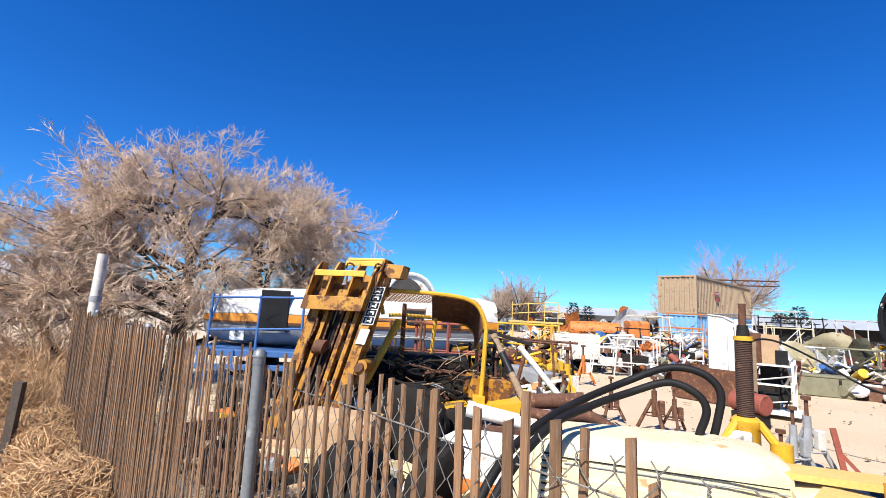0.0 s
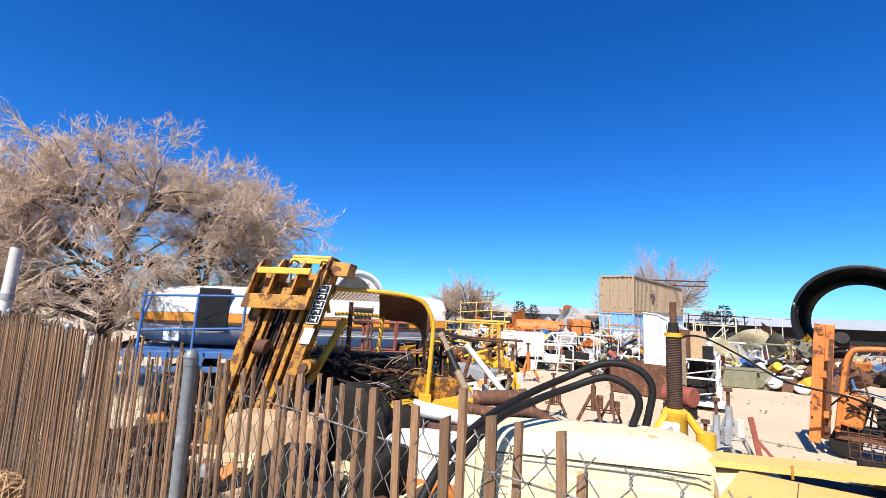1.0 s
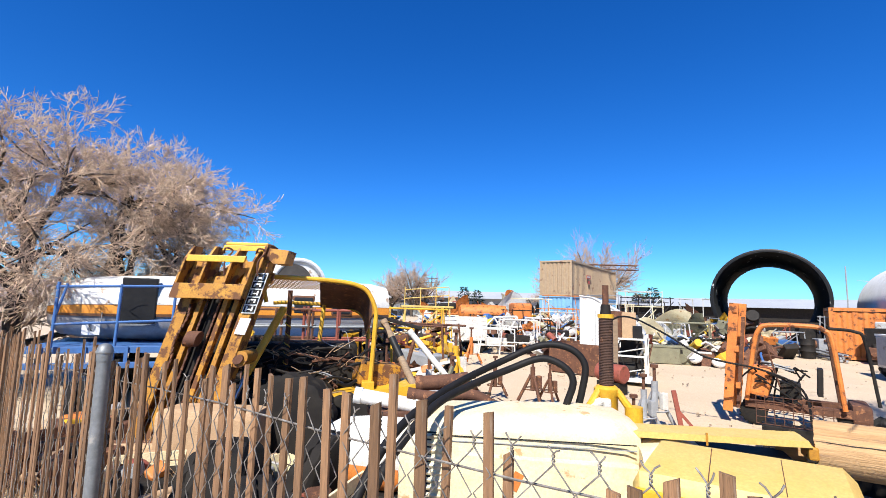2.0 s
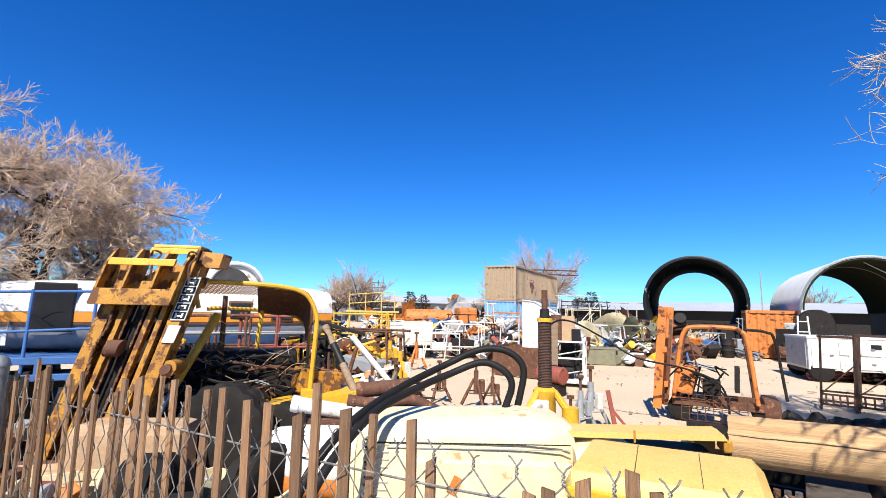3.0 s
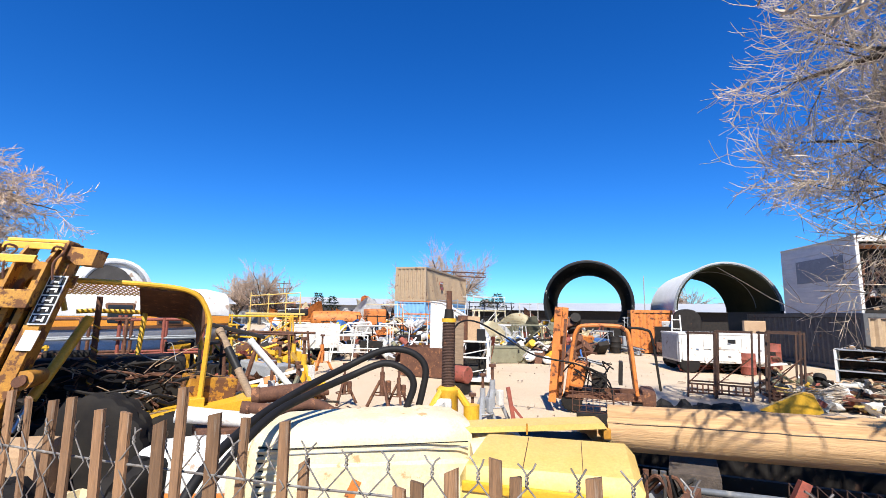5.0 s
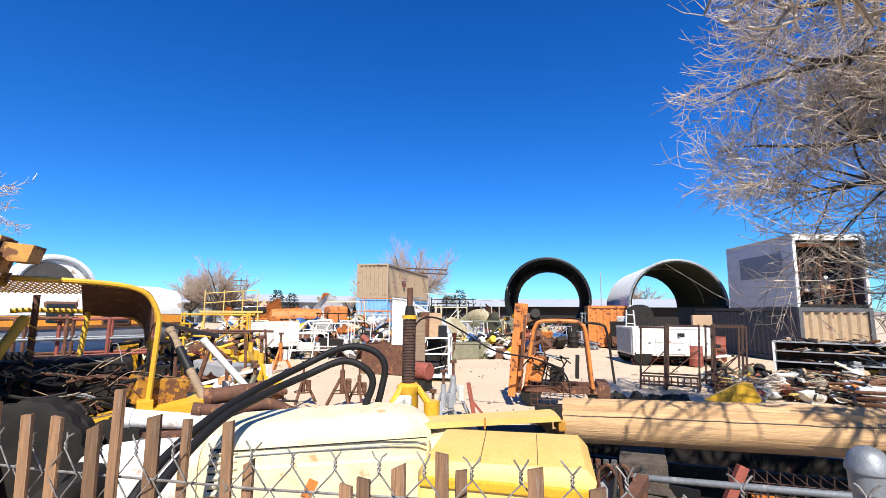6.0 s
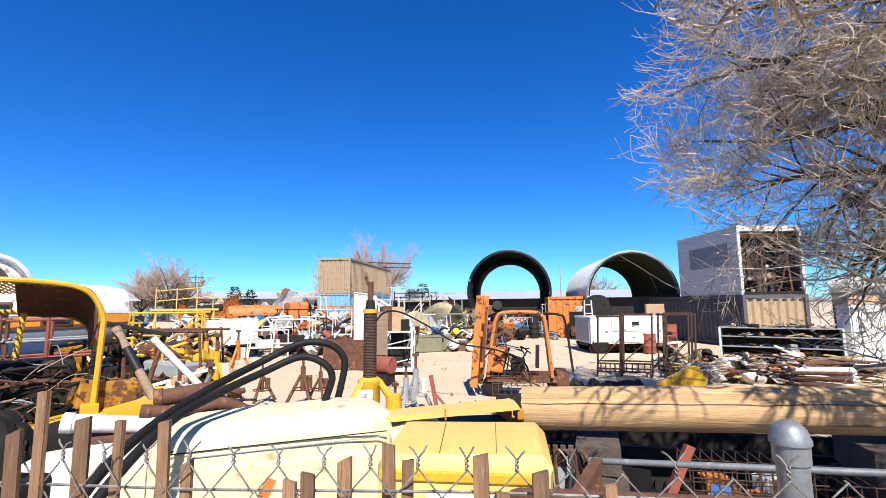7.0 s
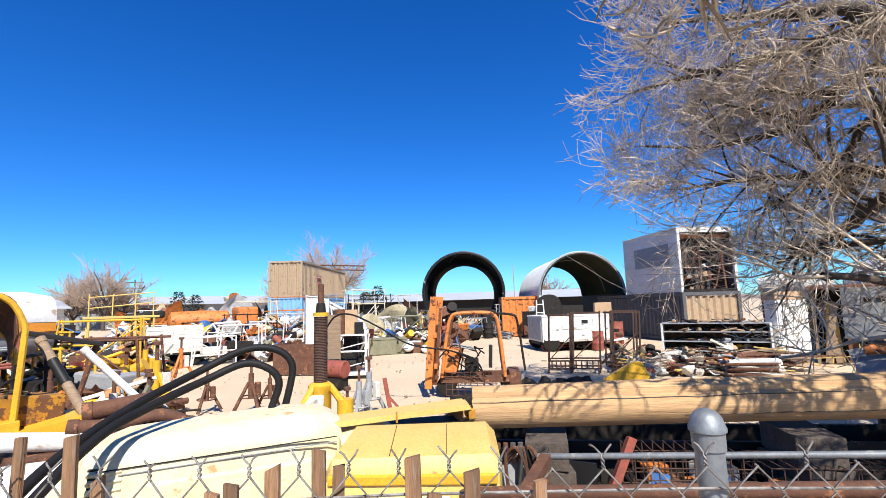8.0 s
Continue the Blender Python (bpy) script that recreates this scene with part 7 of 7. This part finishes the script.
for x, y in ((-0.9, 0), (1, 0), (-0.9, 0.8), (1, 0.8)):
    part("foot", box(B(), (x, y, 0.16), (0.2, 0.15, 0.34)), DARK, t)


# boards and bars thrown down in front of the shelf
rng = random.Random(15)
for k in range(230):
    f, g = rng.random(), rng.random()
    x, y = 10.9 + 2.1 * f + 0.3 * g, 4.3 - 1.9 * f - 0.9 * g + rng.uniform(-0.2, 0.4)
    L = rng.uniform(0.5, 1.7)
    c, nm, lab, cat = rng.choice(((PLANK, "loose_board", "weathered loose board on a scrap heap", "board"), (CARD, "loose_board", "pale loose board on a scrap heap", "board"), (RUSTY, "steel_bar", "rusty steel bar on a scrap heap", "bar"),
                                  (RUSTY, "loose_pipe", "rusty pipe on a scrap heap", "pipe"), (DARK, "steel_bar", "dark steel bar on a scrap heap", "bar"), (YELLOW_PALE, "loose_board", "yellowed board on a scrap heap", "board")))
    t = thing(nm, pose(x, y, 0.03 + 0.42 * rng.random() * (0.35 + 0.65 * f), 0, rng.uniform(-9, 9), rng.uniform(-75, 25) - 30), lab, cat, "scrap heap")
    if "pipe" in nm:
        part("shaft", cyl(B(), (-L / 2, 0, 0.03), (L / 2, 0, 0.03), 0.03, seg=10), c, t, smooth=True)
    else:
        part("shaft", box(B(), (0, 0, 0.03), (L, rng.uniform(0.02, 0.09), rng.uniform(0.012, 0.035)), bev=0.004), c, t)
for k in range(16):
    x, y = rng.uniform(10.9, 12.6), rng.uniform(3.0, 4.8)
    t = thing("rubble_lump", pose(x, y, 0, 0, 0, rng.uniform(0, 360)), "pale broken lump on a scrap heap", "rubble", "scrap heap")
    b = B()
    bmesh.ops.create_icosphere(b, subdivisions=2, radius=rng.uniform(0.1, 0.24))
    sd = rng.uniform(0, 99)
    for v in b.verts:
        v.co *= 1 + 0.5 * noise.noise(v.co * 6 + Vector((sd, 0, 0)))
        v.co.z = v.co.z * 0.7 + 0.1
    part("lump", b, rng.choice((WHITE_DULL, CARD, GREY)), t)

# yellow hopper plate and dark sheets beyond the pole
t = thing("yellow_hopper", pose(5.35, 2.15, 0, 0, 0, -68), "bent yellow steel hopper plate beyond the pole", "hopper")
part("plate", prism(B(), [(-0.30, 0.76), (-0.02, 0.93), (0.06, 0.965), (0.13, 0.95), (0.20, 0.80), (0.10, 0.74)], 0.12, pose(0, 0, 0)), YELLOW_CLEAN, t)
part("stand", box(B(), (0, 0.2, 0.36), (0.6, 0.3, 0.72)), DARK, t)
for x, y, r, lab in ((7.9, 5.15, -40, "crumpled black fabric sheet on the sand"), (8.6, 4.7, -60, "crumpled dark fabric sheet on scrap"), (7.2, 3.9, -50, "flat dark rubber sheet"), (8.2, 4.55, -35, "folded grey-black fabric sheet by the racks")):
    t = thing("fabric_sheet", pose(x, y, 0.0, 0, 0, r), lab, "fabric")
    n, b, sd = 10, B(), x
    g = [[b.verts.new(((i / n - 0.5) * 0.8, (j / n - 0.5) * 0.55, 0.10 + 0.22 * noise.noise(Vector((i * 0.35, j * 0.35, sd))) - (0.12 if j in (0, n) or i in (0, n) else 0))) for i in range(n + 1)] for j in range(n + 1)]
    for u, v in zip(g, g[1:]):
        for k in range(n):
            b.faces.new((u[k], u[k + 1], v[k + 1], v[k]))
    bmesh.ops.solidify(b, geom=b.faces[:], thickness=0.01)
    part("sheet", b, CLOTH, t)


# wire crates, pipes and machine parts under the pole
def wire_crate(m, w, d, h, label):
    t = thing("wire_crate", m, label, "crate", "wire crates")
    # rusty wire in a darker tone that holds the tree's shade
    for i in range(int(w / 0.07) + 1):
        part("wire", tube(B(), [(i * 0.07, 0, 0), (i * 0.07, 0, h), (i * 0.07, d, h), (i * 0.07, d, 0)], 0.004, 4), RUSTY_DARK, t)
    for j in range(int(h / 0.07) + 1):
        part("wire", tube(B(), [(0, 0, j * 0.07), (w, 0, j * 0.07), (w, d, j * 0.07), (0, d, j * 0.07)], 0.004, 4, True), RUSTY_DARK, t)
    part("tray", box(B(), (w / 2, d / 2, 0.01), (w, d, 0.02)), DARK, t)
    rng = random.Random(int(w * 100))
    for k in range(9):
        s = rng.uniform(0.05, 0.12)
        part("scrap_piece", box(B(), (rng.uniform(0.1, w - 0.1), rng.uniform(0.08, d - 0.08), s * 0.6 + 0.02), (s * 1.6, s, s), (0, 0, rng.uniform(0, 90)), bev=0.012), rng.choice((RUSTY, DARK, GREY, WHITE_DULL, BLUE, ORANGE)), t)


def under(f, off, z=0.0, turn=-52.5):
    """A place along the pole's line, off metres towards the fence."""
    return pose(2.82 + 2.19 * f - 0.794 * off, 2.23 - 2.86 * f - 0.608 * off, z, 0, 0, turn)


# black sheet added on the sand as the shade under the pole
t = thing("shade_mat", pose(3.40, 0.75, 0, 0, 0, -66), "crumpled black sheet added to darken the ground under scrap", "mat")
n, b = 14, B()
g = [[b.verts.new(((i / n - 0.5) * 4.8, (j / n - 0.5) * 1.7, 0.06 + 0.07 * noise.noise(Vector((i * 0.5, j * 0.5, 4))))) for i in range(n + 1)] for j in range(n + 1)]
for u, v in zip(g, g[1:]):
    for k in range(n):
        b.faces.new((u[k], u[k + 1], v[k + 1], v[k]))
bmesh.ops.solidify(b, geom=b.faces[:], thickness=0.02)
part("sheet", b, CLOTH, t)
# table top coloured near-black for the tree's shade on it
t = thing("scrap_table", under(0.42, 0.25), "low scrap table with rusty legs, top blackened for shade, under the pole", "table")
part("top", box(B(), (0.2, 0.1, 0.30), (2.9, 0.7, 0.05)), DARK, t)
for x in (-1.1, 0.2, 1.5):
    for y in (-0.15, 0.35):
        part("leg", box(B(), (x, y, 0.14), (0.07, 0.07, 0.28)), RUSTY, t)
# black box added to blot out sunlit sand where shade belongs
t = thing("shade_skip", under(0.46, -0.30), "black open box added behind the pole to hide bright sand", "skip")
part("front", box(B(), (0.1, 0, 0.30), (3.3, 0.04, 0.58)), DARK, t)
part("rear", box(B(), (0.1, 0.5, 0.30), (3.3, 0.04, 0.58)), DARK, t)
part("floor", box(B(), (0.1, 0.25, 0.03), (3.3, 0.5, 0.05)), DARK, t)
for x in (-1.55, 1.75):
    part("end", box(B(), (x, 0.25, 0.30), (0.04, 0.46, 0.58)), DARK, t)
wire_crate(under(0.28, 0.35, 0.326), 0.7, 0.35, 0.35, "rusty wire crate of small parts under the pole")
wire_crate(under(0.50, 0.33, 0.326), 0.84, 0.35, 0.28, "long rusty wire crate of scrap under the pole")
wire_crate(under(0.30, 0.0, 0.326), 0.9, 0.3, 0.21, "shallow rusty wire crate under the pole")
for f, h in ((0.14, 0.75), (0.60, 0.79), (0.95, 0.83)):
    t = thing("timber_support", under(f, 0.0), "stacked dark timber blocks carrying the pole", "support")
    for k in range(4):
        part("block", box(B(), (0, 0, h * (k + 0.5) / 4 - 0.02), (0.28, 0.5, h / 4 - 0.006), (0, 0, 5 * (-1) ** k), bev=0.008), BARK, t)
pipe_thing("galvanised_pipe", (2.72, 1.62, 0.70), (3.30, -0.15, 0.92), 0.018, GALV, "galvanised pipe lying across scrap behind the fence")
pipe_thing("red_pipe", (1.98, 1.58, 0.71), (2.68, -0.30, 0.99), 0.03, RUSTY, "red-brown rusty pipe along the fence")
pipe_thing("red_pipe", (2.12, 1.62, 0.66), (2.84, -0.25, 0.92), 0.036, RUSTY, "thick rusty pipe along the fence")
t = thing("pipe_trestle", pose(2.45, 0.65, 0, 0, 0, -68), "rusty trestle carrying loose pipes", "trestle")
for x in (-0.75, 0.55):
    part("crossbar", box(B(), (x, 0.1, 0.64 - 0.10 * x), (0.06, 0.9, 0.05)), RUSTY, t)
    for y in (-0.3, 0.5):
        part("leg", box(B(), (x, y, 0.31 - 0.05 * x), (0.05, 0.05, 0.66 - 0.10 * x)), RUSTY, t)
t = thing("angle_iron", pose(3.05, 1.35, 0, 0, 0, -50), "rusty drilled angle iron leaning under the pole", "bar")
part("bar", box(B(), (0, 0, 0.40), (0.05, 0.012, 0.84), (0, 24, 0)), RED_RUST, t)
part("flange", box(B(), (-0.02, 0.024, 0.40), (0.012, 0.05, 0.84), (0, 24, 0)), RED_RUST, t)
t = thing("valve_assembly", pose(2.80, 1.98, 0, 0, 0, -45), "greasy hydraulic valve assembly with hoses", "machine part")
part("block", box(B(), (0, 0, 0.50), (0.30, 0.2, 0.22), bev=0.02), GREY, t)
part("stand", box(B(), (0, 0, 0.2), (0.24, 0.2, 0.40)), DARK, t)
rng = random.Random(33)
for k in range(6):
    part("spool", cyl(B(), (-0.13 + 0.05 * k, -0.08, 0.36), (-0.13 + 0.05 * k, -0.08, 0.72), 0.018, seg=10), rng.choice((RUSTY, CHROME, RUSTY)), t, smooth=True)
for k in range(9):
    x = rng.uniform(-0.18, 0.2)
    part("hose", tube(B(), curve([(x, -0.1, 0.6), (x + rng.uniform(-0.08, 0.12), -0.2, 0.72), (x + rng.uniform(-0.1, 0.2), -0.16, 0.45), (x + rng.uniform(-0.1, 0.2), -0.1, 0.15)], 6), 0.012, 6), rng.choice((RUBBER, CLOTH, RUSTY)), t, smooth=True)
t = thing("rubber_sheet", pose(2.98, 1.78, 0, 0, 0, -50), "black hanging rubber sheet under the pole", "rubber sheet")
part("sheet", loft(B(), [[(x, 0.05 * math.sin(9 * x), z), (x, 0.05 * math.sin(9 * x) + 0.02, z)] + [(x + 0.001, 0.05 * math.sin(9 * x) + 0.02, z + 0.55), (x + 0.001, 0.05 * math.sin(9 * x), z + 0.55)] for x, z in ((-0.1, 0.01), (0.05, 0.01), (0.2, 0.01), (0.36, 0.01))]), RUBBER, t)


# tyres and dark scrap just behind the fence
rng = random.Random(88)
for k in range(30):
    s, q = rng.uniform(1.3, 6.5), rng.uniform(0.75, 2.6)
    p = FENCE_AT + FENCE_DIR * s + FENCE_IN * q
    if (p - Vector((-0.3, 5.2, 0))).length < 1.0 or (p.x > 0.1 and p.y < 4.2):
        continue
    if k % 7 == 0:
        t = thing("worn_tyre", pose(p.x, p.y, 0, rng.uniform(-12, 12), rng.uniform(-8, 8), rng.uniform(0, 180)), "worn black tyre leaning behind the fence", "tyre", "loose tyres")
        wheel(t, (0, 0, 0.36), 0.37, 0.22, 0, RUSTY)
    else:
        KINDS[rng.choice(("engine", "pipes", "crate", "engine"))](pose(p.x, p.y, 0, 0, 0, rng.uniform(0, 360)), rng.choice(("tan", "rusty", "tan", "cream")), rng, rng.uniform(0.5, 0.8))


# dark litter around the forklift and under the tractor
scatter(120, 9, (14, 40), (2.6, 3.2), ("pipes",), ("grimy dark", "rusty"), (0.3, 0.45), 0.3)


# far trees, pole and wires
def evergreen(bearing, dist, h, seed, label="dark evergreen tree far behind the yard"):
    rng = random.Random(seed)
    t = thing("evergreen_tree", pose(*at(bearing, dist), 0), label, "tree", "far evergreens")
    part("trunk", cyl(B(), (0, 0, 0), (0, 0, h * 0.8), 0.16, 0.05, 8), BARK, t)
    verts, faces = [], []
    for k in range(520):
        z = h * (0.25 + 0.75 * rng.random())
        r = 0.3 + 0.9 * math.sin(math.pi * min(1.0, (z / h - 0.2) / 0.82)) * (0.7 + 0.5 * noise.noise(Vector((z * 1.7, seed, 0))))
        a, q = rng.uniform(0, 6.283), r * rng.uniform(0.3, 1.0)
        c = Vector((q * math.cos(a), q * math.sin(a), z))
        d = Vector((math.cos(a), math.sin(a), rng.uniform(-0.2, 0.7))).normalized() * 0.32
        s = d.cross(Vector((rng.uniform(-1, 1), rng.uniform(-1, 1), 1))).normalized() * 0.09
        i = len(verts)
        verts += [c - s, c + s, c + d]
        faces.append((i, i + 1, i + 2))
    mesh_from("crown", verts, faces, PINE, t)


for k, (b, d, h) in enumerate(((16.0, 66, 4.2), (17.6, 70, 3.9), (22.2, 72, 3.7), (36.2, 60, 3.6), (37.6, 58, 4.2), (20.8, 84, 3.9), (4.5, 80, 3.6), (43, 85, 3.8))):
    evergreen(b, d, h, 200 + k)
t = thing("utility_pole", pose(*at(11.95, 113), 0), "distant wooden utility pole with crossarms", "pole")
part("shaft", cyl(B(), (0, 0, 0), (0, 0, 8.6), 0.17, 0.12, 8), BARK, t)
for z in (6.9, 8.0):
    part("crossarm", box(B(), (0, 0, z), (3.2, 0.15, 0.18)), BARK, t)
t = thing("light_pole", pose(*at(54.4, 40), 0), "thin grey light pole beyond the yard", "pole")
part("shaft", cyl(B(), (0, 0, 0), (0, 0, 4.9), 0.05, 0.04, 8), GREY, t)
part("base", cyl(B(), (0, 0, 0), (0, 0, 0.3), 0.12, seg=8), GREY, t)
t = thing("lattice_boom", pose(24.6, 36.2, 5.11, 0, 0, -15), "rusty lattice boom lying on top of a container", "boom")
for y, z in ((-0.2, 0.05), (0.2, 0.05), (-0.2, 0.45), (0.2, 0.45)):
    part("chord", cyl(B(), (-2.6, y, z), (1.6, y, z), 0.04, seg=6), RUSTY, t)
for k in range(9):
    part("lacing", cyl(B(), (-2.5 + 0.46 * k, -0.2, 0.05 if k % 2 else 0.45), (-2.04 + 0.46 * k, -0.2, 0.45 if k % 2 else 0.05), 0.025, seg=5), RUSTY, t)


# dry weeds along the outside of the fence and low brush inside
def weeds(name, seed, n, region, h, label, material=STRAW, r=0.0028):
    rng = random.Random(seed)
    lines = []
    while len(lines) < n:
        s, q = rng.uniform(*region[0]), rng.uniform(*region[1])
        p = FENCE_AT + FENCE_DIR * s - FENCE_IN * q
        clump = 0.5 + 0.9 * noise.noise(Vector((p.x * 1.1, p.y * 1.1, seed)))
        if rng.random() > clump + 0.35:
            continue
        hh = rng.uniform(0.25, 1.0) * h * max(0.25, clump + 0.35) * min(1.0, 0.3 + q * 0 + (s - region[0][0]) * 0.3)
        d = Vector((rng.gauss(0, 0.5), rng.gauss(0, 0.5), 1)).normalized()
        b = d + Vector((rng.gauss(0, 0.5), rng.gauss(0, 0.5), -0.25))
        lines.append(([p, p + d * hh * 0.55, p + d * hh * 0.55 + b.normalized() * hh * 0.5], [r, r * 0.8, r * 0.4], 3))
        if rng.random() < 0.5:
            m = p + d * hh * rng.uniform(0.3, 0.55)
            e = Vector((rng.gauss(0, 1), rng.gauss(0, 1), 0.4)).normalized()
            lines.append(([m, m + e * hh * 0.3], [r * 0.7, r * 0.4], 3))
    v, f = sweep_all(lines)
    o = mesh_from(name, v, f, material)
    tagged(o, label, "weeds", kind="stuff")


weeds("dry_weeds", 61, 2600, ((3.3, 7.0), (0.03, 0.30)), 0.50, "tangled straw-coloured dry weeds along the fence", r=0.004)
weeds("dry_weeds", 65, 6500, ((6.6, 10.5), (0.03, 2.6)), 1.1, "dense brown dry weeds leaning on the fence", r=0.0045)
weeds("dry_grass", 62, 2600, ((2.6, 12.0), (0.3, 7.0)), 0.16, "short pale dry grass on the sand outside the fence", r=0.003)
weeds("dry_brush", 63, 6000, ((7.4, 14.0), (-1.2, 6.0)), 1.6, "tall brown dry brush beyond the fence", r=0.006)
weeds("dry_brush", 64, 5200, ((1.2, 7.0), (-1.7, -0.12)), 0.42, "dry brush and litter inside the fence", r=0.003)


def tumbleweed(x, y, r, seed):
    rng = random.Random(seed)
    lines = []
    for k in range(260):
        a = Vector((rng.gauss(0, 1), rng.gauss(0, 1), rng.gauss(0, 0.8))).normalized()
        b = (a + Vector((rng.gauss(0, 0.6), rng.gauss(0, 0.6), rng.gauss(0, 0.6)))).normalized()
        lines.append(([a * r * 0.25, a * r * 0.7, (a + b).normalized() * r * 0.95, b * r * rng.uniform(0.8, 1.1)], [0.005, 0.004, 0.003, 0.002], 3))
    v, f = sweep_all(lines)
    o = mesh_from("tumbleweed", v, f, STRAW)
    o.matrix_world = pose(x, y, r * 0.8)
    tagged(o, "round tangled dry tumbleweed against the fence", "tumbleweed", "tumbleweeds")


rng = random.Random(70)
for k in range(60):
    s, q = (rng.uniform(6.9, 11.5), rng.uniform(0.3, 3.6)) if k > 23 else (rng.uniform(4.3, 7.0), rng.uniform(0.06, 0.30))
    p = FENCE_AT + FENCE_DIR * s - FENCE_IN * q
    tumbleweed(p.x, p.y, rng.uniform(0.32, 0.6) if k > 23 else rng.uniform(0.16, 0.34), 300 + k)


def sand_litter():
    """Chips, stones and slivers lying about on the sand."""
    rng = random.Random(91)
    verts, faces = [], []
    for k in range(800):
        x, y = at(rng.uniform(-5, 80), rng.uniform(3.0, 22))
        w, d, h = rng.uniform(0.008, 0.03), rng.uniform(0.008, 0.025), rng.uniform(0.004, 0.014)
        if rng.random() < 0.12:
            w *= 5
        a = rng.uniform(0, 6.283)
        c, sn = math.cos(a), math.sin(a)
        i = len(verts)
        for dz in (-0.01, h):
            f = 1.0 if dz < 0 else 0.75
            for u, v in ((-w, -d), (w, -d * 0.7), (w * 0.8, d), (-w, d * 0.8)):
                verts.append((x + (u * c - v * sn) * f, y + (u * sn + v * c) * f, dz + 0.02))
        faces += [(i + 4, i + 5, i + 6, i + 7)] + [(i + q, i + (q + 1) % 4, i + 4 + (q + 1) % 4, i + 4 + q) for q in range(4)]
    o = mesh_from("sand_litter", verts, faces, LITTER)
    tagged(o, "small stones, chips and scrap slivers on the sand", "litter", kind="stuff")


LITTER = mat("mixed_litter", (0.44, 0.34, 0.24), (0.30, 0.22, 0.15), 0.9, scale=2, rand=0.5, per_island=True)
sand_litter()


def twig_bundle(x, y, w, r, seed, turn):
    """A bound bundle of cut twigs lying on a heap."""
    rng = random.Random(seed)
    lines = []
    for k in range(150):
        a, q = rng.uniform(0, 6.283), r * rng.random() ** 0.5
        e = rng.uniform(1.1, 1.7)
        p = Vector((-w * rng.uniform(0.7, 1.0), q * e * math.cos(a), r + q * e * math.sin(a)))
        m = Vector((0, q * math.cos(a), r + q * math.sin(a)))
        f = Vector((w * rng.uniform(0.7, 1.0), q * e * math.cos(a + 0.3), r + q * e * math.sin(a + 0.3)))
        lines.append(([p, m, f], [0.004, 0.006, 0.004], 4))
    v, f = sweep_all(lines)
    o = mesh_from("twig_bundle", v, f, TWIG)
    o.matrix_world = pose(x, y, 0.06, 0, -8, turn)
    tagged(o, "bundle of pale cut twigs on the scrap heap", "twigs", "twig bundles")


twig_bundle(10.9, 3.95, 0.35, 0.16, 5, -40)
twig_bundle(10.75, 4.3, 0.28, 0.13, 6, -10)
twig_bundle(11.4, 3.4, 0.35, 0.14, 7, -70)
